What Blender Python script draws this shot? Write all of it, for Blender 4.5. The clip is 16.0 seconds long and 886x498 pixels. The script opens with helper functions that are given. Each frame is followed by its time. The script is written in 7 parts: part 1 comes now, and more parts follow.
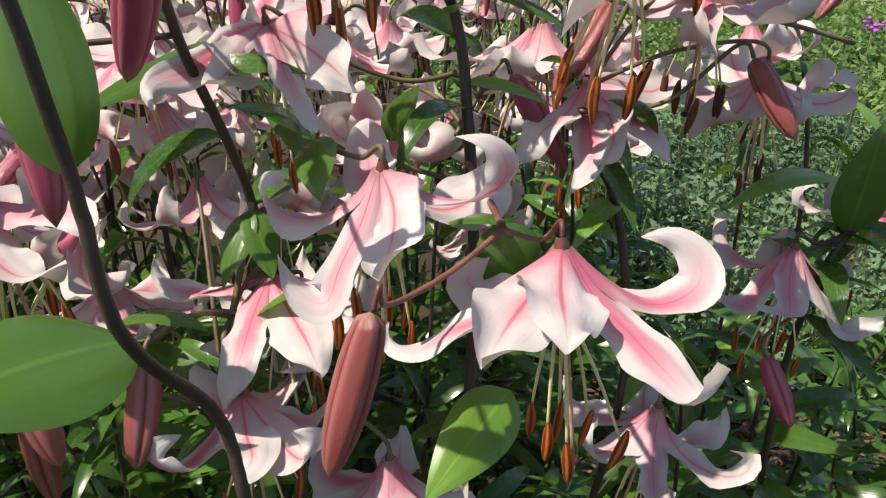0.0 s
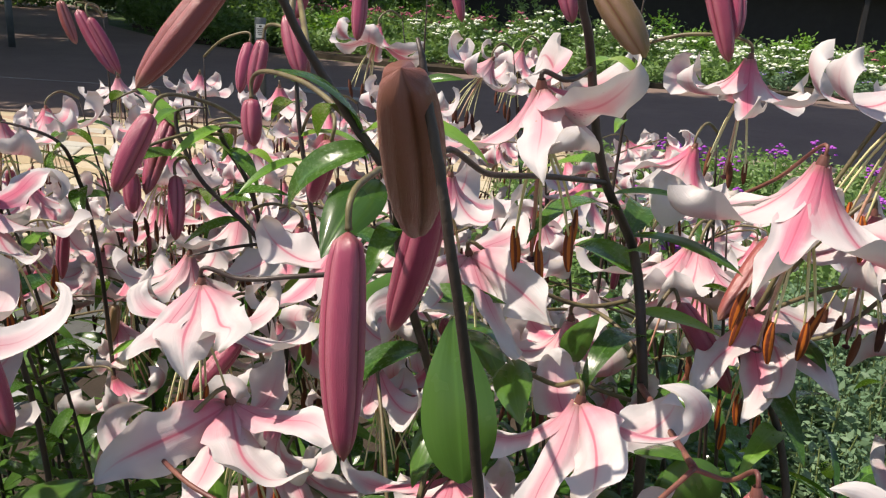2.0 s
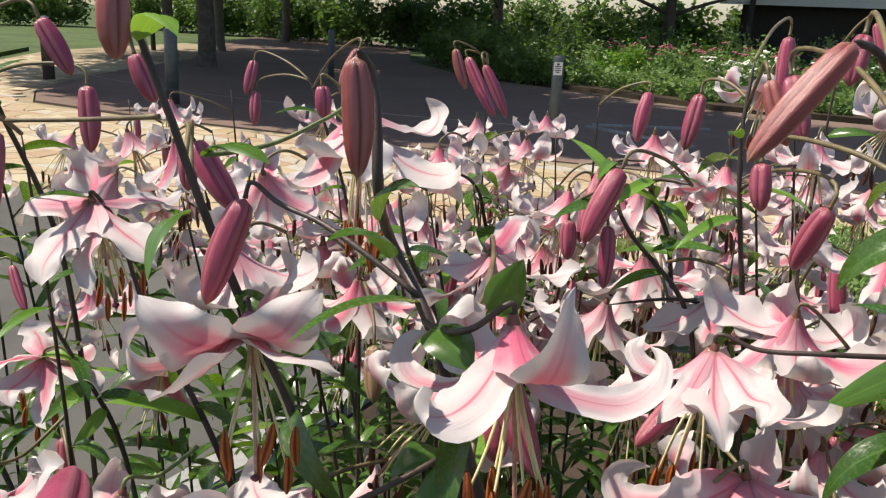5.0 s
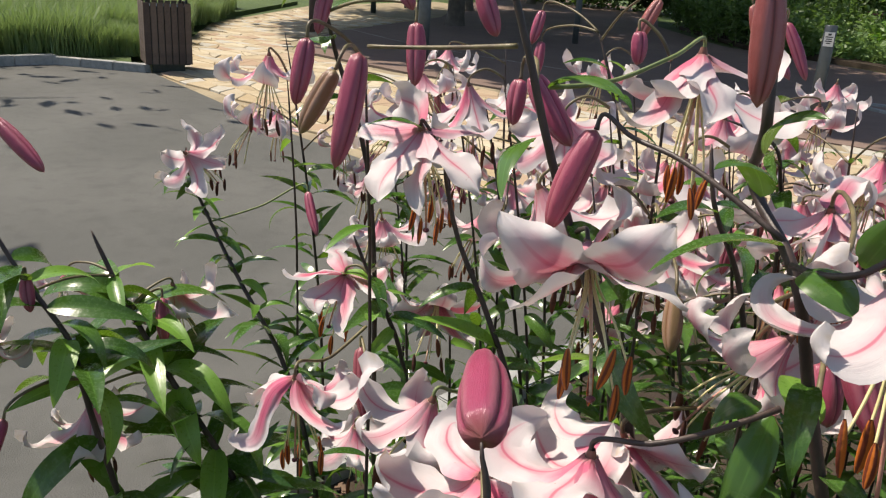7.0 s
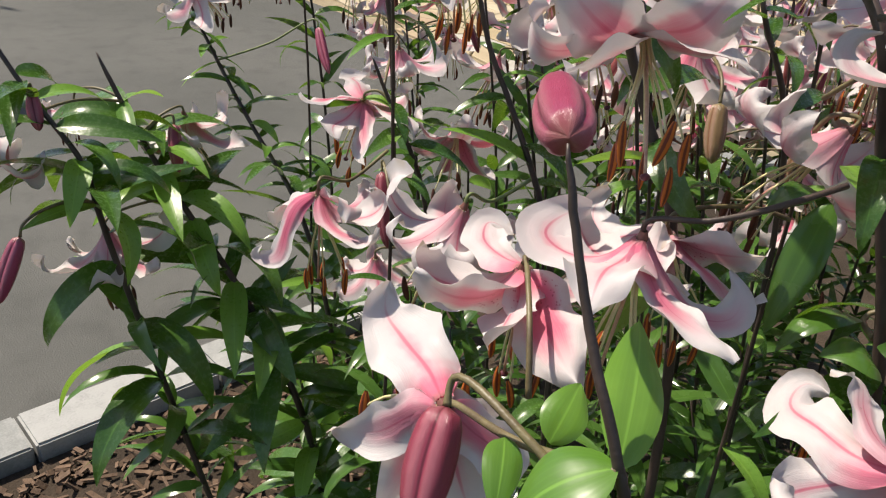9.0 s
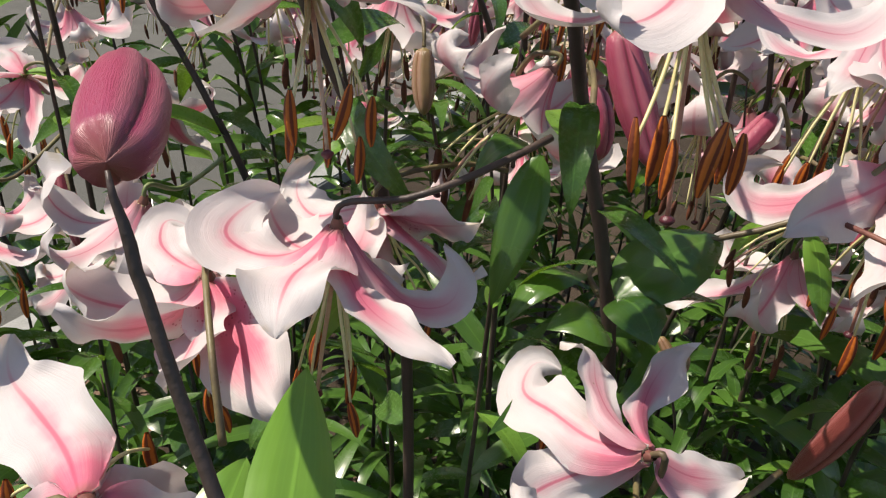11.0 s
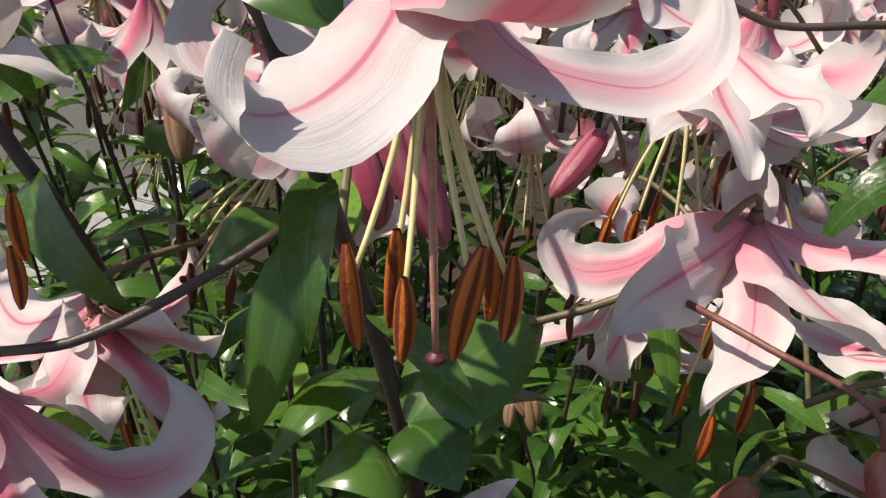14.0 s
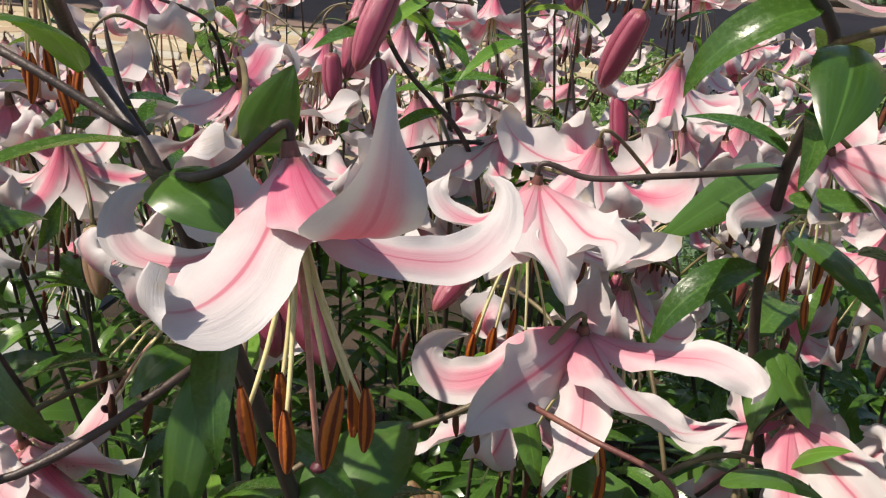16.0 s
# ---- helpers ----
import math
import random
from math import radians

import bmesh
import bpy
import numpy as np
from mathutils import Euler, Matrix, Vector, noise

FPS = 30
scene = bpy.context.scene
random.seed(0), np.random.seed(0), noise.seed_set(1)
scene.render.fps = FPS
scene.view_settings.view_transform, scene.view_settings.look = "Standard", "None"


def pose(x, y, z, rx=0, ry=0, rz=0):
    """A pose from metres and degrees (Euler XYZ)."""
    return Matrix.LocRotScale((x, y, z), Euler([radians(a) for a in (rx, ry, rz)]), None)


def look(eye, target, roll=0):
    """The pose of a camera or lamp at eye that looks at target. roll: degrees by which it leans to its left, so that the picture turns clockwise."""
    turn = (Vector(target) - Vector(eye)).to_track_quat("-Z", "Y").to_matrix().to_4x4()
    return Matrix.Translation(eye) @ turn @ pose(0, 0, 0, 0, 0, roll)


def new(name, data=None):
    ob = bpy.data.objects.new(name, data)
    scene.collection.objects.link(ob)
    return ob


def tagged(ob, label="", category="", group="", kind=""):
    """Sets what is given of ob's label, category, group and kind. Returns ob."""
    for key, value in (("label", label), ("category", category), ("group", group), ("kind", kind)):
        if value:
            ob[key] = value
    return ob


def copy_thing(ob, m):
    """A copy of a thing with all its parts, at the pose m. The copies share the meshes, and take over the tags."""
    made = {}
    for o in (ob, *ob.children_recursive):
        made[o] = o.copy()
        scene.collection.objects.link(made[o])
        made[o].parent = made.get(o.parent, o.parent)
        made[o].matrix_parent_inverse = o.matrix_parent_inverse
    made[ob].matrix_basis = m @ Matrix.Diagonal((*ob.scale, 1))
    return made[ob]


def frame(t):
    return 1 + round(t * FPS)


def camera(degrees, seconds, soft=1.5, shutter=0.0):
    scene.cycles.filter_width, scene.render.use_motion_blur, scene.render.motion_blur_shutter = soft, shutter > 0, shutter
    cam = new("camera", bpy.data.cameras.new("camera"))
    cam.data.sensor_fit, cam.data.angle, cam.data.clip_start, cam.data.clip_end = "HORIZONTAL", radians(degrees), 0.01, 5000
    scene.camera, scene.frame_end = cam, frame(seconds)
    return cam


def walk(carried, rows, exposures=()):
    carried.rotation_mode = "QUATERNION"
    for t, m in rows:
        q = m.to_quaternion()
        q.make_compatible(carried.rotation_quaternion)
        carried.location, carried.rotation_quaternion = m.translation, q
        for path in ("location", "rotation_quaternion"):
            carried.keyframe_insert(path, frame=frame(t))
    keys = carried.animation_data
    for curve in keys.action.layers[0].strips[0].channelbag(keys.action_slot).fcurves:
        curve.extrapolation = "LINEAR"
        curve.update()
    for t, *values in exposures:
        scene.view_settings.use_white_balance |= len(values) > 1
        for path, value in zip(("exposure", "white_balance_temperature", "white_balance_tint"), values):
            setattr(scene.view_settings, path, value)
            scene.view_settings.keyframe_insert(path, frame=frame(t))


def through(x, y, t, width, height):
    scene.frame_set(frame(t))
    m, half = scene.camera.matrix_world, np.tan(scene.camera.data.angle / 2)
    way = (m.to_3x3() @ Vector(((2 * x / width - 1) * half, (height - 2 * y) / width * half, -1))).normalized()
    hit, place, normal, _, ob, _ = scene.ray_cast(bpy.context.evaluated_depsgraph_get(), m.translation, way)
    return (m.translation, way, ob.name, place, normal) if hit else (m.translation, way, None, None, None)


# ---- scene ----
cam = camera(56.95, 16.0, 1.2)
# seconds, place in metres, turn in degrees
ROWS = [
    (0, -0.0010, -0.0019, 1.4543, 62.33, -2.89, 4.39),
    (0.5, -0.0162, -0.0162, 1.4761, 65.54, -3.09, 6.08),
    (1, -0.0306, -0.0312, 1.4953, 68.85, -2.85, 7.75),
    (1.5, -0.0453, -0.0391, 1.5076, 70.48, -3.51, 9.05),
    (2, -0.0633, -0.0541, 1.5226, 72.70, -3.27, 12.10),
    (2.5, -0.0823, -0.0703, 1.5255, 74.30, -3.96, 14.58),
    (3, -0.1008, -0.0796, 1.5311, 73.45, -4.00, 17.91),
    (3.5, -0.1340, -0.0998, 1.5459, 72.81, -2.69, 21.76),
    (3.7, -0.1494, -0.1058, 1.5481, 73.17, -2.41, 22.83),
    (5.8, -0.2657, -0.1234, 1.5264, 73.64, -3.11, 38.43),
    (6, -0.2679, -0.1390, 1.5272, 73.38, -3.08, 40.60),
    (6.5, -0.2845, -0.1657, 1.5220, 72.59, -3.31, 44.83),
    (7, -0.2960, -0.1806, 1.5081, 70.76, -3.60, 47.51),
    (7.5, -0.3061, -0.1895, 1.4890, 68.52, -4.51, 48.54),
    (8, -0.3132, -0.1956, 1.4705, 66.24, -4.62, 48.78),
    (8.2, -0.3156, -0.1968, 1.4622, 65.27, -4.41, 48.83),
    (10.3, -0.3159, -0.1465, 1.4070, 58.97, -4.34, 38.67),
    (10.5, -0.3210, -0.1274, 1.4094, 59.01, -4.56, 36.04),
    (11, -0.3385, -0.0862, 1.4167, 59.58, -4.31, 29.73),
    (11.5, -0.3603, -0.0452, 1.4270, 58.69, -4.39, 23.82),
    (12, -0.3616, -0.0280, 1.4301, 60.09, -4.29, 21.37),
    (12.5, -0.3471, 0.0071, 1.4412, 59.61, -3.69, 20.95),
    (13, -0.3409, 0.0344, 1.4366, 59.60, -3.32, 20.87),
    (13.5, -0.3423, 0.0485, 1.4193, 59.37, -3.13, 19.68),
    (14, -0.3411, 0.0656, 1.4063, 59.40, -3.93, 19.73),
    (14.5, -0.3371, 0.0659, 1.4113, 60.05, -3.89, 19.44),
    (15, -0.3383, 0.0494, 1.4292, 62.03, -3.19, 18.90),
    (15.5, -0.3238, 0.0282, 1.4470, 64.05, -3.42, 16.65),
    (16, -0.3065, 0.0091, 1.4622, 66.29, -3.98, 13.17),
]
walk(cam, [(t, pose(x, y, z, rx, ry, rz)) for t, x, y, z, rx, ry, rz in ROWS], [(0.0, 0.66, 6950, 14), (8.2, 0.66, 6950, 14), (11.0, 0.63, 6950, 14), (13.0, 0.55, 6950, 14), (16.0, 0.52, 6950, 14)])

# ---- light ----
world = bpy.data.worlds.new("sky")
scene.world = world
world.use_nodes = True
SUN_ELEV, SUN_AZ = radians(57), radians(199)      # azimuth measured from +x towards +y
wn = world.node_tree
sky = wn.nodes.new("ShaderNodeTexSky")
sky.sky_type, sky.sun_disc, sky.sun_elevation = "NISHITA", False, SUN_ELEV
sky.sun_rotation = radians(90) - SUN_AZ
wn.links.new(sky.outputs[0], wn.nodes["Background"].inputs[0])
wn.nodes["Background"].inputs[1].default_value = 0.100
sun = new("sun", bpy.data.lights.new("sun", "SUN"))
sun.data.energy, sun.data.angle, sun.data.color = 4.4, radians(0.6), (1.0, 0.94, 0.84)
to_sun = Vector((math.cos(SUN_ELEV) * math.cos(SUN_AZ), math.cos(SUN_ELEV) * math.sin(SUN_AZ), math.sin(SUN_ELEV)))
sun.matrix_world = look(to_sun * 30, (0, 0, 0))


# ---- materials ----
class Nodes:
    """Small wrapper for building a node material."""

    def __init__(self, name):
        self.mat = bpy.data.materials.new(name)
        self.mat.use_nodes = True
        self.tree = self.mat.node_tree
        self.bsdf = self.tree.nodes["Principled BSDF"]
        self.out = self.tree.nodes["Material Output"]

    def add(self, kind, **inputs):
        node = self.tree.nodes.new(kind)
        for key, value in inputs.items():
            self.put(node.inputs[key.replace("_", " ")], value)
        return node

    def put(self, socket, value):
        if isinstance(value, bpy.types.NodeSocket):
            self.tree.links.new(value, socket)
        else:
            socket.default_value = value

    def math(self, op, a, b=0.0, c=0.0):
        node = self.tree.nodes.new("ShaderNodeMath")
        node.operation = op
        for socket, value in zip(node.inputs, (a, b, c)):
            self.put(socket, value)
        return node.outputs[0]

    def step(self, value, low, high, to_low=0.0, to_high=1.0):
        node = self.tree.nodes.new("ShaderNodeMapRange")
        node.interpolation_type = "SMOOTHSTEP"
        for socket, v in zip(node.inputs, (value, low, high, to_low, to_high)):
            self.put(socket, v)
        return node.outputs[0]

    def mix(self, factor, a, b):
        node = self.tree.nodes.new("ShaderNodeMix")
        node.data_type = "RGBA"
        self.put(node.inputs[0], factor)
        for socket, v in ((node.inputs[6], a), (node.inputs[7], b)):
            self.put(socket, v if isinstance(v, bpy.types.NodeSocket) else (*v, 1.0))
        return node.outputs[2]

    def noise(self, scale, vector=None, detail=3.0, rough=0.55):
        node = self.tree.nodes.new("ShaderNodeTexNoise")
        node.inputs["Scale"].default_value, node.inputs["Detail"].default_value, node.inputs["Roughness"].default_value = scale, detail, rough
        if vector is not None:
            self.tree.links.new(vector, node.inputs["Vector"])
        return node.outputs[0]

    def voronoi(self, scale, vector=None, feature="F1", output=0):
        node = self.tree.nodes.new("ShaderNodeTexVoronoi")
        node.feature = feature
        node.inputs["Scale"].default_value = scale
        if vector is not None:
            self.tree.links.new(vector, node.inputs["Vector"])
        return node.outputs[output]

    def coords(self, which):
        return self.tree.nodes.new("ShaderNodeTexCoord").outputs[which]

    def uv(self):
        node = self.tree.nodes.new("ShaderNodeSeparateXYZ")
        self.tree.links.new(self.coords("UV"), node.inputs[0])
        return node.outputs[0], node.outputs[1]

    def stretched(self, which, scale):
        node = self.tree.nodes.new("ShaderNodeMapping")
        node.inputs["Scale"].default_value = scale
        self.tree.links.new(self.coords(which), node.inputs["Vector"])
        return node.outputs[0]

    def random(self):
        return self.tree.nodes.new("ShaderNodeObjectInfo").outputs["Random"]

    def bump(self, height, strength, distance):
        node = self.tree.nodes.new("ShaderNodeBump")
        node.inputs["Strength"].default_value, node.inputs["Distance"].default_value = strength, distance
        self.tree.links.new(height, node.inputs["Height"])
        self.tree.links.new(node.outputs[0], self.bsdf.inputs["Normal"])
        return node.outputs[0]

    def finish(self, color, rough, specular=0.5, translucent=0.0, through_color=None, metal=0.0):
        self.put(self.bsdf.inputs["Base Color"], color if isinstance(color, bpy.types.NodeSocket) else (*color, 1.0))
        self.put(self.bsdf.inputs["Roughness"], rough)
        self.put(self.bsdf.inputs["Specular IOR Level"], specular)
        self.put(self.bsdf.inputs["Metallic"], metal)
        if translucent:
            t = self.tree.nodes.new("ShaderNodeBsdfTranslucent")
            tc = through_color if through_color is not None else color
            self.put(t.inputs["Color"], tc if isinstance(tc, bpy.types.NodeSocket) else (*tc, 1.0))
            m = self.tree.nodes.new("ShaderNodeMixShader")
            m.inputs[0].default_value = translucent
            self.tree.links.new(self.bsdf.outputs[0], m.inputs[1])
            self.tree.links.new(t.outputs[0], m.inputs[2])
            self.tree.links.new(m.outputs[0], self.out.inputs["Surface"])
        return self.mat


def petal_material(name, inside, broad=False):
    n = Nodes(name)
    u, v = n.uv()
    a = n.math("ABSOLUTE", n.math("MULTIPLY_ADD", u, 2.0, -1.0))
    rnd = n.random()
    soft = n.noise(70, n.coords("Object"), 2)
    wob = n.math("MULTIPLY_ADD", soft, 0.35, -0.17)
    aw = n.math("ADD", a, wob)
    veins = n.noise(6.0, n.stretched("UV", (9.0, 0.6, 1.0)), 3)
    white = n.mix(n.noise(35, n.coords("Object"), 4), (0.645, 0.615, 0.607), (0.725, 0.700, 0.692))
    if inside:
        pink, rib = (0.70, 0.125, 0.225), (0.56, 0.05, 0.13)
        band = n.math("MULTIPLY", n.step(aw, 0.78, 0.32), n.step(v, 0.92, 0.50))
        ribm = n.math("MULTIPLY", n.step(a, 0.10, 0.02), n.step(v, 0.92, 0.5))
    elif broad:
        # the broad inner petals: pale outside, with a pink midrib and a blush at the neck
        pink, rib = (0.74, 0.20, 0.30), (0.60, 0.09, 0.18)
        flush = n.math("MULTIPLY", n.step(n.math("ADD", v, n.math("MULTIPLY", wob, 0.6)), 0.40, 0.06), 0.95)
        band = n.math("MAXIMUM", n.math("MULTIPLY", n.math("MULTIPLY", n.step(aw, 0.30, 0.05), 0.5), n.step(v, 0.95, 0.45)), flush)
        ribm = n.math("MULTIPLY", n.step(a, 0.075, 0.02), n.step(v, 1.0, 0.6))
    else:
        # the narrow outer petals: a wide pink band along the keel, white margins
        pink, rib = (0.71, 0.15, 0.265), (0.55, 0.07, 0.16)
        flush = n.math("MULTIPLY", n.step(n.math("ADD", v, n.math("MULTIPLY", wob, 0.6)), 0.46, 0.06), 0.95)
        band = n.math("MAXIMUM", n.math("MULTIPLY", n.math("MULTIPLY", n.step(aw, 0.80, 0.20), 0.85), n.step(v, 0.90, 0.42)), flush)
        ribm = n.math("MULTIPLY", n.step(a, 0.06, 0.01), n.step(v, 0.85, 0.4))
    level = n.math("MULTIPLY", band, n.math("MULTIPLY_ADD", rnd, 0.62, 0.55))
    level = n.math("MULTIPLY", level, n.math("MULTIPLY_ADD", veins, 0.5, 0.72))
    color = n.mix(level, white, pink)
    color = n.mix(n.math("MULTIPLY", ribm, 0.72), color, rib)
    if inside:
        cell = n.voronoi(34, n.stretched("UV", (0.55, 1.0, 1.0)))
        spots = n.math("MULTIPLY", n.step(cell, 0.30, 0.20), n.math("MULTIPLY", n.step(v, 0.46, 0.30), n.step(v, 0.06, 0.14)))
        color = n.mix(n.math("MULTIPLY", spots, n.step(a, 0.85, 0.55)), color, (0.42, 0.03, 0.09))
    else:
        color = n.mix(n.math("MULTIPLY", n.step(v, 0.07, 0.0), 0.6), color, (0.30, 0.16, 0.10))
    # a few brown flecks and pale brown tips
    fleck = n.math("MULTIPLY", n.step(n.voronoi(150, n.coords("Object")), 0.13, 0.07), n.step(n.noise(42, n.coords("Object"), 2), 0.62, 0.70))
    color = n.mix(n.math("MULTIPLY", fleck, 0.7), color, (0.30, 0.17, 0.07))
    worn = n.math("MULTIPLY", n.step(n.math("ADD", v, n.math("MULTIPLY", a, 0.25)), 1.0, 1.2), n.step(soft, 0.45, 0.65))
    color = n.mix(n.math("MULTIPLY", worn, 0.45), color, (0.52, 0.40, 0.20))
    height = n.math("ADD", n.math("MULTIPLY", veins, 0.6), n.math("MULTIPLY", n.noise(260, n.coords("Object"), 3), 0.4))
    n.bump(height, 0.34, 0.0015)
    n.bsdf.inputs["Sheen Weight"].default_value = 0.08
    return n.finish(color, n.step(soft, 0.3, 0.8, 0.42, 0.58), 0.34, 0.42, n.mix(0.35, color, (0.97, 0.90, 0.88)))


def leaf_material(name, dark, light, through, gloss=0.30, share=0.30):
    n = Nodes(name)
    u, v = n.uv()
    a = n.math("ABSOLUTE", n.math("MULTIPLY_ADD", u, 2.0, -1.0))
    lines = n.math("SINE", n.math("MULTIPLY", u, 46.0))
    patch = n.noise(28, n.coords("Object"), 4)
    level = n.math("ADD", n.math("MULTIPLY", patch, 0.7), n.math("MULTIPLY", n.random(), 0.6))
    color = n.mix(n.step(level, 0.25, 0.95), dark, light)
    color = n.mix(n.math("MULTIPLY", n.step(a, 0.07, 0.02), 0.45), color, tuple(min(1, c * 1.7) for c in light))
    color = n.mix(n.math("MULTIPLY", n.step(n.math("SINE", n.math("MULTIPLY", u, 74.0)), 0.35, 1.0), 0.06), color, tuple(min(1, c * 1.8) for c in light))
    old = n.math("MULTIPLY", n.step(n.noise(17, n.coords("Object"), 5), 0.66, 0.78), n.step(v, 0.55, 1.0))
    color = n.mix(n.math("MULTIPLY", old, 0.7), color, (0.30, 0.22, 0.06))
    n.bump(n.math("ADD", n.math("MULTIPLY", lines, 0.05), patch), 0.22, 0.0012)
    return n.finish(color, n.step(patch, 0.3, 0.75, gloss, gloss + 0.16), 0.5, share, through)


def stem_material(name, a, b, share=0.5):
    n = Nodes(name)
    grain = n.noise(60, n.stretched("Object", (1.0, 1.0, 0.25)), 4)
    color = n.mix(n.step(n.math("ADD", grain, n.math("MULTIPLY", n.noise(9, n.coords("Object"), 2), share)), 0.5, 1.0), a, b)
    n.bump(n.noise(420, n.coords("Object"), 2), 0.35, 0.001)
    return n.finish(color, 0.48, 0.45)


def bud_material(name, body, groove, tip):
    n = Nodes(name)
    u, v = n.uv()
    ridge = n.math("ABSOLUTE", n.math("SINE", n.math("MULTIPLY", u, math.pi * 3)))
    fine = n.noise(8, n.stretched("UV", (26.0, 1.2, 1.0)), 3)
    shade = n.noise(24, n.coords("Object"), 4)
    color = n.mix(n.step(n.math("ADD", n.math("MULTIPLY", fine, 0.6), n.math("MULTIPLY", shade, 0.6)), 0.35, 0.9), body, tuple(c * 1.45 for c in body))
    # pale flanks beside each seam, a deeper stripe along each lobe
    pale = n.math("MULTIPLY", n.math("MULTIPLY", n.step(ridge, 0.12, 0.40), n.step(ridge, 0.92, 0.62)), 0.36)
    color = n.mix(pale, color, tuple(0.55 * c + 0.45 * p for c, p in zip(body, (0.74, 0.40, 0.42))))
    color = n.mix(n.math("MULTIPLY", n.step(ridge, 0.16, 0.03), 0.75), color, groove)
    color = n.mix(n.math("MULTIPLY", n.math("MAXIMUM", n.step(v, 0.86, 1.0), n.step(v, 0.10, 0.0)), 0.7), color, tip)
    color = n.mix(n.math("MULTIPLY", n.random(), 0.20), color, tuple(0.6 * a + 0.4 * b for a, b in zip(body, (0.45, 0.16, 0.08))))
    n.bump(n.math("ADD", fine, n.math("MULTIPLY", n.noise(300, n.coords("Object"), 2), 0.4)), 0.4, 0.0014)
    return n.finish(color, n.step(shade, 0.3, 0.8, 0.28, 0.42), 0.5, 0.08, (0.8, 0.2, 0.2))


def plain_material(name, a, b, scale, rough=0.6, bump=0.3, distance=0.002, specular=0.4, metal=0.0):
    n = Nodes(name)
    big, small = n.noise(scale, n.coords("Object"), 5), n.noise(scale * 9, n.coords("Object"), 3)
    level = n.math("ADD", n.math("MULTIPLY", big, 0.6), n.math("ADD", n.math("MULTIPLY", small, 0.4), n.math("MULTIPLY_ADD", n.random(), 0.3, -0.15)))
    color = n.mix(n.step(level, 0.3, 0.72), a, b)
    n.bump(n.math("ADD", big, small), bump, distance)
    return n.finish(color, rough, specular, metal=metal)


PETAL_IN, PETAL_OUT, PETAL_BROAD = petal_material("petal inside", True), petal_material("petal outside", False), petal_material("broad petal outside", False, True)
LEAF = leaf_material("lily leaf", (0.022, 0.064, 0.011), (0.060, 0.135, 0.024), (0.20, 0.38, 0.03), 0.18, 0.19)
LEAF_LIGHT = leaf_material("young leaf", (0.065, 0.165, 0.022), (0.14, 0.28, 0.04), (0.33, 0.60, 0.06), 0.26, 0.26)
HERB = leaf_material("herb leaf", (0.075, 0.150, 0.042), (0.16, 0.255, 0.080), (0.28, 0.46, 0.10), 0.5)
GREY_HERB = leaf_material("grey herb leaf", (0.055, 0.115, 0.055), (0.13, 0.215, 0.115), (0.24, 0.38, 0.16), 0.55, 0.2)
STEM = stem_material("dark stem", (0.028, 0.019, 0.016), (0.066, 0.045, 0.036))
STEM_MID = stem_material("brown green stem", (0.085, 0.060, 0.035), (0.17, 0.145, 0.065))
STEM_GREEN = stem_material("green stem", (0.09, 0.13, 0.04), (0.20, 0.24, 0.09))
STEM_RED = stem_material("reddish stalk", (0.11, 0.036, 0.032), (0.20, 0.085, 0.058))
BUD = bud_material("pink bud", (0.245, 0.036, 0.080), (0.068, 0.009, 0.019), (0.24, 0.09, 0.06))
BUD_LIGHT = bud_material("brownish pink bud", (0.215, 0.052, 0.048), (0.075, 0.014, 0.015), (0.30, 0.17, 0.11))
BUD_BROWN = bud_material("brown green bud", (0.17, 0.072, 0.050), (0.06, 0.02, 0.015), (0.16, 0.06, 0.05))
BUD_GREEN = bud_material("green bud", (0.17, 0.115, 0.05), (0.15, 0.04, 0.03), (0.20, 0.20, 0.06))
FILAMENT = plain_material("filament", (0.58, 0.52, 0.25), (0.68, 0.65, 0.36), 40, 0.4, 0.1)
STYLE = plain_material("style", (0.42, 0.18, 0.14), (0.60, 0.42, 0.28), 40, 0.4, 0.1)
STIGMA = plain_material("stigma", (0.06, 0.012, 0.018), (0.13, 0.03, 0.04), 120, 0.4, 0.2)


def anther_material():
    n = Nodes("anther")
    u, v = n.uv()
    grain = n.noise(420, n.coords("Object"), 3)
    stripe = n.math("ADD", n.math("SINE", n.math("MULTIPLY", u, 25.1)), n.math("MULTIPLY", grain, 1.2))
    color = n.mix(n.step(stripe, 0.1, 1.1), (0.13, 0.024, 0.008), (0.44, 0.115, 0.012))
    n.bump(grain, 0.5, 0.001)
    return n.finish(color, 0.6, 0.4)


ANTHER = anther_material()
ANTHER_OLD = plain_material("old anther", (0.055, 0.016, 0.010), (0.15, 0.045, 0.018), 200, 0.7, 0.3)


# ---- building blocks ----
def unit(v):
    x, y, z = v
    n = math.sqrt(x * x + y * y + z * z) + 1e-12
    return np.array((x / n, y / n, z / n))


def cross(a, b):
    return np.array((a[1] * b[2] - a[2] * b[1], a[2] * b[0] - a[0] * b[2], a[0] * b[1] - a[1] * b[0]))


def flower_frame(axis, roll=0.0):
    """Rows for a flower: z along axis; x, turned by roll, towards the south."""
    z = unit(axis)
    south = np.array((0.25, -1.0, 0.15))
    x = unit(south - z * np.dot(south, z))
    y = cross(z, x)
    c, s = math.cos(roll), math.sin(roll)
    return np.array((x * c + y * s, y * c - x * s, z))


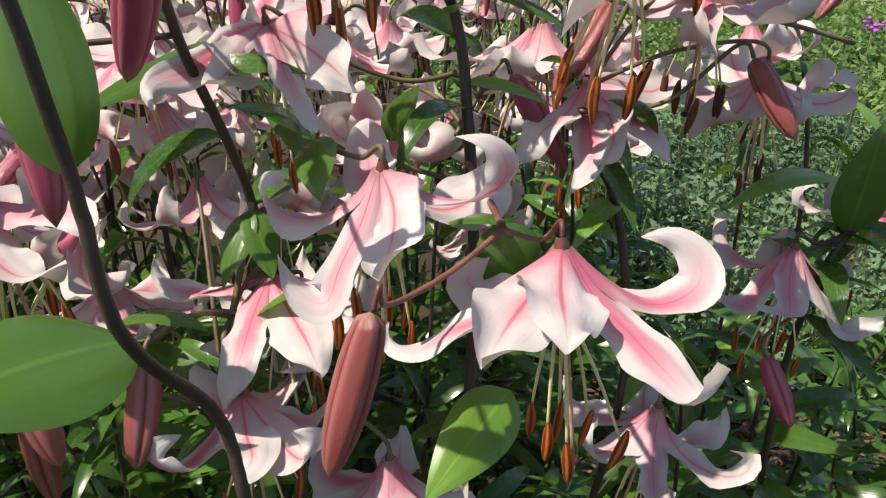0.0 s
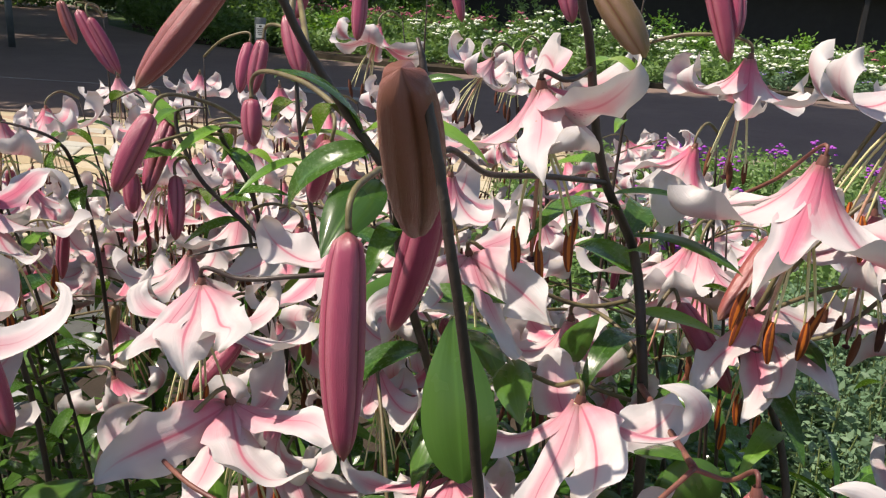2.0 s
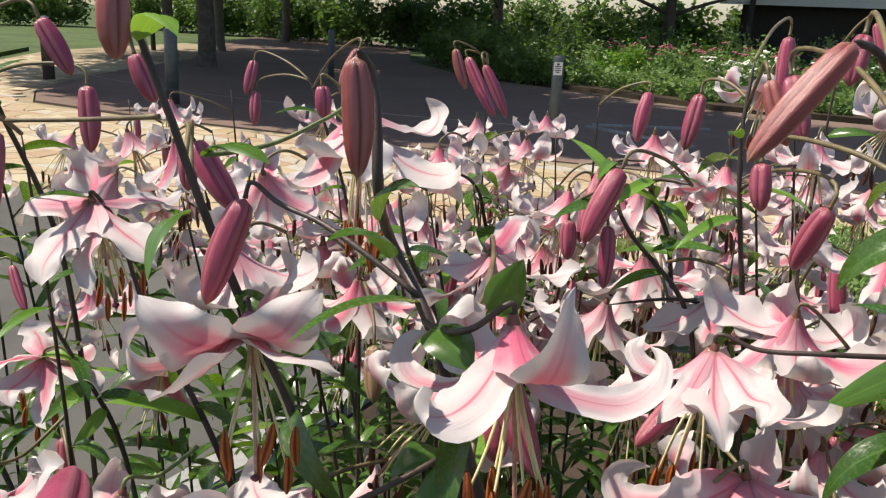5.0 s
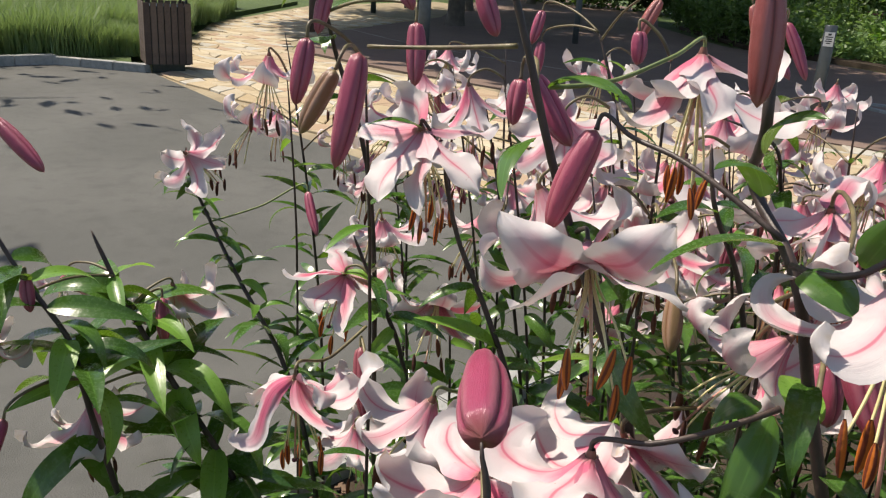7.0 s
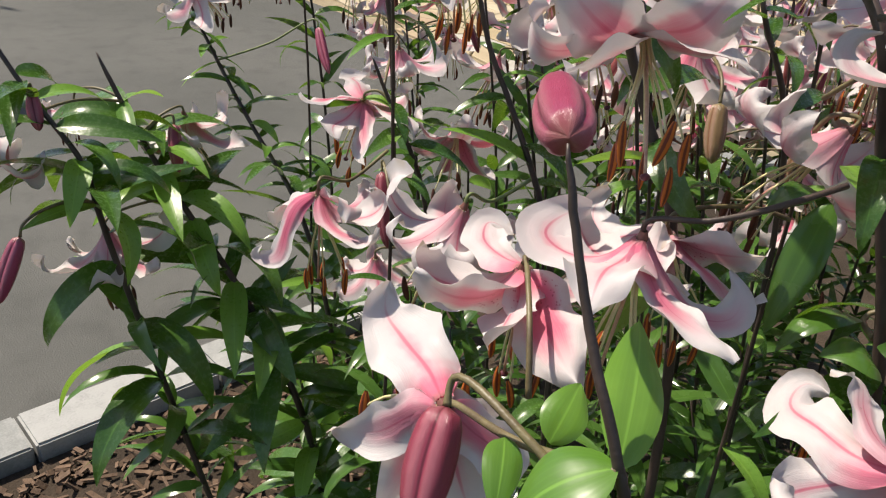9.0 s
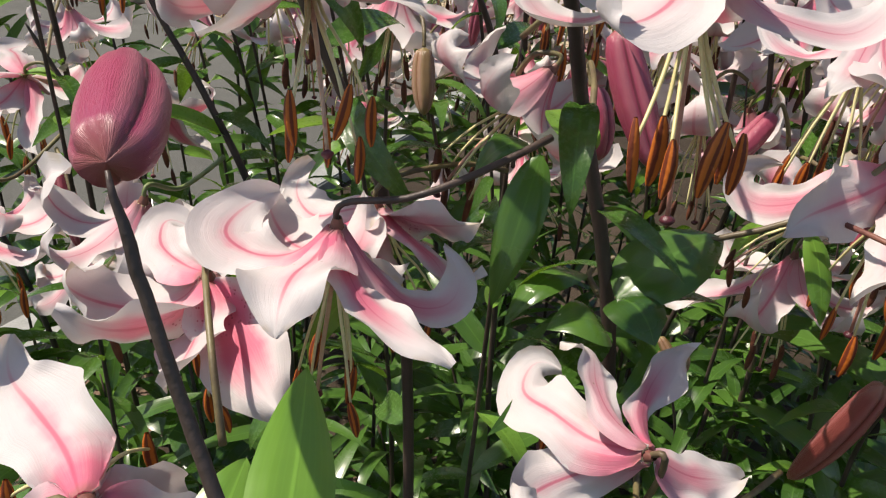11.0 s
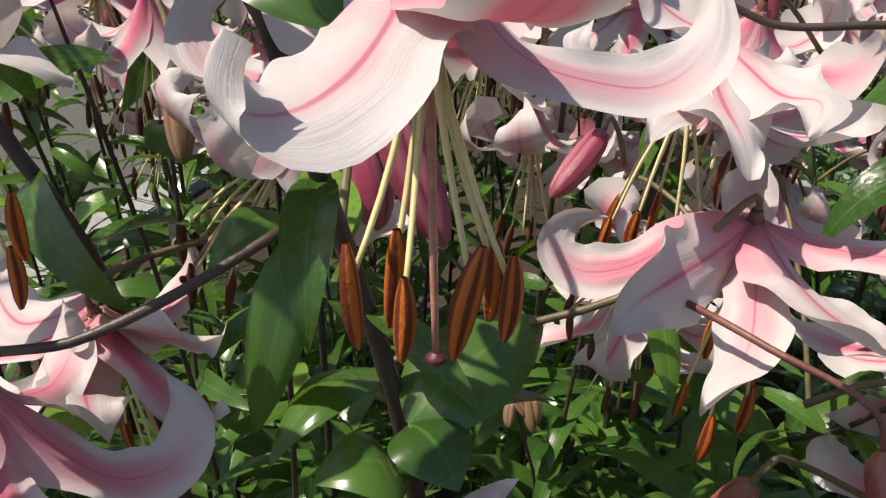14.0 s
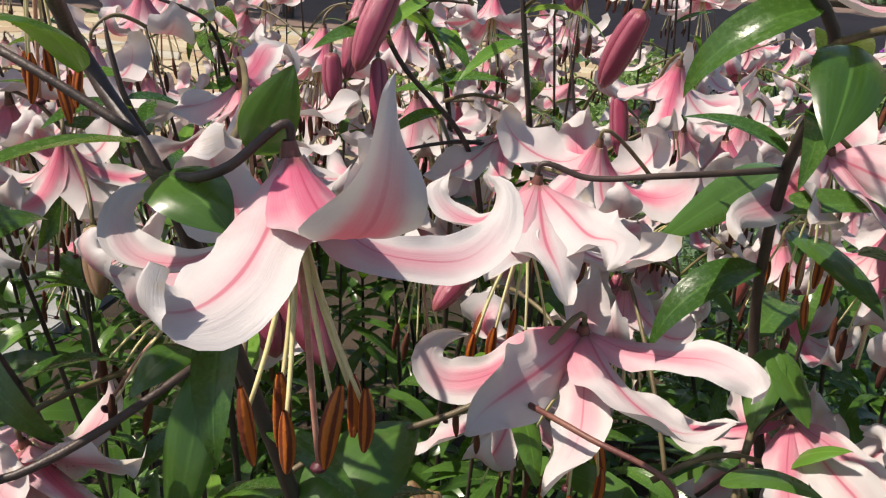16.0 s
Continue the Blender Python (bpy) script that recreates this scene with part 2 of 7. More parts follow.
def frame_of(axis, roll=0.0):
    """Three unit vectors, the last along axis."""
    z = unit(axis)
    ref = np.array((0.0, 0.0, 1.0)) if abs(z[2]) < 0.95 else np.array((0.0, 1.0, 0.0))
    x = unit(cross(ref, z))
    y = cross(z, x)
    c, s = math.cos(roll), math.sin(roll)
    return np.array((x * c + y * s, y * c - x * s, z))


def spline(points, count):
    """A smooth curve through points, in count steps."""
    p = np.asarray(points, float)
    if len(p) == 2:
        return p[0] + np.linspace(0, 1, count)[:, None] * (p[1] - p[0])
    gap = np.maximum(np.linalg.norm(np.diff(p, axis=0), axis=1), 1e-5) ** 0.8
    knot = np.concatenate(([0], np.cumsum(gap)))
    slope = np.diff(p, axis=0) / gap[:, None]
    mid = (slope[:-1] * gap[1:, None] + slope[1:] * gap[:-1, None]) / (gap[:-1] + gap[1:])[:, None]
    tangent = np.vstack((1.5 * slope[0] - 0.5 * mid[0], mid, 1.5 * slope[-1] - 0.5 * mid[-1]))
    out = []
    for t in np.linspace(0, len(p) - 1 - 1e-9, count):
        i, f = int(t), t - int(t)
        h = knot[i + 1] - knot[i]
        out.append((1 + 2 * f) * (1 - f) ** 2 * p[i] + f * (1 - f) ** 2 * h * tangent[i] + f * f * (3 - 2 * f) * p[i + 1] + f * f * (f - 1) * h * tangent[i + 1])
    return np.array(out)


class Sheet:
    """Collects grids into one mesh with UVs and materials."""

    def __init__(self):
        self.v, self.f, self.uv, self.m, self.n = [], [], [], [], 0

    def grid(self, pts, u, v, mat=0, flip=False, closed=False):
        rows, cols = pts.shape[:2]
        i = np.arange(rows * cols).reshape(rows, cols)
        ca = i[:, :-1] if not closed else i
        cb = i[:, 1:] if not closed else np.roll(i, -1, 1)
        q = np.stack((ca[:-1], cb[:-1], cb[1:], ca[1:]), -1).reshape(-1, 4)
        if closed:
            ub = np.append(u[1:], 1.0)
            uu = np.stack((np.broadcast_to(u, (rows - 1, cols)), np.broadcast_to(ub, (rows - 1, cols))), -1)
        else:
            uu = np.stack((np.broadcast_to(u[:-1], (rows - 1, cols - 1)), np.broadcast_to(u[1:], (rows - 1, cols - 1))), -1)
        w = uu.shape[1]
        va, vb = np.broadcast_to(v[:-1, None], (rows - 1, w)), np.broadcast_to(v[1:, None], (rows - 1, w))
        uv = np.stack((np.stack((uu[..., 0], va), -1), np.stack((uu[..., 1], va), -1), np.stack((uu[..., 1], vb), -1), np.stack((uu[..., 0], vb), -1)), 2).reshape(-1, 4, 2)
        if flip:
            q, uv = q[:, ::-1], uv[:, ::-1]
        self.v.append(pts.reshape(-1, 3))
        self.f.append(q + self.n)
        self.uv.append(uv)
        self.m.append(np.full(len(q), mat))
        self.n += rows * cols
        return self

    def tube(self, path, radii, sides=7, mat=0, cap=True):
        path = np.asarray(path, float)
        radii = np.broadcast_to(np.asarray(radii, float), (len(path),))
        tang = np.gradient(path, axis=0)
        x = frame_of(tang[0])[0]
        rings = []
        ang = np.linspace(0, 2 * math.pi, sides, endpoint=False)
        for p, t, r in zip(path, tang, radii):
            t = unit(t)
            x = unit(x - t * np.dot(x, t))
            y = cross(t, x)
            rings.append(p + r * (np.cos(ang)[:, None] * x + np.sin(ang)[:, None] * y))
        if cap:
            rings = [np.repeat(path[:1], sides, 0)] + rings + [np.repeat(path[-1:], sides, 0)]
        rings = np.array(rings)
        return self.grid(rings, np.linspace(0, 1, sides, endpoint=False), np.linspace(0, 1, len(rings)), mat, False, True)

    def lathe(self, path, profile, sides, mat=0, shape=None):
        """A tube with a radius that also depends on the angle."""
        path = np.asarray(path, float)
        tang = np.gradient(path, axis=0)
        x = frame_of(tang[0])[0]
        ang = np.linspace(0, 2 * math.pi, sides, endpoint=False)
        rings = []
        for k, (p, t) in enumerate(zip(path, tang)):
            t = unit(t)
            x = unit(x - t * np.dot(x, t))
            y = cross(t, x)
            r = profile[k] * (shape(ang, k / (len(path) - 1)) if shape else np.ones(sides))
            rings.append(p + (r * np.cos(ang))[:, None] * x + (r * np.sin(ang))[:, None] * y)
        return self.grid(np.array(rings), np.linspace(0, 1, sides, endpoint=False), np.linspace(0, 1, len(rings)), mat, False, True)

    def box(self, low, high, mat=0):
        (a, b, c), (d, e, f) = low, high
        p = np.array([[a, b, c], [d, b, c], [d, e, c], [a, e, c], [a, b, f], [d, b, f], [d, e, f], [a, e, f]], float)
        q = np.array([[0, 3, 2, 1], [4, 5, 6, 7], [0, 1, 5, 4], [1, 2, 6, 5], [2, 3, 7, 6], [3, 0, 4, 7]])
        self.v.append(p)
        self.f.append(q + self.n)
        self.uv.append(np.tile(np.array([[0, 0], [1, 0], [1, 1], [0, 1]], float), (6, 1, 1)))
        self.m.append(np.full(6, mat))
        self.n += 8
        return self

    def mesh(self, name, materials, smooth=True):
        me = bpy.data.meshes.new(name)
        v, f = np.concatenate(self.v), np.concatenate(self.f)
        me.vertices.add(len(v))
        me.vertices.foreach_set("co", v.ravel())
        me.loops.add(f.size)
        me.loops.foreach_set("vertex_index", f.ravel().astype(np.int32))
        me.polygons.add(len(f))
        me.polygons.foreach_set("loop_start", np.arange(0, f.size, 4, dtype=np.int32))
        me.polygons.foreach_set("material_index", np.concatenate(self.m).astype(np.int32))
        me.polygons.foreach_set("use_smooth", np.full(len(f), smooth))
        me.uv_layers.new(name="uv").data.foreach_set("uv", np.concatenate(self.uv).ravel())
        for m in materials:
            me.materials.append(m)
        me.update(calc_edges=True)
        me.validate()
        return me


def part(name, sheet, materials, parent=None, label="", smooth=True):
    """One mesh object, under a thing or a part."""
    data = sheet if isinstance(sheet, bpy.types.Mesh) else sheet.mesh(name, materials if isinstance(materials, (list, tuple)) else [materials], smooth)
    ob = new(name, data)
    if parent is not None:
        ob.parent = parent
    if label:
        tagged(ob, label)
    return ob


def at_pose(ob, place, rot):
    """Sets ob's pose from a place and the three rows of frame_of()."""
    m = Matrix(np.asarray(rot).T.tolist()).to_4x4()
    m.translation = Vector(np.asarray(place, float).tolist())
    ob.matrix_basis = m


# ---- lilies ----
def petal_sheet(rng, length, half_width, open_angles, wave=1.0, cols=9, rows=17, twist=0.0, bell=1.0, shift=0.0, blunt=3.4):
    """A recurved petal; its base at the origin, its flower's axis along z, its middle in the x-z plane."""
    s = np.linspace(0, 1, rows)
    keys = np.array((0.0, 0.18, 0.38 + shift, 0.57 + shift, 0.79 + 0.5 * shift, 1.0))
    theta = np.radians(np.interp(s, keys, open_angles))
    theta = np.convolve(np.pad(theta, 2, "edge"), np.ones(5) / 5, "valid")
    ds = length / (rows - 1)
    r = 0.0045 + np.concatenate(([0], np.cumsum(np.sin((theta[1:] + theta[:-1]) / 2)))) * ds
    z = np.concatenate(([0], np.cumsum(np.cos((theta[1:] + theta[:-1]) / 2)))) * ds
    w = half_width * (0.18 * (1 - s) + 1.24 * s ** 0.70 * (1 - s ** blunt)) * np.where(s > 0.985, 0.7, 1.0)
    c = np.linspace(-1, 1, cols)
    # normal that points to the flower's inside
    nx, nz = -np.cos(theta), np.sin(theta)
    ph = rng.uniform(0, 6.28, 4)
    side = rng.uniform(-0.7, 1.4, 2)
    pts = np.zeros((rows, cols, 3))
    for i in range(rows):
        lat = c * w[i]
        rad = max(r[i] * 1.05, 0.006)
        wrap = (1 - np.clip((s[i] - 0.34 - shift) / 0.20, 0, 1)) * bell
        ang = lat / rad * wrap
        ang = np.clip(ang, -1.25, 1.25)
        x_bent, y_bent = rad * (np.cos(ang) - 1), rad * np.sin(ang)
        y = wrap * y_bent + (1 - wrap) * lat
        dx = wrap * x_bent
        cup = (1 - wrap) * (-(0.03 + 0.30 * s[i] * np.where(c > 0, side[0], side[1])) * half_width * c ** 2)
        keel = -0.0022 * np.exp(-(c / 0.13) ** 2) * (1 - s[i] * 0.8)
        ruffle = wave * (0.0100 * np.sin(7.5 * s[i] + ph[0] + np.sign(c) * ph[1]) + 0.0042 * np.sin(17 * s[i] + ph[2] + np.sign(c) * ph[3])) * np.abs(c) ** 2.2 * np.clip((s[i] - 0.2) * 2.2, 0, 1)
        ribs = 0.0011 * np.cos(3 * np.pi * c) * np.clip(1.1 - s[i], 0, 0.8)
        off = cup + keel + ruffle + ribs
        tw = twist * max(0, s[i] - 0.35)
        off = off + lat * math.sin(tw)
        y = y * math.cos(tw) if wrap < 1 else y
        pts[i, :, 0] = r[i] + dx + nx[i] * off
        pts[i, :, 1] = y
        pts[i, :, 2] = z[i] + nz[i] * off
    thick = 0.0005 * (1 - c[None, :] ** 4) * (1 - s[:, None] ** 8) * np.ones((rows, cols))
    normal = np.stack((np.broadcast_to(nx[:, None], (rows, cols)), np.zeros((rows, cols)), np.broadcast_to(nz[:, None], (rows, cols))), -1)
    u = (c + 1) / 2
    sh = Sheet()
    sh.grid(pts + normal * thick[..., None], u, s, 0, True)
    sh.grid(pts - normal * thick[..., None], u, s, 1, False)
    return sh


def spine_petal(rng, axis, spine, half, roll=0.0, rows=31, cols=15):
    """A petal along a free spine, in its flower's own space: its width follows the spine without twisting, but for roll degrees towards the tip."""
    p = spline([(0.0, 0.0, 0.0), *spine], rows * 4)
    step = np.concatenate(([0], np.cumsum(np.linalg.norm(np.diff(p, axis=0), axis=1))))
    at = np.linspace(0, step[-1], rows)
    p = np.stack([np.interp(at, step, p[:, k]) for k in range(3)], 1)
    for _ in range(2):
        p[1:-1] = 0.25 * p[:-2] + 0.5 * p[1:-1] + 0.25 * p[2:]
    s = np.linspace(0, 1, rows)
    tang = np.gradient(p, axis=0)
    out = np.asarray(spine[1], float) * (1, 1, 0)
    p = p + unit(out) * 0.0042 * (1 - s[:, None])
    n = -unit(out)
    w = half * (0.22 * (1 - s) ** 2 + np.sin(np.pi * np.clip(s, 0.0, 1.0) ** 0.86) ** 0.78)
    w[-1] = 0.0006
    c = np.linspace(-1, 1, cols)
    ph, side_curl = rng.uniform(0, 6.28, 4), rng.uniform(-0.3, 0.6, 2)
    inner, outer = np.zeros((rows, cols, 3)), np.zeros((rows, cols, 3))
    for i in range(rows):
        t = unit(tang[i])
        n = unit(n - t * np.dot(n, t))
        turn = radians(roll) * min(1.0, max(0.0, (s[i] - 0.3) / 0.5))
        side = cross(t, n)
        nn, ss = n * math.cos(turn) + side * math.sin(turn), side * math.cos(turn) - n * math.sin(turn)
        lat = c * w[i]
        rad = max(math.hypot(p[i, 0], p[i, 1]), 0.007)
        wrap = 1 - min(1.0, max(0.0, (s[i] - 0.28) / 0.26))
        ang = np.clip(lat / rad * wrap, -1.2, 1.2)
        y = wrap * rad * np.sin(ang) + (1 - wrap) * lat
        off = wrap * rad * (1 - np.cos(ang))
        off = off - (1 - wrap) * (0.06 + 0.34 * s[i] * np.where(c > 0, side_curl[0], side_curl[1])) * half * c ** 2
        off = off - 0.0016 * np.exp(-(c / 0.12) ** 2) * (1 - 0.7 * s[i]) + 0.0009 * np.cos(3 * np.pi * c) * np.clip(1.1 - s[i], 0, 0.8)
        off = off + (0.0060 * np.sin(8.0 * s[i] + ph[0] + np.sign(c) * ph[1]) + 0.0030 * np.sin(19 * s[i] + ph[2] + np.sign(c) * ph[3])) * np.abs(c) ** 2.2 * np.clip((s[i] - 0.25) * 2.2, 0, 1) * half / 0.022
        thick = 0.0005 * (1 - c ** 4) * (1 - s[i] ** 8)
        line = p[i] + y[:, None] * ss + off[:, None] * nn
        inner[i], outer[i] = line + thick[:, None] * nn, line - thick[:, None] * nn
    sh = Sheet()
    u = (c + 1) / 2
    sh.grid(inner, u, s, 0, False)
    sh.grid(outer, u, s, 1, True)
    return sh


def anther_mesh(material):
    s = np.linspace(0, 1, 9)
    path = np.stack((0.0010 * np.sin(s * 3), 0 * s, -0.5 + s), 1) * np.array((1, 1, 0.029))
    prof = 0.0029 * np.sin(np.pi * np.clip(s, 0.02, 0.98)) ** 0.42
    sh = Sheet().lathe(path, prof, 10, 0, lambda a, k: 1 + 0.22 * np.cos(2 * a) - 0.12 * np.cos(4 * a))
    return sh.mesh("anther", [material])


ANTHER_MESH, OLD_ANTHER_MESH = anther_mesh(ANTHER), anther_mesh(ANTHER_OLD)


def flower(plant, base, axis, size=1.0, roll=0.0, seed=1, flare=0.0, fine=False, far=False, spines=(), reach_to=()):
    """A nodding lily flower as a part of its plant. axis points out of the bell. spines: petals led along points, as offsets from the base (half width, roll, points); the others fill the gaps between them; reach_to: where the filaments end."""
    rng = np.random.default_rng(seed)
    rot = flower_frame(axis, roll)
    sweep = np.random.default_rng(seed + 7).uniform(-8, 32)
    sh = Sheet()
    # receptacle, filaments and style belong to the flower's own mesh
    sh.lathe(np.linspace((0, 0, -0.006), (0, 0, 0.012), 6) * size, np.array((0.0024, 0.0034, 0.0042, 0.0044, 0.0036, 0.0015)) * size, 9, 2)
    ends = []
    down = rot @ np.array((0, 0, -1.0))
    for k in range(6):
        a = k * math.pi / 3 + rng.uniform(-0.2, 0.2)
        spread = rng.uniform(0.012, 0.034) * size
        reach = rng.uniform(0.088, 0.104) * size
        side = np.array((math.cos(a), math.sin(a), 0))
        pts = [side * 0.003, side * 0.004 * size + np.array((0, 0, 0.35 * reach)), side * (0.004 * size + spread * 0.45) + np.array((0, 0, 0.72 * reach)), side * spread + np.array((0, 0, reach))]
        pts[3] = pts[3] + 0.010 * size * down
        if reach_to:
            end = rot @ np.array(reach_to[k])
            pts[1:] = [end * 0.35 * (0.4, 0.4, 1.0), end * 0.70 * (0.72, 0.72, 1.0), end]
        path = spline(pts, 9)
        sh.tube(path, np.linspace(0.0014, 0.0008, 9) * size, 5, 0)
        if far:
            want = rot @ unit((rng.normal(0, 0.16), rng.normal(0, 0.16), -1.0))
            sh.lathe(path[-1] + np.linspace(-0.5, 0.5, 5)[:, None] * want * 0.022 * size + want * 0.004, np.array((0.4, 2.2, 2.5, 2.1, 0.4)) * 0.001 * size, 6, 4)
            continue
        ends.append((path[-1], side))
    style = spline([(0, 0, 0.005), (0.002, 0.001, 0.05), (0.004, 0.003, 0.085), np.array((0.006, 0.004, 0.112)) + 0.006 * down], 9) * size
    sh.tube(style, np.linspace(0.0016, 0.0011, 9) * size, 6, 1)
    sh.lathe(np.linspace(style[-1], style[-1] + unit(style[-1] - style[-2]) * 0.005 * size, 5), np.array((0.0012, 0.0032, 0.0036, 0.0026, 0.0004)) * size, 9, 3)
    body = part("flower", sh, [FILAMENT, STYLE, STEM_RED, STIGMA, ANTHER_OLD], plant)
    at_pose(body, base, rot)
    taken = []
    for half, turned, points in spines:
        local = [rot @ np.array(q) for q in points]
        p = part("petal", spine_petal(np.random.default_rng(seed + len(taken)), axis, local, half, turned), [PETAL_IN, PETAL_BROAD if half > 0.0185 else PETAL_OUT], body)
        taken.append(math.atan2(local[1][1], local[1][0]) % (2 * math.pi))
    free = []
    while spines and len(taken) < 6:
        ring = sorted(taken)
        gaps = [((b - a) % (2 * math.pi) or 2 * math.pi, a) for a, b in zip(ring, ring[1:] + ring[:1])]
        wide, start = max(gaps)
        free.append((start + wide / 2) % (2 * math.pi))
        taken.append(free[-1])
    for k in range(6):
        if spines and k >= len(free):
            break
        inner = k % 2
        seedp = rng.integers(1, 10 ** 6)
        prng = np.random.default_rng(seedp)
        tip = prng.normal(0, 48)
        f = flare + prng.normal(0, 4)
        opened = (18, 38 + 0.4 * f, 53 + f + 0.4 * sweep, 84 + f + sweep + tip * 0.15, 120 + f + 1.6 * sweep + tip * 0.4, 232 + f + 1.6 * sweep + tip)
        length = (0.120 if not inner else 0.113) * size * prng.uniform(0.94, 1.07)
        half = (0.0220 if not inner else 0.0315) * size * prng.uniform(0.94, 1.06)
        sheet = petal_sheet(prng, length, half, opened, 1.0, (15 if fine else 7 if far else 9), (27 if fine else 13 if far else 17), prng.normal(0, 0.7), 1.0, prng.normal(0.0, 0.05), 2.5)
        p = part("petal", sheet, [PETAL_IN, PETAL_BROAD if inner else PETAL_OUT], body)
        a = k * math.pi / 3 + prng.normal(0, 0.05)
        m = Matrix.Rotation(free[k] if spines else a, 4, "Z")
        m.translation = Vector((0, 0, 0.0012 * inner))
        p.matrix_basis = m
    for k, (end, side) in enumerate(ends):
        if not fine and rng.random() < 0.35:
            continue
        an = part("anther", ANTHER_MESH if fine else OLD_ANTHER_MESH, None, body)
        # anthers hang by their middle, mostly straight down
        want = rot @ unit((rng.normal(0, 0.09), rng.normal(0, 0.09), -1.0))
        rot_a = frame_of(-want, rng.uniform(0, 6))
        at_pose(an, end + want * 0.004 * size, rot_a * size * rng.uniform(0.85, 1.1))
    return body


def bud_sheet(rng, length, radius, bend=0.0):
    s = np.linspace(0, 1, 20)
    path = np.stack((bend * length * np.sin(np.pi * s) * 0.5, 0 * s, s * length), 1)
    prof = radius * np.interp(s, (0, 0.015, 0.06, 0.16, 0.34, 0.56, 0.76, 0.90, 0.97, 1.0), (0.01, 0.46, 0.70, 0.88, 1.0, 1.0, 0.84, 0.56, 0.30, 0.02))
    k1 = rng.uniform(0.18, 0.25)

    def lobes(a, k):
        base = np.abs(np.sin(1.5 * a))
        mid = np.exp(-((np.mod(a, 2 * math.pi / 3) - math.pi / 3) / 0.10) ** 2)
        return 1 - k1 * (1 - base) ** 2.2 - 0.045 * mid + 0.03 * base

    return Sheet().lathe(path, prof, 36, 0, lobes)


def bud(plant, top, tip, thick=1.0, material=None, seed=1, bend=0.04):
    """A closed bud that hangs from top to tip."""
    rng = np.random.default_rng(seed)
    top, tip = np.asarray(top, float), np.asarray(tip, float)
    length = np.linalg.norm(tip - top)
    b = part("bud", bud_sheet(rng, length, 0.0108 * thick, bend), material or BUD, plant)
    at_pose(b, top, frame_of(tip - top, rng.uniform(0, 6)))
    return b


def leaf_sheet(length, half, bend=1.0, fold=0.25, wave=0.0, rows=11, cols=5, phase=0.0, sheet=None, place=None):
    """A lance-shaped leaf along x, face up, that arches down by bend radians."""
    s = np.linspace(0, 1, rows)
    ang = 0.35 - bend * s ** 1.1
    ds = length / (rows - 1)
    x = np.concatenate(([0], np.cumsum(np.cos(ang[:-1])))) * ds
    z = np.concatenate(([0], np.cumsum(np.sin(ang[:-1])))) * ds
    w = half * (0.10 * (1 - s) + np.sin(np.pi * np.clip(s, 0, 1) ** 0.72) ** 0.85 * (1 - 0.12 * s))
    w[-1] = 0.0002
    c = np.linspace(-1, 1, cols)
    pts = np.zeros((rows, cols, 3))
    up = np.stack((-np.sin(ang), np.cos(ang)), 1)
    for i in range(rows):
        lat = c * w[i]
        off = fold * np.abs(lat) * (1 - 0.5 * s[i]) + wave * 0.004 * np.sin(9 * s[i] + phase + np.sign(c)) * np.abs(c) ** 2
        pts[i, :, 0] = x[i] + up[i, 0] * off
        pts[i, :, 1] = lat * math.cos(fold * 0.8) + wave * 0.006 * math.sin(4 * s[i] + phase)
        pts[i, :, 2] = z[i] + up[i, 1] * off
    if place is not None:
        pts = pts @ place[1] + place[0]
    sh = sheet or Sheet()
    sh.grid(pts, (c + 1) / 2, s, 0)
    return sh


LEAF_SHAPES = []
for leaf_i in range(14):
    lr = np.random.default_rng(500 + leaf_i)
    LEAF_SHAPES.append(leaf_sheet(1.0, lr.uniform(0.105, 0.15), lr.uniform(0.5, 2.1), lr.uniform(0.15, 0.45), 0, 13, 5).mesh("leaf", [LEAF]))
LEAF_SHAPES_LIGHT = []
for leaf_i in range(6):
    lr = np.random.default_rng(700 + leaf_i)
    LEAF_SHAPES_LIGHT.append(leaf_sheet(1.0, lr.uniform(0.10, 0.16), lr.uniform(0.4, 1.6), lr.uniform(0.15, 0.4), 0, 13, 5).mesh("leaf", [LEAF_LIGHT]))


def leaf_rows(direction, side_roll=0.0):
    """Rows for a leaf whose x runs along direction and whose face looks up as far as it can."""
    x = unit(direction)
    up = np.array((0, 0, 1.0)) if abs(x[2]) < 0.97 else np.array((0.0, -1.0, 0.0))
    z = unit(up - x * np.dot(up, x))
    y = cross(z, x)
    c, s = math.cos(side_roll), math.sin(side_roll)
    return np.array((x, y * c + z * s, z * c - y * s))


def leaf(plant, place, direction, length=0.09, roll=0.0, shape=0, light=False, width=1.0):
    meshes = LEAF_SHAPES_LIGHT if light else LEAF_SHAPES
    ob = part("leaf", meshes[shape % len(meshes)], None, plant)
    rows = leaf_rows(direction, roll) * length
    rows[1] *= width
    at_pose(ob, place, rows)
    return ob


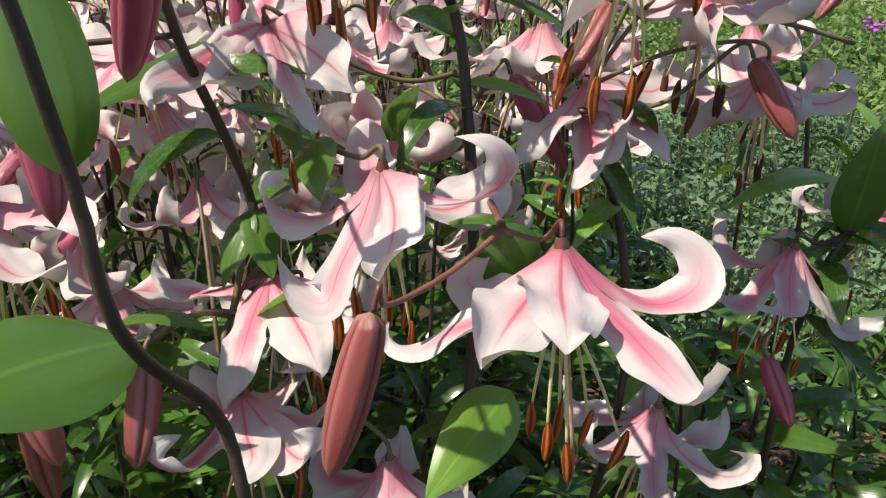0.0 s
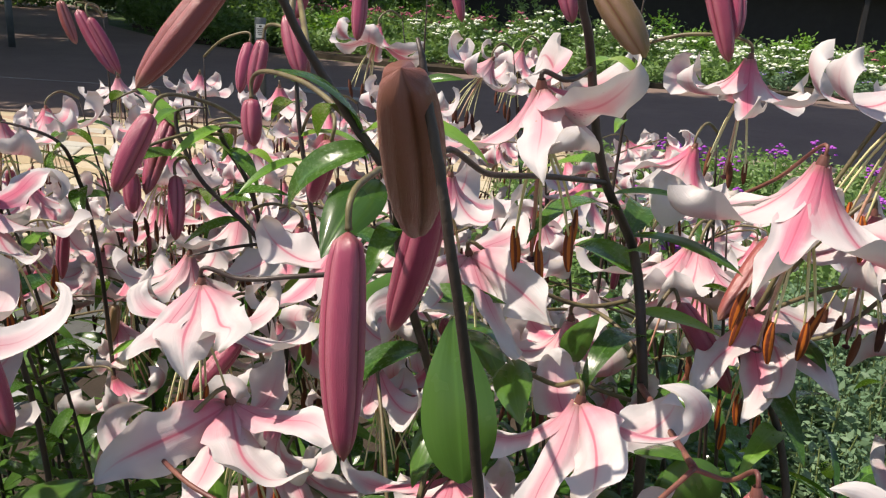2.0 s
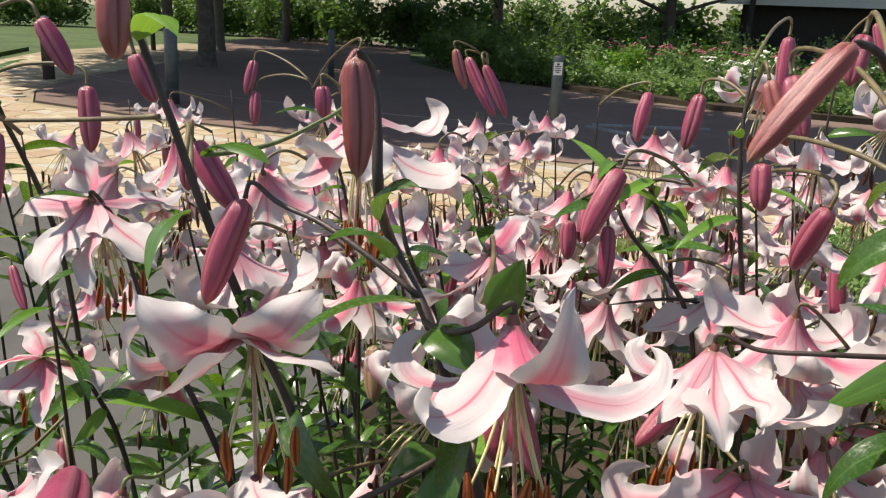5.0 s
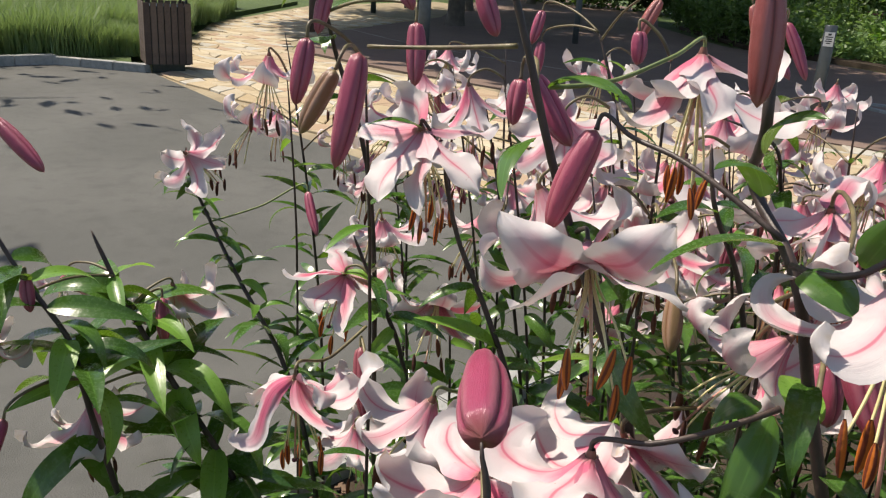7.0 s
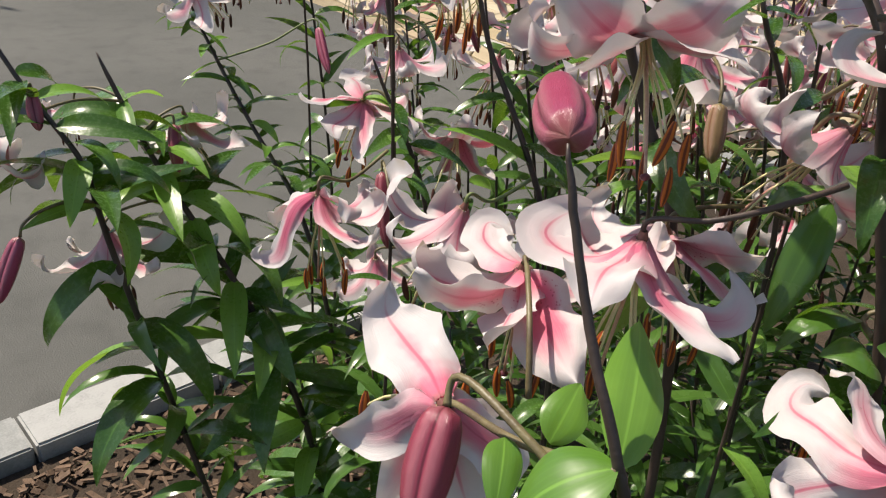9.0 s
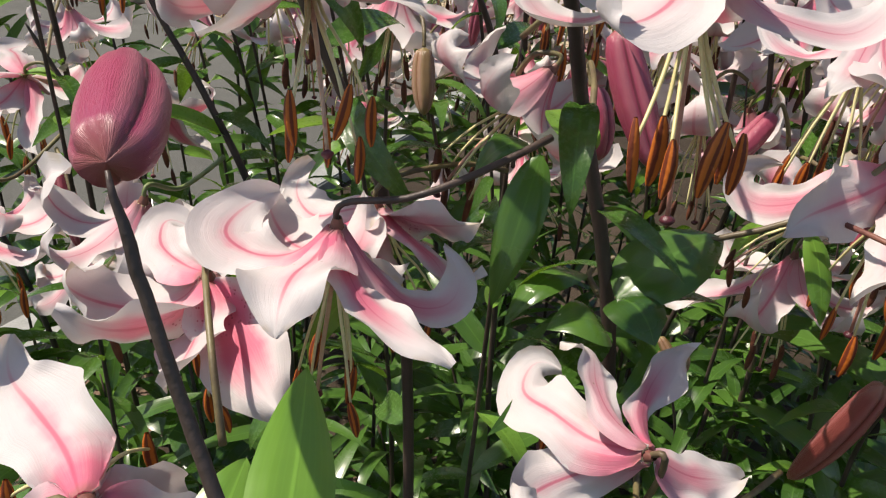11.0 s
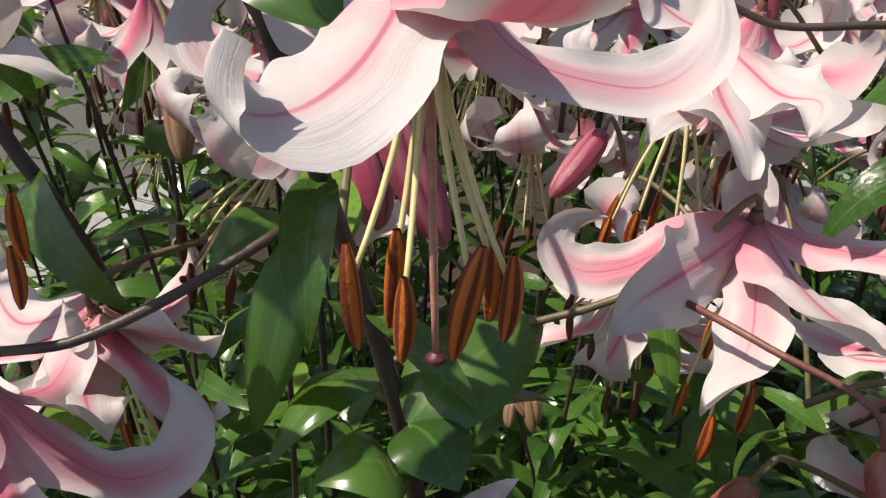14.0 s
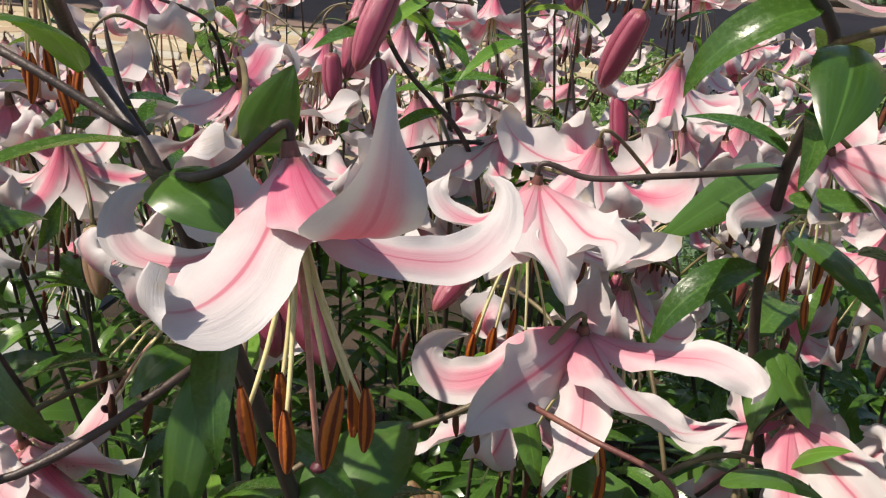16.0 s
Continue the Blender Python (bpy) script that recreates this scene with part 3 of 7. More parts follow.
def big_leaf(plant, base, tip, half=0.016, sag=0.02, face=(0, 0, 1), light=False, fold=0.40, wave=0.5):
    """A leaf from base to tip, bulging by sag towards face; half is its half width."""
    base, tip, face = (np.asarray(q, float) for q in (base, tip, face))
    rows_n, cols = 17, 7
    s = np.linspace(0, 1, rows_n)
    x = tip - base
    face = unit(face - unit(x) * np.dot(face, unit(x)))
    side = cross(face, unit(x))
    w = half * (0.10 * (1 - s) + np.sin(np.pi * s ** 0.75) ** 0.85)
    c = np.linspace(-1, 1, cols)
    mid = base + s[:, None] * x + (sag * 4 * s * (1 - s))[:, None] * face
    off = fold * (0.6 * np.abs(c) - 0.9 * np.abs(c) ** 2.4)[None, :] * w[:, None] + wave * 0.002 * np.sin(8 * s[:, None] + np.sign(c)[None, :]) * np.abs(c)[None, :] ** 2
    pts = mid[:, None, :] + (c[None, :] * w[:, None])[..., None] * side + off[..., None] * face
    ob = part("leaf", Sheet().grid(pts - base, (c + 1) / 2, s, 0), LEAF_LIGHT if light else LEAF, plant)
    ob.location = Vector(base.tolist())
    return ob


ROOTS = []


def lily(root, label="tall lily plant with dark stem and nodding pink-white flowers", group="lilies in the bed"):
    """The Empty of one plant at its root on the ground."""
    ob = new("lily_plant")
    ob.empty_display_size = 0.1
    ROOTS.append((ob, Vector(root)))
    tagged(ob, label, "lily", group)
    return ob


def stem(plant, points, thick=0.0042, material=None, leaves=0, seed=1, leaf_length=(0.07, 0.12), low=0.0, high=0.85, under=30, under_top=0.82):
    """The stem from its root to its top, with leaves set round it."""
    rng = np.random.default_rng(seed)
    path = spline(points, 8 * len(points))
    path[1:-1] += rng.normal(0, 0.00015, (len(path) - 2, 3))
    rad = np.linspace(thick * 1.25, thick * 0.62, len(path))
    rad[-3:] *= (0.85, 0.65, 0.4)
    sh = Sheet().tube(path, rad, 10, 0)
    part("stem", sh, material or STEM, plant)
    turn = rng.uniform(0, 6.28)
    low_leaves = Sheet()
    for k in range(under):
        i = int(np.argmin(np.abs(path[:, 2] - (0.05 + (under_top - 0.05) * (k + rng.random()) / under))))
        turn += 2.4 + rng.normal(0, 0.3)
        d = np.array((math.cos(turn), math.sin(turn), rng.uniform(-0.1, 0.8)))
        size = rng.uniform(0.10, 0.17)
        leaf_sheet(size, size * rng.uniform(0.055, 0.115), rng.uniform(0.5, 2.0), rng.uniform(0.15, 0.4), 0, 8, 3, 0, low_leaves, (path[i], leaf_rows(d, rng.normal(0, 0.4))))
    if under:
        tagged(part("lower_foliage", low_leaves, LEAF, plant), kind="stuff")
    for k in range(leaves):
        f = low + (high - low) * (k + rng.uniform(0, 0.8)) / max(leaves, 1)
        i = min(int(f * (len(path) - 1)), len(path) - 2)
        turn += 2.4 + rng.normal(0, 0.25)
        d = np.array((math.cos(turn), math.sin(turn), rng.uniform(-0.55, 0.35)))
        leaf(plant, path[i], d, rng.uniform(*leaf_length) * (1.12 - 0.4 * f), rng.normal(0, 0.35), rng.integers(0, 14), rng.random() < 0.24)
    return path


def stalk(plant, points, thick=0.0020, material=None):
    """A side shoot that carries a flower or a bud."""
    path = spline(points, 6 * len(points))
    rad = np.linspace(thick * 1.1, thick * 0.8, len(path))
    rad[-3:] *= (1.05, 1.2, 1.3)
    return part("stalk", Sheet().tube(path, rad, 8, 0), material or STEM_MID, plant)


# ---- the setting ----
BUD_DARK = bud_material("dark magenta bud", (0.21, 0.030, 0.055), (0.05, 0.008, 0.015), (0.14, 0.03, 0.03))


def ground_material(name, a, b, c, scale, fine, bump, rough=0.9):
    n = Nodes(name)
    w = n.coords("Object")
    big, mid, small = n.noise(scale, w, 4), n.noise(scale * 11, w, 4), n.noise(fine, w, 3)
    color = n.mix(n.step(big, 0.32, 0.68), a, b)
    color = n.mix(n.math("MULTIPLY", n.step(mid, 0.45, 0.75), 0.5), color, c)
    color = n.mix(n.math("MULTIPLY", n.step(small, 0.55, 0.75), 0.45), color, tuple(min(1, q * 1.6) for q in b))
    n.bump(n.math("ADD", small, mid), bump, 0.006)
    return n.finish(color, rough, 0.25)


EARTH = ground_material("earth", (0.030, 0.022, 0.015), (0.055, 0.040, 0.027), (0.02, 0.015, 0.010), 1.5, 140, 0.8)
GRASS = ground_material("lawn", (0.045, 0.075, 0.022), (0.08, 0.12, 0.035), (0.03, 0.05, 0.018), 0.6, 90, 0.9)
ASPHALT = ground_material("asphalt", (0.080, 0.082, 0.075), (0.105, 0.106, 0.097), (0.062, 0.063, 0.058), 0.6, 190, 0.7)
BROWN_ASPHALT = ground_material("reddish brown path surface", (0.150, 0.105, 0.085), (0.190, 0.135, 0.108), (0.125, 0.088, 0.072), 0.3, 150, 0.4)
JOINT = ground_material("joint sand", (0.24, 0.20, 0.13), (0.31, 0.26, 0.17), (0.19, 0.15, 0.10), 2, 200, 0.4)
KERB = plain_material("granite kerb", (0.19, 0.20, 0.19), (0.32, 0.325, 0.31), 18, 0.75, 0.3)
WOOD = plain_material("weathered wood", (0.060, 0.042, 0.034), (0.135, 0.098, 0.075), 7, 0.8, 0.4)
METAL = plain_material("dark green metal", (0.018, 0.028, 0.022), (0.04, 0.05, 0.042), 20, 0.45, 0.1)
GREY_METAL = plain_material("grey metal", (0.075, 0.085, 0.085), (0.12, 0.13, 0.128), 14, 0.5, 0.1, metal=0.3)
PAPER = plain_material("sign paper", (0.62, 0.62, 0.60), (0.74, 0.74, 0.72), 12, 0.6, 0.05)
INK = plain_material("ink", (0.05, 0.05, 0.05), (0.10, 0.10, 0.10), 30, 0.7, 0.05)
BARK = plain_material("bark", (0.075, 0.062, 0.050), (0.16, 0.14, 0.115), 6, 0.9, 0.9, 0.01)
WALL_DARK = plain_material("dark cladding", (0.018, 0.016, 0.015), (0.032, 0.030, 0.028), 3, 0.6, 0.2)
FASCIA = plain_material("white fascia", (0.62, 0.63, 0.62), (0.72, 0.73, 0.72), 3, 0.5, 0.1)
CHIP = plain_material("bark chip", (0.060, 0.036, 0.022), (0.17, 0.11, 0.07), 40, 0.85, 0.5)
WIRE = plain_material("grey wire", (0.25, 0.26, 0.26), (0.38, 0.38, 0.38), 30, 0.5, 0.1)


def flat(name, outline, z, material, label, category, depth=0.25):
    """A slab with the given outline, its top at z."""
    bm = bmesh.new()
    top = [bm.verts.new((x, y, z)) for x, y in outline]
    low = [bm.verts.new((x, y, z - depth)) for x, y in outline]
    bm.faces.new(top)
    for i in range(len(top)):
        j = (i + 1) % len(top)
        bm.faces.new((top[j], top[i], low[i], low[j]))
    bmesh.ops.recalc_face_normals(bm, faces=bm.faces)
    me = bpy.data.meshes.new(name)
    bm.to_mesh(me)
    bm.free()
    me.materials.append(material)
    return tagged(new(name, me), label, category, kind="structure")


flat("ground", [(-220, -160), (220, -160), (220, 260), (-220, 260)], -0.05, GRASS, "mown lawn and earth that reach the far trees", "ground", 0.5)
flat("road", [(-11.45, -40), (-2.184, -40), (-2.184, 3.62), (-6.42, 3.76), (-10.3, 4.20), (-11.45, 3.40)], 0.0, ASPHALT, "grey asphalt path with faint tree shadows", "path")
flat("paving_bed", [(-6.42, 3.764), (-2.184, 3.624), (-1.30, 5.0), (0.2, 7.3), (6, 8.3), (6, 9.6), (1.0, 9.3), (-2.2, 8.9), (-6.0, 8.1), (-9.6, 7.5), (-12.0, 7.45), (-13.4, 8.4), (-15.2, 10.6), (-19, 17.0), (-25, 23.5), (-27, 24), (-23.5, 15.5), (-17.2, 8.6), (-13.6, 6.2), (-12.2, 5.0), (-10.6, 4.24)], -0.016, JOINT, "sandy bed under the crazy paving", "paving")
flat("brown_path", [(6, 9.606), (6, 16.9), (-4.07, 16.57), (-7.35, 18.03), (-11, 19.3), (-16, 24), (-22, 33), (-30, 40), (-34, 36), (-25.1, 23.6), (-19.1, 17.1), (-15.3, 10.7), (-13.5, 8.5), (-12.1, 7.555), (-9.6, 7.606), (-6.0, 8.106), (-2.2, 8.906), (1.0, 9.306)], 0.0, BROWN_ASPHALT, "reddish brown path partly in tree shade", "path")
flat("lily_bed", [(-2.026, -3), (5.9, -3), (5.9, 8.15), (0.25, 7.17), (-1.2, 4.94), (-2.026, 3.62)], -0.015, EARTH, "dark planting bed covered with bark chips", "flower bed")

# kerb of granite blocks along the bed and round the lawn
def kerb(x0, y0, x1, y1, height, width=0.14, label="pale granite kerb beside the asphalt"):
    length = math.hypot(x1 - x0, y1 - y0)
    thing = tagged(new("kerb"), label, "kerb", kind="structure")
    thing.matrix_basis = Matrix.Translation((x0, y0, 0)) @ Matrix.Rotation(math.atan2(y1 - y0, x1 - x0), 4, "Z")
    count = max(1, round(length / 0.5))
    step = length / count
    for i in range(count):
        bm = bmesh.new()
        bmesh.ops.create_cube(bm, size=1)
        bmesh.ops.scale(bm, vec=(step - 0.007, width, height + 0.2), verts=bm.verts)
        bmesh.ops.bevel(bm, geom=bm.edges[:], offset=0.006, segments=2, affect="EDGES")
        me = bpy.data.meshes.new("kerbstone")
        bm.to_mesh(me)
        bm.free()
        me.materials.append(KERB)
        b = new("kerbstone", me)
        b.parent = thing
        b.location = ((i + 0.5) * step, width / 2, (height - 0.2) / 2 + random.uniform(-0.002, 0.002))
    return thing


kerb(-2.03, -4.25, -2.03, 3.60, 0.035, 0.15)
kerb(-11.45, 3.40, -11.45, -6, 0.12, 0.14, "grey kerb round the lawn")
kerb(-10.42, 4.23, -11.44, 3.42, 0.10, 0.14, "grey kerb round the lawn")
kerb(-1.25, 4.98, -2.05, 3.66, 0.015, 0.08, "low pale stone edging between bed and paving")
kerb(0.22, 7.22, -1.25, 4.98, 0.015, 0.08, "low pale stone edging between bed and paving")
kerb(5.9, 8.22, 0.22, 7.22, 0.015, 0.08, "low pale stone edging between bed and paving")
kerb(-4.75, 12.05, -3.2, 13.1, 0.03, 0.12, "pale stone edging in the shaded path")
kerb(-2.9, 11.0, -4.75, 11.9, 0.03, 0.12, "pale stone edging in the shaded path")
flat("lawn_island", [(-11.6, 3.30), (-11.6, -30), (-40, -30), (-40, 8), (-24, 15.2), (-17.4, 8.4), (-13.8, 6.0), (-12.4, 4.8), (-10.9, 4.18)], 0.06, GRASS, "long grass bed beside the path", "grass")
flat("far_border", [(6, 17.4), (-4.0, 17.1), (-7.2, 18.5), (-10.8, 19.9), (-15.5, 24.5), (-12, 34), (30, 34), (30, 17.4)], 0.06, EARTH, "planted border behind the path", "flower bed")

# litter bin with wooden slats
bin_thing = tagged(new("litter_bin"), "dark wooden slatted litter bin with a metal lid", "litter bin")
bin_thing.location = (-10.56, 4.50, 0.0)
bin_thing.rotation_euler.z = radians(-17)
part("base", Sheet().box((-0.20, -0.20, -0.01), (0.20, 0.20, 0.09)), METAL, bin_thing, smooth=False)
part("inner_box", Sheet().box((-0.255, -0.255, 0.085), (0.255, 0.255, 0.80)), METAL, bin_thing, smooth=False)
for side in range(4):
    for k in range(7):
        s = Sheet().box((-0.034, -0.012, 0.10), (0.034, 0.012, 0.84 + 0.004 * (k % 2)))
        o = part("slat", s, WOOD, bin_thing, smooth=False)
        o.matrix_basis = Matrix.Rotation(side * math.pi / 2, 4, "Z") @ Matrix.Translation((-0.243 + k * 0.081, -0.272, 0))
for x, y in ((-0.24, -0.24), (0.24, -0.24), (-0.24, 0.24), (0.24, 0.24)):
    part("post", Sheet().tube([(x, y, 0.75), (x, y, 1.02)], 0.014, 8), METAL, bin_thing)
part("lid", Sheet().box((-0.285, -0.285, 1.005), (0.285, 0.285, 1.03)), METAL, bin_thing, smooth=False)


def bollard(x, y, height, radius, material, label, sign=False, turn=0.0, cap=False):
    b = tagged(new("bollard"), label, "post", "posts by the path")
    b.location, b.rotation_euler.z = (x, y, -0.02), turn
    part("pole", Sheet().tube([(0, 0, 0), (0, 0, height * 0.6), (0, 0, height - 0.01), (0, 0, height)], (radius, radius, radius, radius * 0.9), 14), material, b)
    # white dome: the bright glint on the post's lamp, put in as colour
    if cap:
        part("cap", Sheet().lathe(np.linspace((0, 0, height), (0, 0, height + 0.045), 5), np.array((0.8, 0.72, 0.6, 0.35, 0.02)) * radius, 12), FASCIA, b, "domed post top, white for the glint of its lamp")
    if sign:
        plate = part("sign_plate", Sheet().box((-0.050, -radius - 0.008, height - 0.22), (0.050, -radius - 0.002, height - 0.07)), PAPER, b, "white paper notice", False)
        for k, w in enumerate((0.016, 0.038, 0.030, 0.036, 0.022)):
            part("text_bar", Sheet().box((-w, -radius - 0.0095, height - 0.105 - 0.022 * k), (w, -radius - 0.008, height - (0.094 if k else 0.084) - 0.022 * k)), INK, plate, smooth=False)
    return b


bollard(-4.15, 9.06, 1.17, 0.065, GREY_METAL, "grey metal post with a small white notice", True, radians(24))
bollard(-10.6, 8.92, 1.17, 0.10, GREY_METAL, "grey metal post with a glint-white top beside the brown path", cap=True)
bollard(-15.04, 9.79, 1.17, 0.11, WOOD, "dark wooden post with a glint-white top at the paving edge", cap=True)
bollard(0.41, 17.85, 1.1, 0.09, GREY_METAL, "grey post in front of the border")
bollard(-20.5, 15.6, 1.1, 0.08, METAL, "thin dark post far down the path")
bollard(-12.2, 14.9, 1.15, 0.07, GREY_METAL, "grey post in the tree shade")
bollard(-23.0, 19.0, 1.1, 0.08, METAL, "thin dark post far down the path")
wire = tagged(new("wire_fence"), "thin low wires between the path posts", "wire")
for z in (0.3,):
    part("wire", Sheet().tube(spline([(-15, 9.7, z), (-10.1, 8.45, z - 0.01), (-7, 8.7, z - 0.03), (-4.15, 9.06, z)], 24), 0.002, 5), WIRE, wire)


# ---- trees: trunks in view but for the young ones; unseen crowns set for shade ----
def scatter_leaves(sheet, rng, places, size, mat=0, droop=0.0):
    """Adds one pointed leaf of two quads at each place."""
    n = len(places)
    d = rng.normal(0, 1, (n, 3))
    d[:, 2] = d[:, 2] * 0.6 + 0.15 - droop
    d /= np.linalg.norm(d, axis=1)[:, None]
    side = np.cross(d, rng.normal(0, 1, (n, 3)))
    side /= np.linalg.norm(side, axis=1)[:, None]
    L = (size * rng.uniform(0.6, 1.3, n))[:, None]
    w = L * 0.22
    a, b, c, e = places, places + d * L * 0.45 + side * w, places + d * L, places + d * L * 0.45 - side * w
    v = np.stack((a, b, c, e), 1).reshape(-1, 3)
    sheet.v.append(v)
    sheet.f.append(np.arange(4 * n).reshape(n, 4) + sheet.n)
    sheet.uv.append(np.tile(np.array([[0.5, 0], [1, 0.5], [0.5, 1], [0, 0.5]]), (n, 1, 1)))
    sheet.m.append(np.full(n, mat))
    sheet.n += 4 * n


TREE_LEAF = leaf_material("tree leaf", (0.035, 0.075, 0.020), (0.07, 0.13, 0.035), (0.20, 0.36, 0.06), 0.45)


def tree(x, y, height, crown_low, crown_radius, seed, fork=2, thick=0.2, leaves=5000, label="forked grey tree trunk with a broad leafy crown", spread=(), lean=(0.0, 0.0)):
    rng = np.random.default_rng(seed)
    thing = tagged(new("tree"), label, "tree")
    thing.location = (x, y, -0.06)
    sh = Sheet()
    tips = []
    for k in range(fork):
        a = rng.uniform(0, 6.28) + k * 2 * math.pi / fork
        tilt = 0.20 if fork > 1 else 0.05
        top = np.array((math.cos(a) * tilt * height + lean[0], math.sin(a) * tilt * height + lean[1], height * 0.8))
        path = spline([(0, 0, 0), (math.cos(a) * 0.05, math.sin(a) * 0.05, 0.35), top * 0.5, top], 14)
        sh.tube(path, np.linspace(thick, thick * 0.3, 14), 12)
        for j in range(9):
            i = rng.integers(6, 13)
            d = unit((rng.normal(), rng.normal(), 0.5))
            end = path[i] + d * crown_radius * rng.uniform(0.5, 0.9)
            sh.tube(spline([path[i], path[i] * 0.5 + end * 0.5 + (0, 0, 0.25), end], 8), np.linspace(thick * 0.3, 0.012, 8), 6)
            tips.append(end)
    part("trunk", sh, BARK, thing)
    crown = Sheet()
    clumps = np.array(tips)
    clumps = np.concatenate((clumps, clumps[rng.integers(0, len(clumps), 2 * len(clumps))] + rng.normal(0, 0.7, (2 * len(clumps), 3))))
    clumps[:, 2] = np.maximum(clumps[:, 2], crown_low + rng.uniform(0, 1, len(clumps)))
    pts = clumps[rng.integers(0, len(clumps), leaves)] + rng.normal(0, 0.07 * height, (leaves, 3))
    pts[:, 2] = np.maximum(pts[:, 2], crown_low - 0.6 * rng.random(leaves))
    # extra leaf masses above the view, added only for the shadow they cast
    for middle, radii, count in spread:
        q = rng.normal(0, 1, (count, 3))
        q = q / np.linalg.norm(q, axis=1)[:, None] * rng.uniform(0.2, 1.0, (count, 1)) ** 0.5 * (1 + rng.normal(0, 0.05, (count, 1)))
        pts = np.concatenate((pts, q * np.array(radii) + np.array(middle) - np.array((x, y, -0.06))))
    scatter_leaves(crown, rng, pts, 0.045 * height)
    tagged(part("crown", crown, TREE_LEAF, thing), kind="stuff")
    return thing


# both spread masses are invented, sized to put the brown path in shadow
tree(-16.5, 15.2, 13.0, 3.2, 3.2, 41, 1, 0.30, 5000, "thick leaning grey tree trunk, unseen crown shaped to shade the path", spread=(((-14.6, 10.2, 9.5), (8.5, 3.9, 4.6), 20000), ((-8.6, 9.0, 16.0), (6.5, 3.4, 3.0), 12000)), lean=(1.2, -2.0))
tree(-20.5, 17.6, 14.0, 3.0, 5.0, 42, 1, 0.22, 12000, "straight grey tree trunk with a dense crown")
# two trees outside the view, added to throw sparse blotches on the asphalt
tree(-12.6, 0.2, 7.5, 4.6, 2.6, 44, 1, 0.12, 90, "unseen young tree added to cast leaf shadows on the asphalt")
tree(-8.2, -2.0, 7.0, 4.4, 2.4, 45, 1, 0.12, 45, "unseen young tree added to cast leaf shadows on the asphalt")
for k, (x, y) in enumerate(((-22.0, 21.0), (-8.0, 27.0), (-15.0, 28.5), (-27.0, 30.0))):
    tree(x, y, 13.0, 4.5, 5.5, 48 + k, 1, 0.26, 12000, "straight grey tree trunk with a dense crown")


# ---- borders, shrubs and long grass ----
SHRUBS = {}


def shrub(name, x, y, rx, ry, height, material, seed, leaves=2500, size=0.09, label="bushy green perennial", category="shrub", blossoms=None, variants=2):
    """A bush of a kind; after some variants the meshes are shared."""
    key = (name, round(rx, 1), round(height, 1), seed % variants)
    if key in SHRUBS:
        return copy_thing(SHRUBS[key], Matrix.Translation((x, y, 0.0)) @ Matrix.Rotation(seed * 1.7, 4, "Z"))
    SHRUBS[key] = new_shrub(name, x, y, rx, ry, height, material, seed, leaves, size, label, category, blossoms)
    return SHRUBS[key]


def new_shrub(name, x, y, rx, ry, height, material, seed, leaves=2500, size=0.09, label="bushy green perennial", category="shrub", blossoms=None):
    """An uneven bush of many small leaves on thin shoots, with blossoms on top where there are any."""
    rng = np.random.default_rng(seed)
    thing = tagged(new(name), label, category, "plants in the borders")
    thing.location = (x, y, 0.0)
    shoots = max(14, leaves // 60)
    sh, lv, bl = Sheet(), Sheet(), Sheet()
    a, q = rng.uniform(0, 6.28, shoots), np.sqrt(rng.uniform(0, 1, shoots))
    root = np.stack((np.cos(a) * q * rx * 0.8, np.sin(a) * q * ry * 0.8, np.full(shoots, 0.01)), 1)
    top = root * 1.18 + np.stack((rng.normal(0, 0.05, shoots), rng.normal(0, 0.05, shoots), height * rng.uniform(0.62, 1.08, shoots) * (1.05 - 0.35 * q ** 2)), 1)
    for r0, t0 in zip(root, top):
        sh.tube(np.array((r0, r0 * 0.45 + t0 * 0.55 + (0, 0, 0.03), t0)), (0.006, 0.004, 0.002), 4, 0, False)
    f = rng.uniform(0.05, 1.0, leaves) ** 0.75
    i = rng.integers(0, shoots, leaves)
    pts = root[i] * (1 - f)[:, None] + top[i] * f[:, None] + rng.normal(0, size * 0.55, (leaves, 3))
    pts[:, 2] = np.maximum(pts[:, 2], 0.03)
    scatter_leaves(lv, rng, pts, size)
    tagged(part("shoot", sh, STEM_GREEN, thing), kind="stuff")
    tagged(part("foliage", lv, material, thing), kind="stuff")
    if blossoms:
        bmat, bsize, share = blossoms
        for t0 in top:
            if rng.random() < share:
                for k in range(6):
                    c0 = t0 + (*rng.normal(0, bsize * 0.9, 2), rng.normal(0.02, bsize * 0.25))
                    bl.lathe(np.linspace(c0 - (0, 0, bsize * 0.35), c0 + (0, 0, bsize * 0.4), 4), np.array((0.2, 1, 0.85, 0.1)) * bsize * rng.uniform(0.5, 0.9), 6)
        if bl.v:
            tagged(part("blossom", bl, bmat, thing), kind="stuff")
    return thing


WHITE_BLOSSOM = plain_material("white blossom", (0.62, 0.64, 0.50), (0.80, 0.82, 0.72), 30, 0.7, 0.3)
RED_BLOSSOM = plain_material("dusky pink blossom", (0.28, 0.06, 0.10), (0.42, 0.12, 0.18), 30, 0.7, 0.3)
PURPLE_BLOSSOM = plain_material("purple blossom", (0.22, 0.03, 0.30), (0.42, 0.09, 0.50), 60, 0.7, 0.3)
LAVENDER_BLOSSOM = plain_material("lavender blossom", (0.16, 0.12, 0.34), (0.28, 0.22, 0.48), 60, 0.7, 0.3)

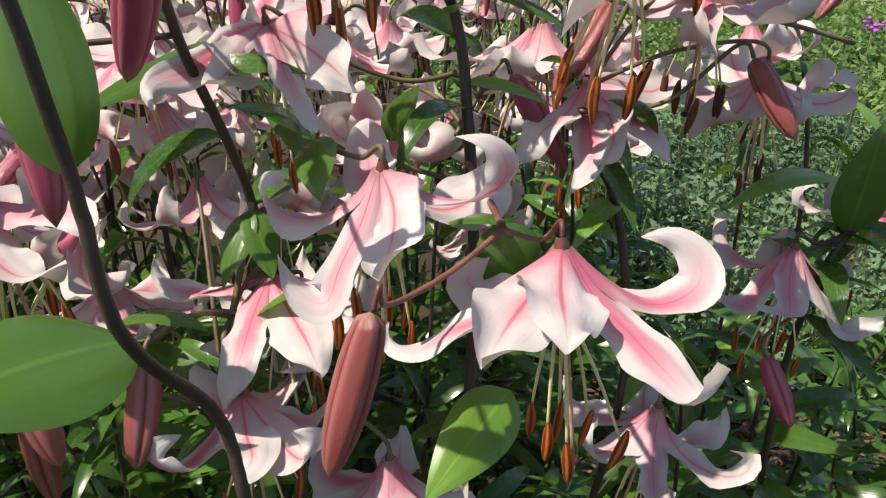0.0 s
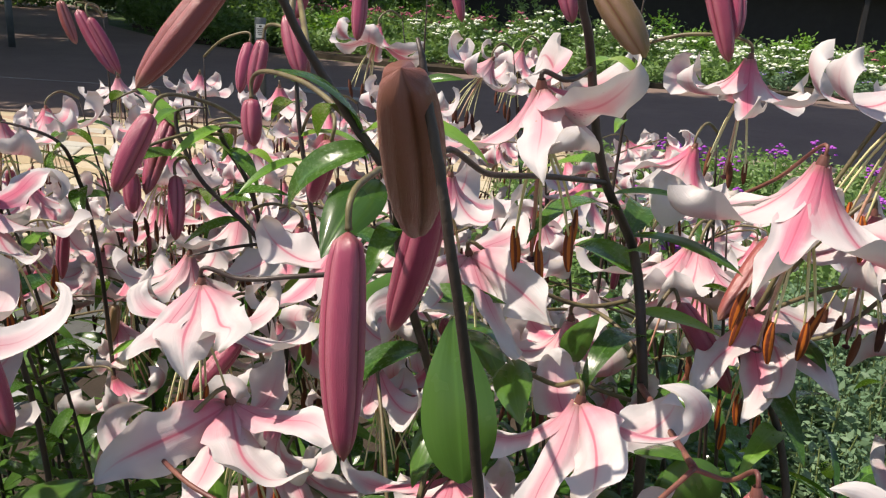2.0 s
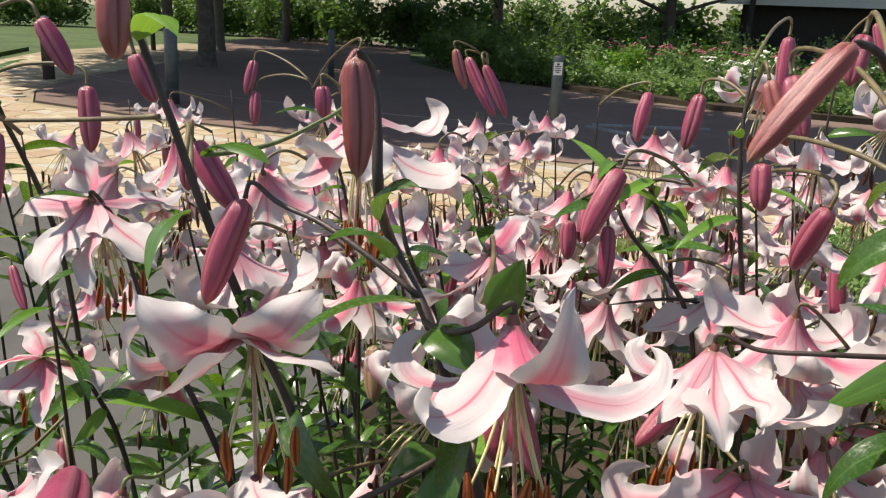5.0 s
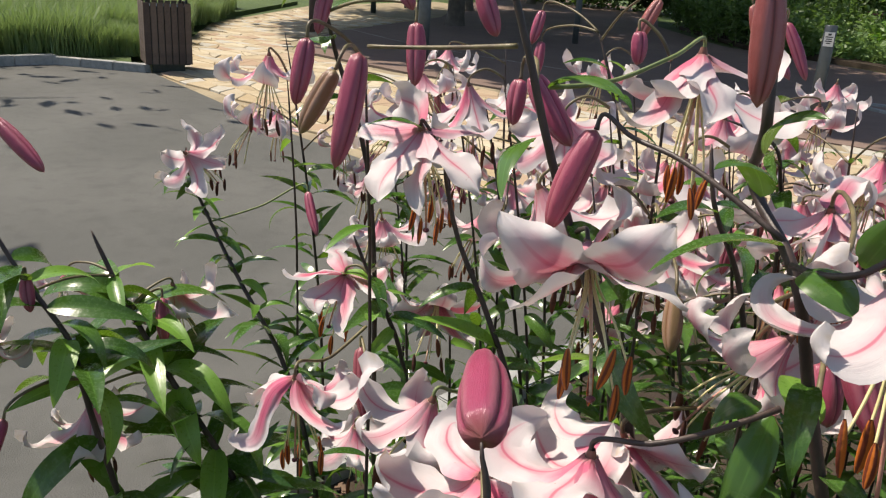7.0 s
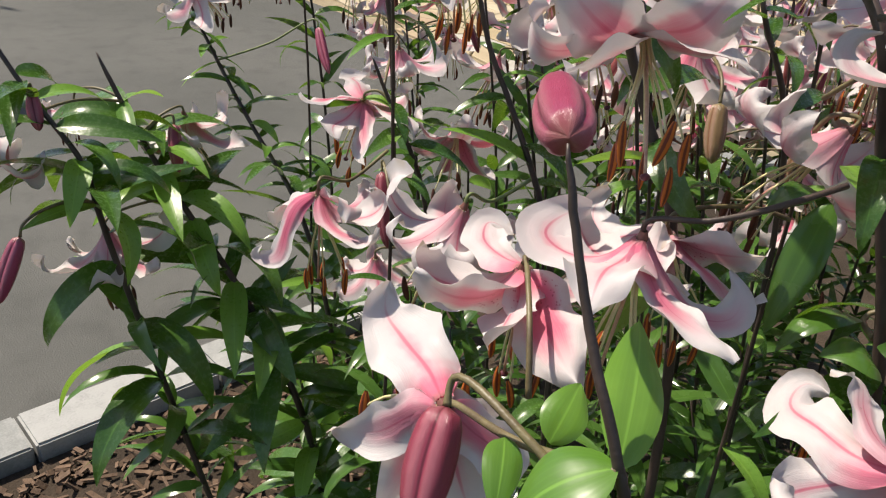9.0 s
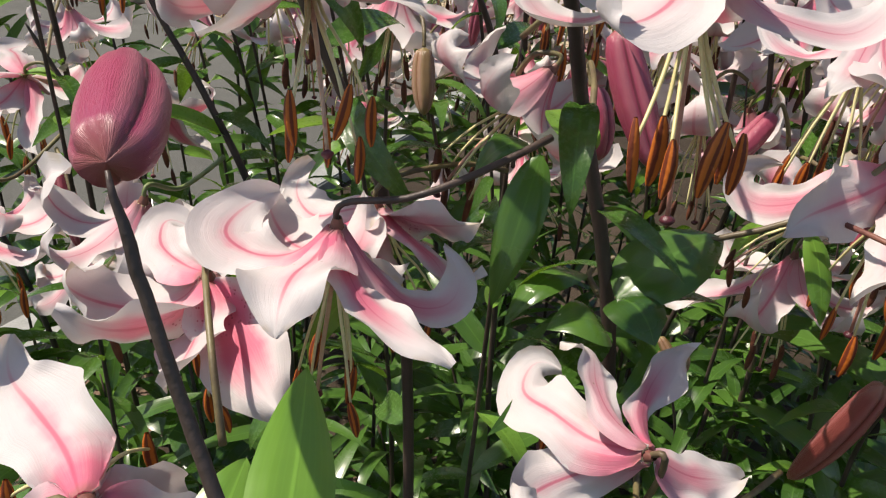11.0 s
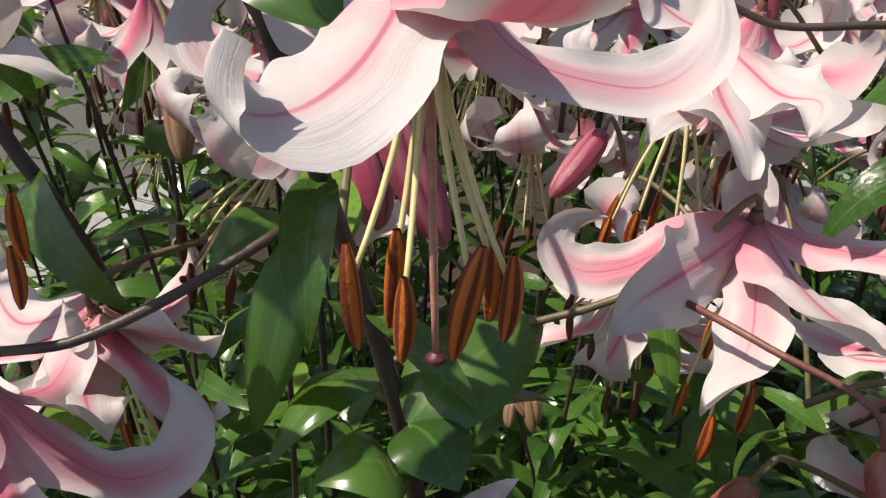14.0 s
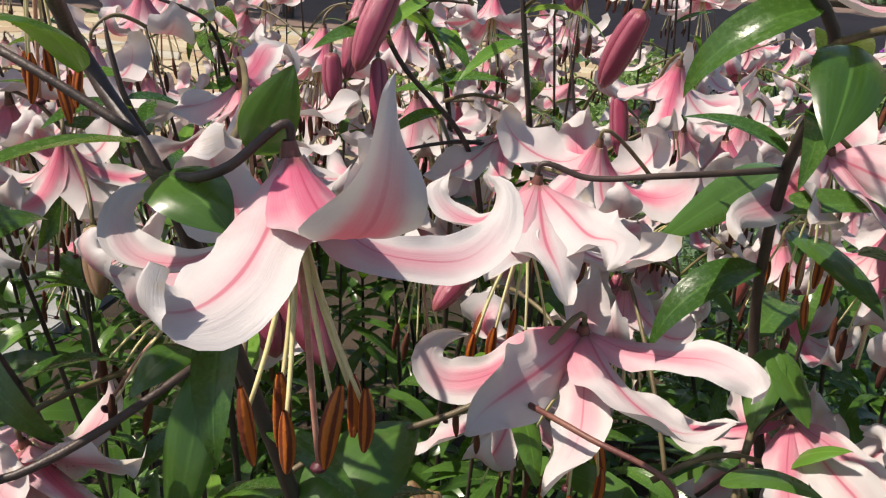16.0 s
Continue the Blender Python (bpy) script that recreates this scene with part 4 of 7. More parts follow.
far_rng = np.random.default_rng(77)
for row, (y0, h_row) in enumerate(((17.9, 0.5), (19.4, 0.95), (21.2, 1.3), (23.4, 1.5))):
    for k in range(15):
        x = -8.2 + k * 1.25 + far_rng.normal(0, 0.15) - 0.3 * row
        y = y0 + far_rng.normal(0, 0.2) + max(0, (-4 - x) * 0.5)
        kind = far_rng.random()
        h = h_row * (1.0 if x < 1.2 or row == 0 else 0.62)
        if row == 1 and -4.5 < x < 6 or row == 2 and -2 < x < 5:
            shrub("white_perennial", x, y, 0.75, 0.75, h, HERB, 900 + row * 40 + k, 1300, 0.13, "green perennial with flat white blossoms in the border", "perennial", (WHITE_BLOSSOM, 0.060, 0.9))
        elif row == 2:
            shrub("pink_perennial", x, y, 0.75, 0.75, h, HERB, 900 + row * 40 + k, 1100, 0.13, "tall perennial with dusky pink blossoms", "perennial", (RED_BLOSSOM, 0.05, 0.7))
        elif row == 0 and x > 2:
            shrub("lavender", x, y, 0.6, 0.5, 0.4, GREY_HERB, 900 + row * 40 + k, 1000, 0.09, "low lavender with violet spikes", "lavender", (LAVENDER_BLOSSOM, 0.03, 0.8))
        else:
            shrub("border_shrub", x, y, 0.8, 0.75, h, HERB if kind < 0.6 else LEAF_LIGHT, 900 + row * 40 + k, 1200, 0.14, "bushy green perennial in the border")
for k, (x, y, r, h) in enumerate(((-9.3, 19.6, 1.1, 1.0), (-10.6, 20.8, 1.2, 1.25), (-12.0, 22.0, 1.2, 1.3), (-9.9, 22.4, 1.3, 1.5), (-13.5, 23.8, 1.3, 1.4), (-15.2, 25.6, 1.3, 1.4), (-11.8, 24.6, 1.4, 1.6))):
    shrub("dark_bush", x, y, r, r, h, TREE_LEAF, 1200 + k, 3200, 0.15, "dense dark green bush by the path bend")
BLADE = leaf_material("grass blade", (0.085, 0.150, 0.050), (0.19, 0.27, 0.10), (0.30, 0.44, 0.12), 0.5, 0.25)


def grass_tuft(x, y, radius, height, blades, seed):
    """A tuft of long thin blades that arch outwards."""
    rng = np.random.default_rng(seed)
    thing = tagged(new("grass_tuft"), "tuft of long pale green grass behind the kerb", "grass", "tufts of long grass")
    thing.location = (x, y, 0.05)
    a, q = rng.uniform(0, 6.28, blades), np.sqrt(rng.uniform(0, 1, blades)) * radius
    foot = np.stack((np.cos(a) * q, np.sin(a) * q, np.zeros(blades)), 1)
    b, tall = rng.uniform(0, 6.28, blades), height * rng.uniform(0.5, 1.1, blades)
    way = np.stack((np.cos(b), np.sin(b), np.zeros(blades)), 1)
    side = np.stack((-np.sin(b), np.cos(b), np.zeros(blades)), 1) * rng.uniform(0.004, 0.009, (blades, 1))
    mid = foot + way * (tall * 0.12)[:, None] + np.stack((0 * tall, 0 * tall, tall * 0.62), 1)
    tip = foot + way * (tall * rng.uniform(0.25, 0.6, blades))[:, None] + np.stack((0 * tall, 0 * tall, tall), 1)
    v = np.stack((foot - side, foot + side, mid + side * 0.8, mid - side * 0.8, tip + side * 0.1, tip - side * 0.1), 1).reshape(-1, 3)
    i = np.arange(blades)[:, None] * 6
    sh = Sheet()
    sh.v, sh.n = [v], 6 * blades
    sh.f = [np.concatenate((i + (0, 1, 2, 3), i + (3, 2, 4, 5)))]
    sh.uv = [np.tile(np.array([[0, 0], [1, 0], [1, 1], [0, 1]], float), (2 * blades, 1, 1))]
    sh.m = [np.zeros(2 * blades)]
    tagged(part("foliage", sh, BLADE, thing), kind="stuff")
    return thing


TUFTS = [grass_tuft(-12.0, 3.95, 0.55, 0.42, 2600, 1), grass_tuft(-12.3, 3.2, 0.60, 0.55, 2600, 2), grass_tuft(-13.1, 4.6, 0.60, 0.62, 2600, 3)]
for k in range(66):
    x = -12.1 - (k % 11) * 0.85 + far_rng.normal(0, 0.15)
    y = 4.35 + (k % 11) * 0.62 - (k // 11) * 0.95 + far_rng.normal(0, 0.15)
    copy_thing(TUFTS[k % 3], Matrix.Translation((x, y, 0.05)) @ Matrix.Rotation(k * 1.7, 4, "Z"))
for k in range(24):
    x = -15.6 - (k % 8) * 1.5 + far_rng.normal(0, 0.2)
    y = 5.6 + (k % 8) * 1.05 - (k // 8) * 1.9 + far_rng.normal(0, 0.2)
    shrub("meadow_herb", x, y, 0.9, 0.9, 0.75, HERB if k % 3 else LEAF_LIGHT, 1300 + k, 1800, 0.09, "bushy pale green meadow herbs behind the kerb", "herb")

# dark hedge and low building that close the view
for k in range(16):
    shrub("far_hedge", -44 + k * 3.1, 33.5 + 0.25 * abs(k - 6) + far_rng.normal(0, 0.4), 2.0, 1.5, 2.6, TREE_LEAF, 1400 + k, 3600, 0.30, "dark green hedge far behind the path", "hedge")
for k in range(9):
    shrub("far_hedge", -45 + far_rng.normal(0, 0.5), 6 + k * 3.1, 1.6, 2.0, 2.4, TREE_LEAF, 1440 + k, 3000, 0.30, "dark green hedge far behind the path", "hedge")
house = tagged(new("pavilion"), "long dark building with a pale fascia behind the border", "building")
house.location = (8.0, 30.0, -0.05)
part("wall", Sheet().box((-14.5, 0, 0), (16, 8, 3.2)), WALL_DARK, house, smooth=False)
part("roof", Sheet().box((-15.5, -1.6, 3.2), (17, 9, 3.5)), WALL_DARK, house, smooth=False)
part("fascia", Sheet().box((-15, -1.2, 2.42), (17, -1.0, 3.05)), FASCIA, house, "white horizontal band", False)
for k in range(7):
    part("column", Sheet().box((-14 + k * 4.4, -1.35, 0), (-13.85 + k * 4.4, -1.2, 3.2)), WALL_DARK, house, smooth=False)

# low grey-green herbs and purple flowers at the bed's edge
herb_rng = np.random.default_rng(5)
for k in range(30):
    x, y = 0.15 + (k % 6) * 0.34 + herb_rng.uniform(-0.08, 0.08), 2.15 + (k // 6) * 0.32 + herb_rng.uniform(-0.08, 0.08)
    shrub("grey_herb", x, y, 0.28, 0.26, 0.46 if k % 3 else 0.36, GREY_HERB, 1500 + k, 2600, 0.035, "low grey-green herb cushion on the mulch", "herb", None, 3)
for k in range(48):
    x, y = -0.55 + (k % 8) * 0.55 + herb_rng.uniform(-0.15, 0.15), 3.85 + (k // 8) * 0.58 + herb_rng.uniform(-0.15, 0.15)
    if y < 3.7 + (x + 2.0) * 1.55 - 0.3:
        shrub("green_herb", x, y, 0.40, 0.38, 0.5 if k % 2 else 0.42, HERB, 1600 + k, 1900, 0.055, "bushy green herb in the flower bed", "herb", None, 3)
for k in range(22):
    x, y = 0.55 + far_rng.uniform(-0.6, 1.3), 2.75 + far_rng.uniform(-0.5, 0.6)
    v = tagged(new("verbena"), "thin stalk with a round purple flower head", "flower", "purple flowers behind the lilies")
    v.location = (x, y, 0)
    h = far_rng.uniform(0.85, 1.15)
    top = np.array((far_rng.normal(0, 0.05), far_rng.normal(0, 0.05), h))
    part("stalk", Sheet().tube(spline([(0, 0, 0), top * 0.5 + (0.02, 0.01, 0), top], 8), 0.002, 5), STEM_GREEN, v)
    hd = Sheet()
    for j in range(26):
        c0 = top + far_rng.normal(0, 0.021, 3) * (1, 1, 0.6)
        hd.lathe(np.linspace(c0 - (0, 0, 0.004), c0 + (0, 0, 0.004), 4), np.array((0.1, 1, 0.8, 0.1)) * 0.0085, 5)
    part("flower_head", hd, PURPLE_BLOSSOM, v)


# ---- the lilies near the camera ----
plant = lily((-0.040, 0.190, 0.000))
stem(plant, [(-0.040, 0.190, 0.000), (-0.056, 0.188, 0.693), (-0.069, 0.187, 1.260), (-0.074, 0.189, 1.286), (-0.085, 0.154, 1.346), (-0.089, 0.153, 1.385), (-0.103, 0.148, 1.470), (-0.113, 0.150, 1.512)], 0.0021, None, 0, 1, high=0.45, under=14, under_top=0.6)
bud(plant, (-0.115, 0.143, 1.505), (-0.121, 0.194, 1.447), 0.85, BUD_BROWN, 101)
big_leaf(plant, (-0.095, 0.162, 1.380), (-0.104, 0.175, 1.429), 0.0110, 0.003, (0.065, -0.863, 0.502))
big_leaf(plant, (-0.090, 0.170, 1.330), (-0.124, 0.120, 1.336), 0.0175, 0.004, (-0.005, -0.415, 0.910))
plant = lily((-0.100, 0.498, 0.000))
stem(plant, [(-0.100, 0.498, 0.000), (-0.131, 0.527, 0.584), (-0.157, 0.551, 1.062), (-0.184, 0.576, 1.181), (-0.204, 0.508, 1.325), (-0.206, 0.462, 1.408), (-0.227, 0.457, 1.438), (-0.255, 0.440, 1.487), (-0.272, 0.423, 1.524), (-0.285, 0.409, 1.531)], 0.0038, None, 16, 2, high=0.72)
bud(plant, (-0.283, 0.398, 1.530), (-0.324, 0.361, 1.463), 0.86, BUD_LIGHT, 201)
stalk(plant, [(-0.206, 0.462, 1.405), (-0.190, 0.380, 1.425), (-0.186, 0.323, 1.419), (-0.185, 0.320, 1.408)])
bud(plant, (-0.185, 0.320, 1.408), (-0.173, 0.284, 1.300), 1.05, None, 202)
stalk(plant, [(-0.204, 0.508, 1.325), (-0.275, 0.478, 1.320), (-0.318, 0.471, 1.315), (-0.345, 0.468, 1.320), (-0.346, 0.468, 1.308)], 0.002, STEM)
flower(plant, (-0.346, 0.468, 1.308), (-0.110, -0.021, -0.994), 1, 0.3, 203, fine=True, spines=(
    (0.0135, 0, ((-0.012, 0.001, -0.015), (-0.031, 0, -0.03), (-0.051, 0.007, -0.028), (-0.064, 0.019, -0.019), (-0.061, 0.032, -0.013))),
    (0.0216, 0, ((0.007, -0.025, -0.014), (0.014, -0.051, -0.018), (0.024, -0.072, -0.024), (0.03, -0.079, -0.036))),
    (0.0207, 0, ((0.018, -0.017, -0.008), (0.036, -0.041, -0.012), (0.05, -0.054, -0.008), (0.047, -0.068, -0.018))),
    (0.0135, 0, ((-0.003, -0.027, -0.013), (-0.005, -0.052, -0.021), (-0.009, -0.074, -0.022), (-0.013, -0.084, -0.028)))))
big_leaf(plant, (-0.204, 0.433, 1.409), (-0.218, 0.371, 1.373), 0.016, 0.008, (0.016, -0.853, 0.522))
big_leaf(plant, (-0.224, 0.457, 1.435), (-0.255, 0.391, 1.476), 0.013, 0.012, (0.207, -0.343, 0.916))
big_leaf(plant, (-0.180, 0.628, 1.294), (-0.274, 0.487, 1.271), 0.015, 0.01, (0.242, -0.438, 0.866))
big_leaf(plant, (-0.171, 0.610, 1.251), (-0.121, 0.522, 1.231), 0.015, 0.01, (0.242, -0.438, 0.866))
stalk(plant, [(-0.227, 0.457, 1.438), (-0.288, 0.511, 1.458), (-0.350, 0.567, 1.446), (-0.349, 0.565, 1.434)])
bud(plant, (-0.349, 0.565, 1.434), (-0.343, 0.555, 1.397), 0.8, None, 204)
stalk(plant, [(-0.262, 0.433, 1.503), (-0.276, 0.482, 1.537), (-0.289, 0.535, 1.546), (-0.290, 0.532, 1.535)])
bud(plant, (-0.290, 0.532, 1.535), (-0.293, 0.519, 1.500), 0.7, None, 205)
stalk(plant, [(-0.254, 0.441, 1.484), (-0.301, 0.542, 1.517), (-0.352, 0.646, 1.510), (-0.349, 0.643, 1.499)])
bud(plant, (-0.349, 0.643, 1.499), (-0.328, 0.622, 1.447), 0.9, None, 206)
stalk(plant, [(-0.167, 0.560, 1.106), (-0.157, 0.570, 1.119), (-0.147, 0.579, 1.117), (-0.148, 0.580, 1.105)])
flower(plant, (-0.148, 0.580, 1.105), (-0.063, 0.163, -0.985), 0.935, 1.1, 207)
stalk(plant, [(-0.187, 0.613, 1.215), (-0.241, 0.716, 1.220), (-0.316, 0.688, 1.287), (-0.317, 0.690, 1.275)], 0.002, STEM_MID)
flower(plant, (-0.317, 0.690, 1.275), (-0.074, 0.170, -0.983), 1.1, 0.9, 208)
plant = lily((0.030, 0.660, 0.000))
stem(plant, [(0.030, 0.660, 0.000), (0.005, 0.621, 0.681), (-0.015, 0.589, 1.239), (-0.033, 0.613, 1.328), (-0.064, 0.590, 1.393), (-0.086, 0.562, 1.498), (-0.092, 0.538, 1.533), (-0.084, 0.531, 1.537)], 0.0042, None, 18, 3, high=0.7)
bud(plant, (-0.082, 0.525, 1.536), (-0.046, 0.521, 1.490), 1.05, BUD_GREEN, 301)
stalk(plant, [(-0.030, 0.630, 1.280), (-0.065, 0.615, 1.275), (-0.118, 0.598, 1.294), (-0.166, 0.575, 1.331), (-0.165, 0.578, 1.320)], 0.002, STEM_MID)
flower(plant, (-0.165, 0.578, 1.320), (0.121, 0.329, -0.937), 1, 0.2, 302, fine=True, spines=(
    (0.0144, 0, ((0.016, -0.034, -0.014), (0.037, -0.07, -0.031), (0.056, -0.09, -0.044))),
    (0.0207, 0, ((-0.009, -0.031, -0.014), (-0.014, -0.067, -0.022), (-0.02, -0.083, -0.022))),
    (0.0135, 0, ((-0.016, -0.026, -0.008), (-0.039, -0.054, -0.022), (-0.06, -0.069, -0.029), (-0.052, -0.084, -0.039))),
    (0.0216, 0, ((0.029, -0.022, -0.006), (0.063, -0.056, -0.016), (0.078, -0.07, -0.024))),
    (0.0180, 0, ((0.012, 0.031, -0.001), (0.027, 0.064, 0.002), (0.03, 0.093, 0.019)))))
stalk(plant, [(-0.020, 0.600, 1.200), (-0.114, 0.557, 1.238), (-0.080, 0.481, 1.262), (-0.062, 0.444, 1.282), (-0.062, 0.445, 1.270)], 0.002, STEM_MID)
flower(plant, (-0.062, 0.445, 1.270), (-0.003, 0.108, -0.994), 1.05, -0.87, 303, fine=True, spines=(
    (0.0142, 0, ((0.021, -0.013, -0.007), (0.053, -0.029, -0.002), (0.072, -0.037, 0.019), (0.064, -0.039, 0.036), (0.044, -0.039, 0.038))),
    (0.0227, 0, ((0.012, -0.033, -0.01), (0.014, -0.065, -0.018), (0.011, -0.084, -0.028))),
    (0.0142, 20, ((-0.008, -0.015, -0.029), (-0.019, -0.029, -0.053), (-0.026, -0.039, -0.073), (-0.05, -0.035, -0.062), (-0.058, -0.028, -0.048)))))
stalk(plant, [(0.011, 0.412, 1.253), (0.031, 0.420, 1.244), (0.040, 0.376, 1.275), (0.041, 0.375, 1.263)], 0.0016, STEM_RED)
flower(plant, (0.041, 0.375, 1.263), (0.136, -0.064, -0.989), 1.08, -0.87, 304, fine=True, spines=(
    (0.0158, 20, ((0.014, -0.017, -0.016), (0.033, -0.038, -0.025), (0.05, -0.058, -0.033), (0.061, -0.076, -0.033), (0.072, -0.075, -0.015))),
    (0.0238, 0, ((-0.002, -0.038, -0.005), (-0.001, -0.066, -0.006), (-0, -0.077, -0.013))),
    (0.0238, 0, ((-0.012, -0.024, -0.011), (-0.026, -0.06, -0.012), (-0.037, -0.083, -0.021))),
    (0.0218, 0, ((-0.012, 0.015, -0.029), (-0.032, 0.039, -0.058), (-0.049, 0.06, -0.056), (-0.036, 0.059, -0.04))),
    (0.0149, 0, ((-0.019, -0.007, -0.032), (-0.053, -0.009, -0.052), (-0.074, -0.008, -0.067), (-0.088, -0.003, -0.065), (-0.089, 0.006, -0.058))),
    (0.0149, 30, ((0.025, -0.002, -0.019), (0.052, 0, -0.031), (0.078, 0.016, -0.019), (0.066, 0.027, -0.003), (0.045, 0.026, -0.003)))))
stalk(plant, [(-0.015, 0.578, 1.225), (0.002, 0.503, 1.231), (0.011, 0.412, 1.253)], 0.00272, STEM_RED)
stalk(plant, [(0.011, 0.412, 1.253), (-0.015, 0.382, 1.240), (-0.045, 0.337, 1.243), (-0.045, 0.315, 1.266), (-0.047, 0.312, 1.255)], 0.0016, STEM_RED)
bud(plant, (-0.047, 0.312, 1.255), (-0.063, 0.285, 1.178), 0.95, BUD_LIGHT, 305)
stalk(plant, [(-0.026, 0.597, 1.240), (-0.010, 0.632, 1.264), (0.008, 0.654, 1.286), (0.013, 0.651, 1.276)], 0.002, STEM_MID)
bud(plant, (0.013, 0.651, 1.276), (0.063, 0.619, 1.210), 1, None, 306)
stalk(plant, [(-0.016, 0.590, 1.244), (-0.047, 0.633, 1.259), (-0.080, 0.674, 1.249), (-0.079, 0.675, 1.237)])
flower(plant, (-0.079, 0.675, 1.237), (0.092, 0.115, -0.989), 1.04, 0.6, 307)
stalk(plant, [(-0.063, 0.589, 1.389), (-0.103, 0.489, 1.410), (-0.130, 0.412, 1.424), (-0.145, 0.343, 1.445), (-0.147, 0.345, 1.433)], 0.002, STEM)
bud(plant, (-0.147, 0.345, 1.433), (-0.172, 0.362, 1.338), 1, None, 308)
big_leaf(plant, (-0.078, 0.600, 1.230), (-0.054, 0.583, 1.282), 0.012, 0.01, (0.297, -0.460, 0.837))
big_leaf(plant, (-0.116, 0.512, 1.259), (-0.164, 0.470, 1.292), 0.017, 0.01, (0.062, -0.155, 0.986))
big_leaf(plant, (-0.118, 0.522, 1.257), (-0.099, 0.448, 1.243), 0.014, 0.008, (-0.298, -0.436, 0.849))
big_leaf(plant, (0.009, 0.450, 1.238), (0.027, 0.449, 1.190), 0.02, 0.006, (-0.075, -0.719, 0.690))
big_leaf(plant, (-0.024, 0.489, 1.206), (0.010, 0.432, 1.245), 0.012, 0.01, (-0.037, -0.163, 0.986))
stalk(plant, [(-0.083, 0.567, 1.477), (-0.099, 0.529, 1.471), (-0.113, 0.515, 1.476), (-0.113, 0.518, 1.465)], 0.002, STEM)
flower(plant, (-0.113, 0.518, 1.465), (0.039, 0.329, -0.944), 1.16, 0.2, 309, fine=True, spines=(
    (0.0238, 0, ((0.018, -0.017, -0.009), (0.042, -0.037, -0.003), (0.061, -0.035, 0.017), (0.062, -0.031, 0.029))),
    (0.0248, 0, ((0.015, -0.027, -0.023), (0.029, -0.05, -0.032), (0.032, -0.064, -0.019))),
    (0.0158, 0, ((0.006, -0.039, -0.022), (0.008, -0.07, -0.039), (0.013, -0.079, -0.049))),
    (0.0238, 0, ((0.004, 0.044, 0.011), (-0.008, 0.071, 0.017), (-0.012, 0.066, 0.003))),
    (0.0158, 0, ((0.029, 0.056, -0.006), (0.052, 0.098, 0.012), (0.058, 0.104, 0.025)))))
plant = lily((0.120, 0.800, 0.000))
stem(plant, [(0.120, 0.800, 0.000), (0.127, 0.701, 0.592), (0.133, 0.620, 1.076), (0.103, 0.634, 1.192), (0.068, 0.632, 1.244), (0.076, 0.651, 1.270), (0.072, 0.642, 1.253)], 0.0036, None, 18, 4, high=0.8)
flower(plant, (0.075, 0.652, 1.273), (0.195, 0.151, -0.969), 1.04, 0.1, 401, fine=True, spines=(
    (0.0153, 0, ((0.001, -0.039, -0.021), (0.001, -0.077, -0.04), (-0.013, -0.1, -0.056))),
    (0.0225, 0, ((0.015, -0.034, -0.013), (0.017, -0.069, -0.026), (0.006, -0.09, -0.038))),
    (0.0144, 0, ((0.023, -0.034, -0.01), (0.047, -0.068, -0.019), (0.059, -0.084, -0.032))),
    (0.0198, 0, ((0.023, 0.02, -0.003), (0.058, 0.036, -0.015), (0.078, 0.053, -0.003), (0.064, 0.061, 0.013))),
    (0.0207, 0, ((-0.016, -0.035, -0.015), (-0.036, -0.073, -0.019), (-0.05, -0.092, -0.038))),
    (0.0144, 0, ((0.014, 0.053, 0.002), (0.033, 0.081, -0.022), (0.033, 0.083, -0.039)))))
stalk(plant, [(0.317, 0.756, 1.297), (0.217, 0.725, 1.320), (0.136, 0.689, 1.327), (0.095, 0.710, 1.338), (0.091, 0.705, 1.328)])
bud(plant, (0.091, 0.705, 1.328), (0.049, 0.657, 1.261), 1, BUD_LIGHT, 402)
stalk(plant, [(0.075, 0.640, 1.249), (0.140, 0.651, 1.263), (0.200, 0.667, 1.309), (0.204, 0.662, 1.300)])
bud(plant, (0.204, 0.662, 1.300), (0.239, 0.625, 1.247), 1, BUD_LIGHT, 403)
big_leaf(plant, (0.092, 0.647, 1.260), (0.123, 0.579, 1.258), 0.012, 0.012, (-0.055, 0.061, 0.997))
stalk(plant, [(0.042, 0.653, 1.372), (0.066, 0.602, 1.403), (0.084, 0.548, 1.437), (0.083, 0.549, 1.425)], 0.0016, STEM_RED)
flower(plant, (0.083, 0.549, 1.425), (-0.094, 0.073, -0.993), 1.21, 0.5, 404, fine=True)
stalk(plant, [(0.076, 0.651, 1.270), (0.126, 0.651, 1.408), (0.177, 0.649, 1.505), (0.175, 0.650, 1.493)])
flower(plant, (0.175, 0.650, 1.493), (-0.210, 0.063, -0.976), 1.26, 0.3, 405, fine=True)
stalk(plant, [(0.076, 0.651, 1.270), (0.117, 0.659, 1.339), (0.158, 0.667, 1.380), (0.159, 0.667, 1.368)])
flower(plant, (0.159, 0.667, 1.368), (0.056, 0.039, -0.998), 0.99, 0.5, 407)
stalk(plant, [(0.076, 0.651, 1.270), (0.155, 0.686, 1.298), (0.234, 0.720, 1.293), (0.235, 0.722, 1.281)])
flower(plant, (0.235, 0.722, 1.281), (0.139, 0.194, -0.971), 0.99, 0.1, 408)
big_leaf(plant, (-0.039, 0.625, 1.339), (0.050, 0.583, 1.327), 0.012, 0.012, (-0.054, 0.003, 0.999))
plant = lily((0.420, 0.750, 0.000))
stem(plant, [(0.420, 0.750, 0.000), (0.364, 0.724, 0.574), (0.319, 0.703, 1.043), (0.330, 0.699, 1.121), (0.353, 0.719, 1.136), (0.381, 0.748, 1.167)], 0.0036, None, 26, 5)
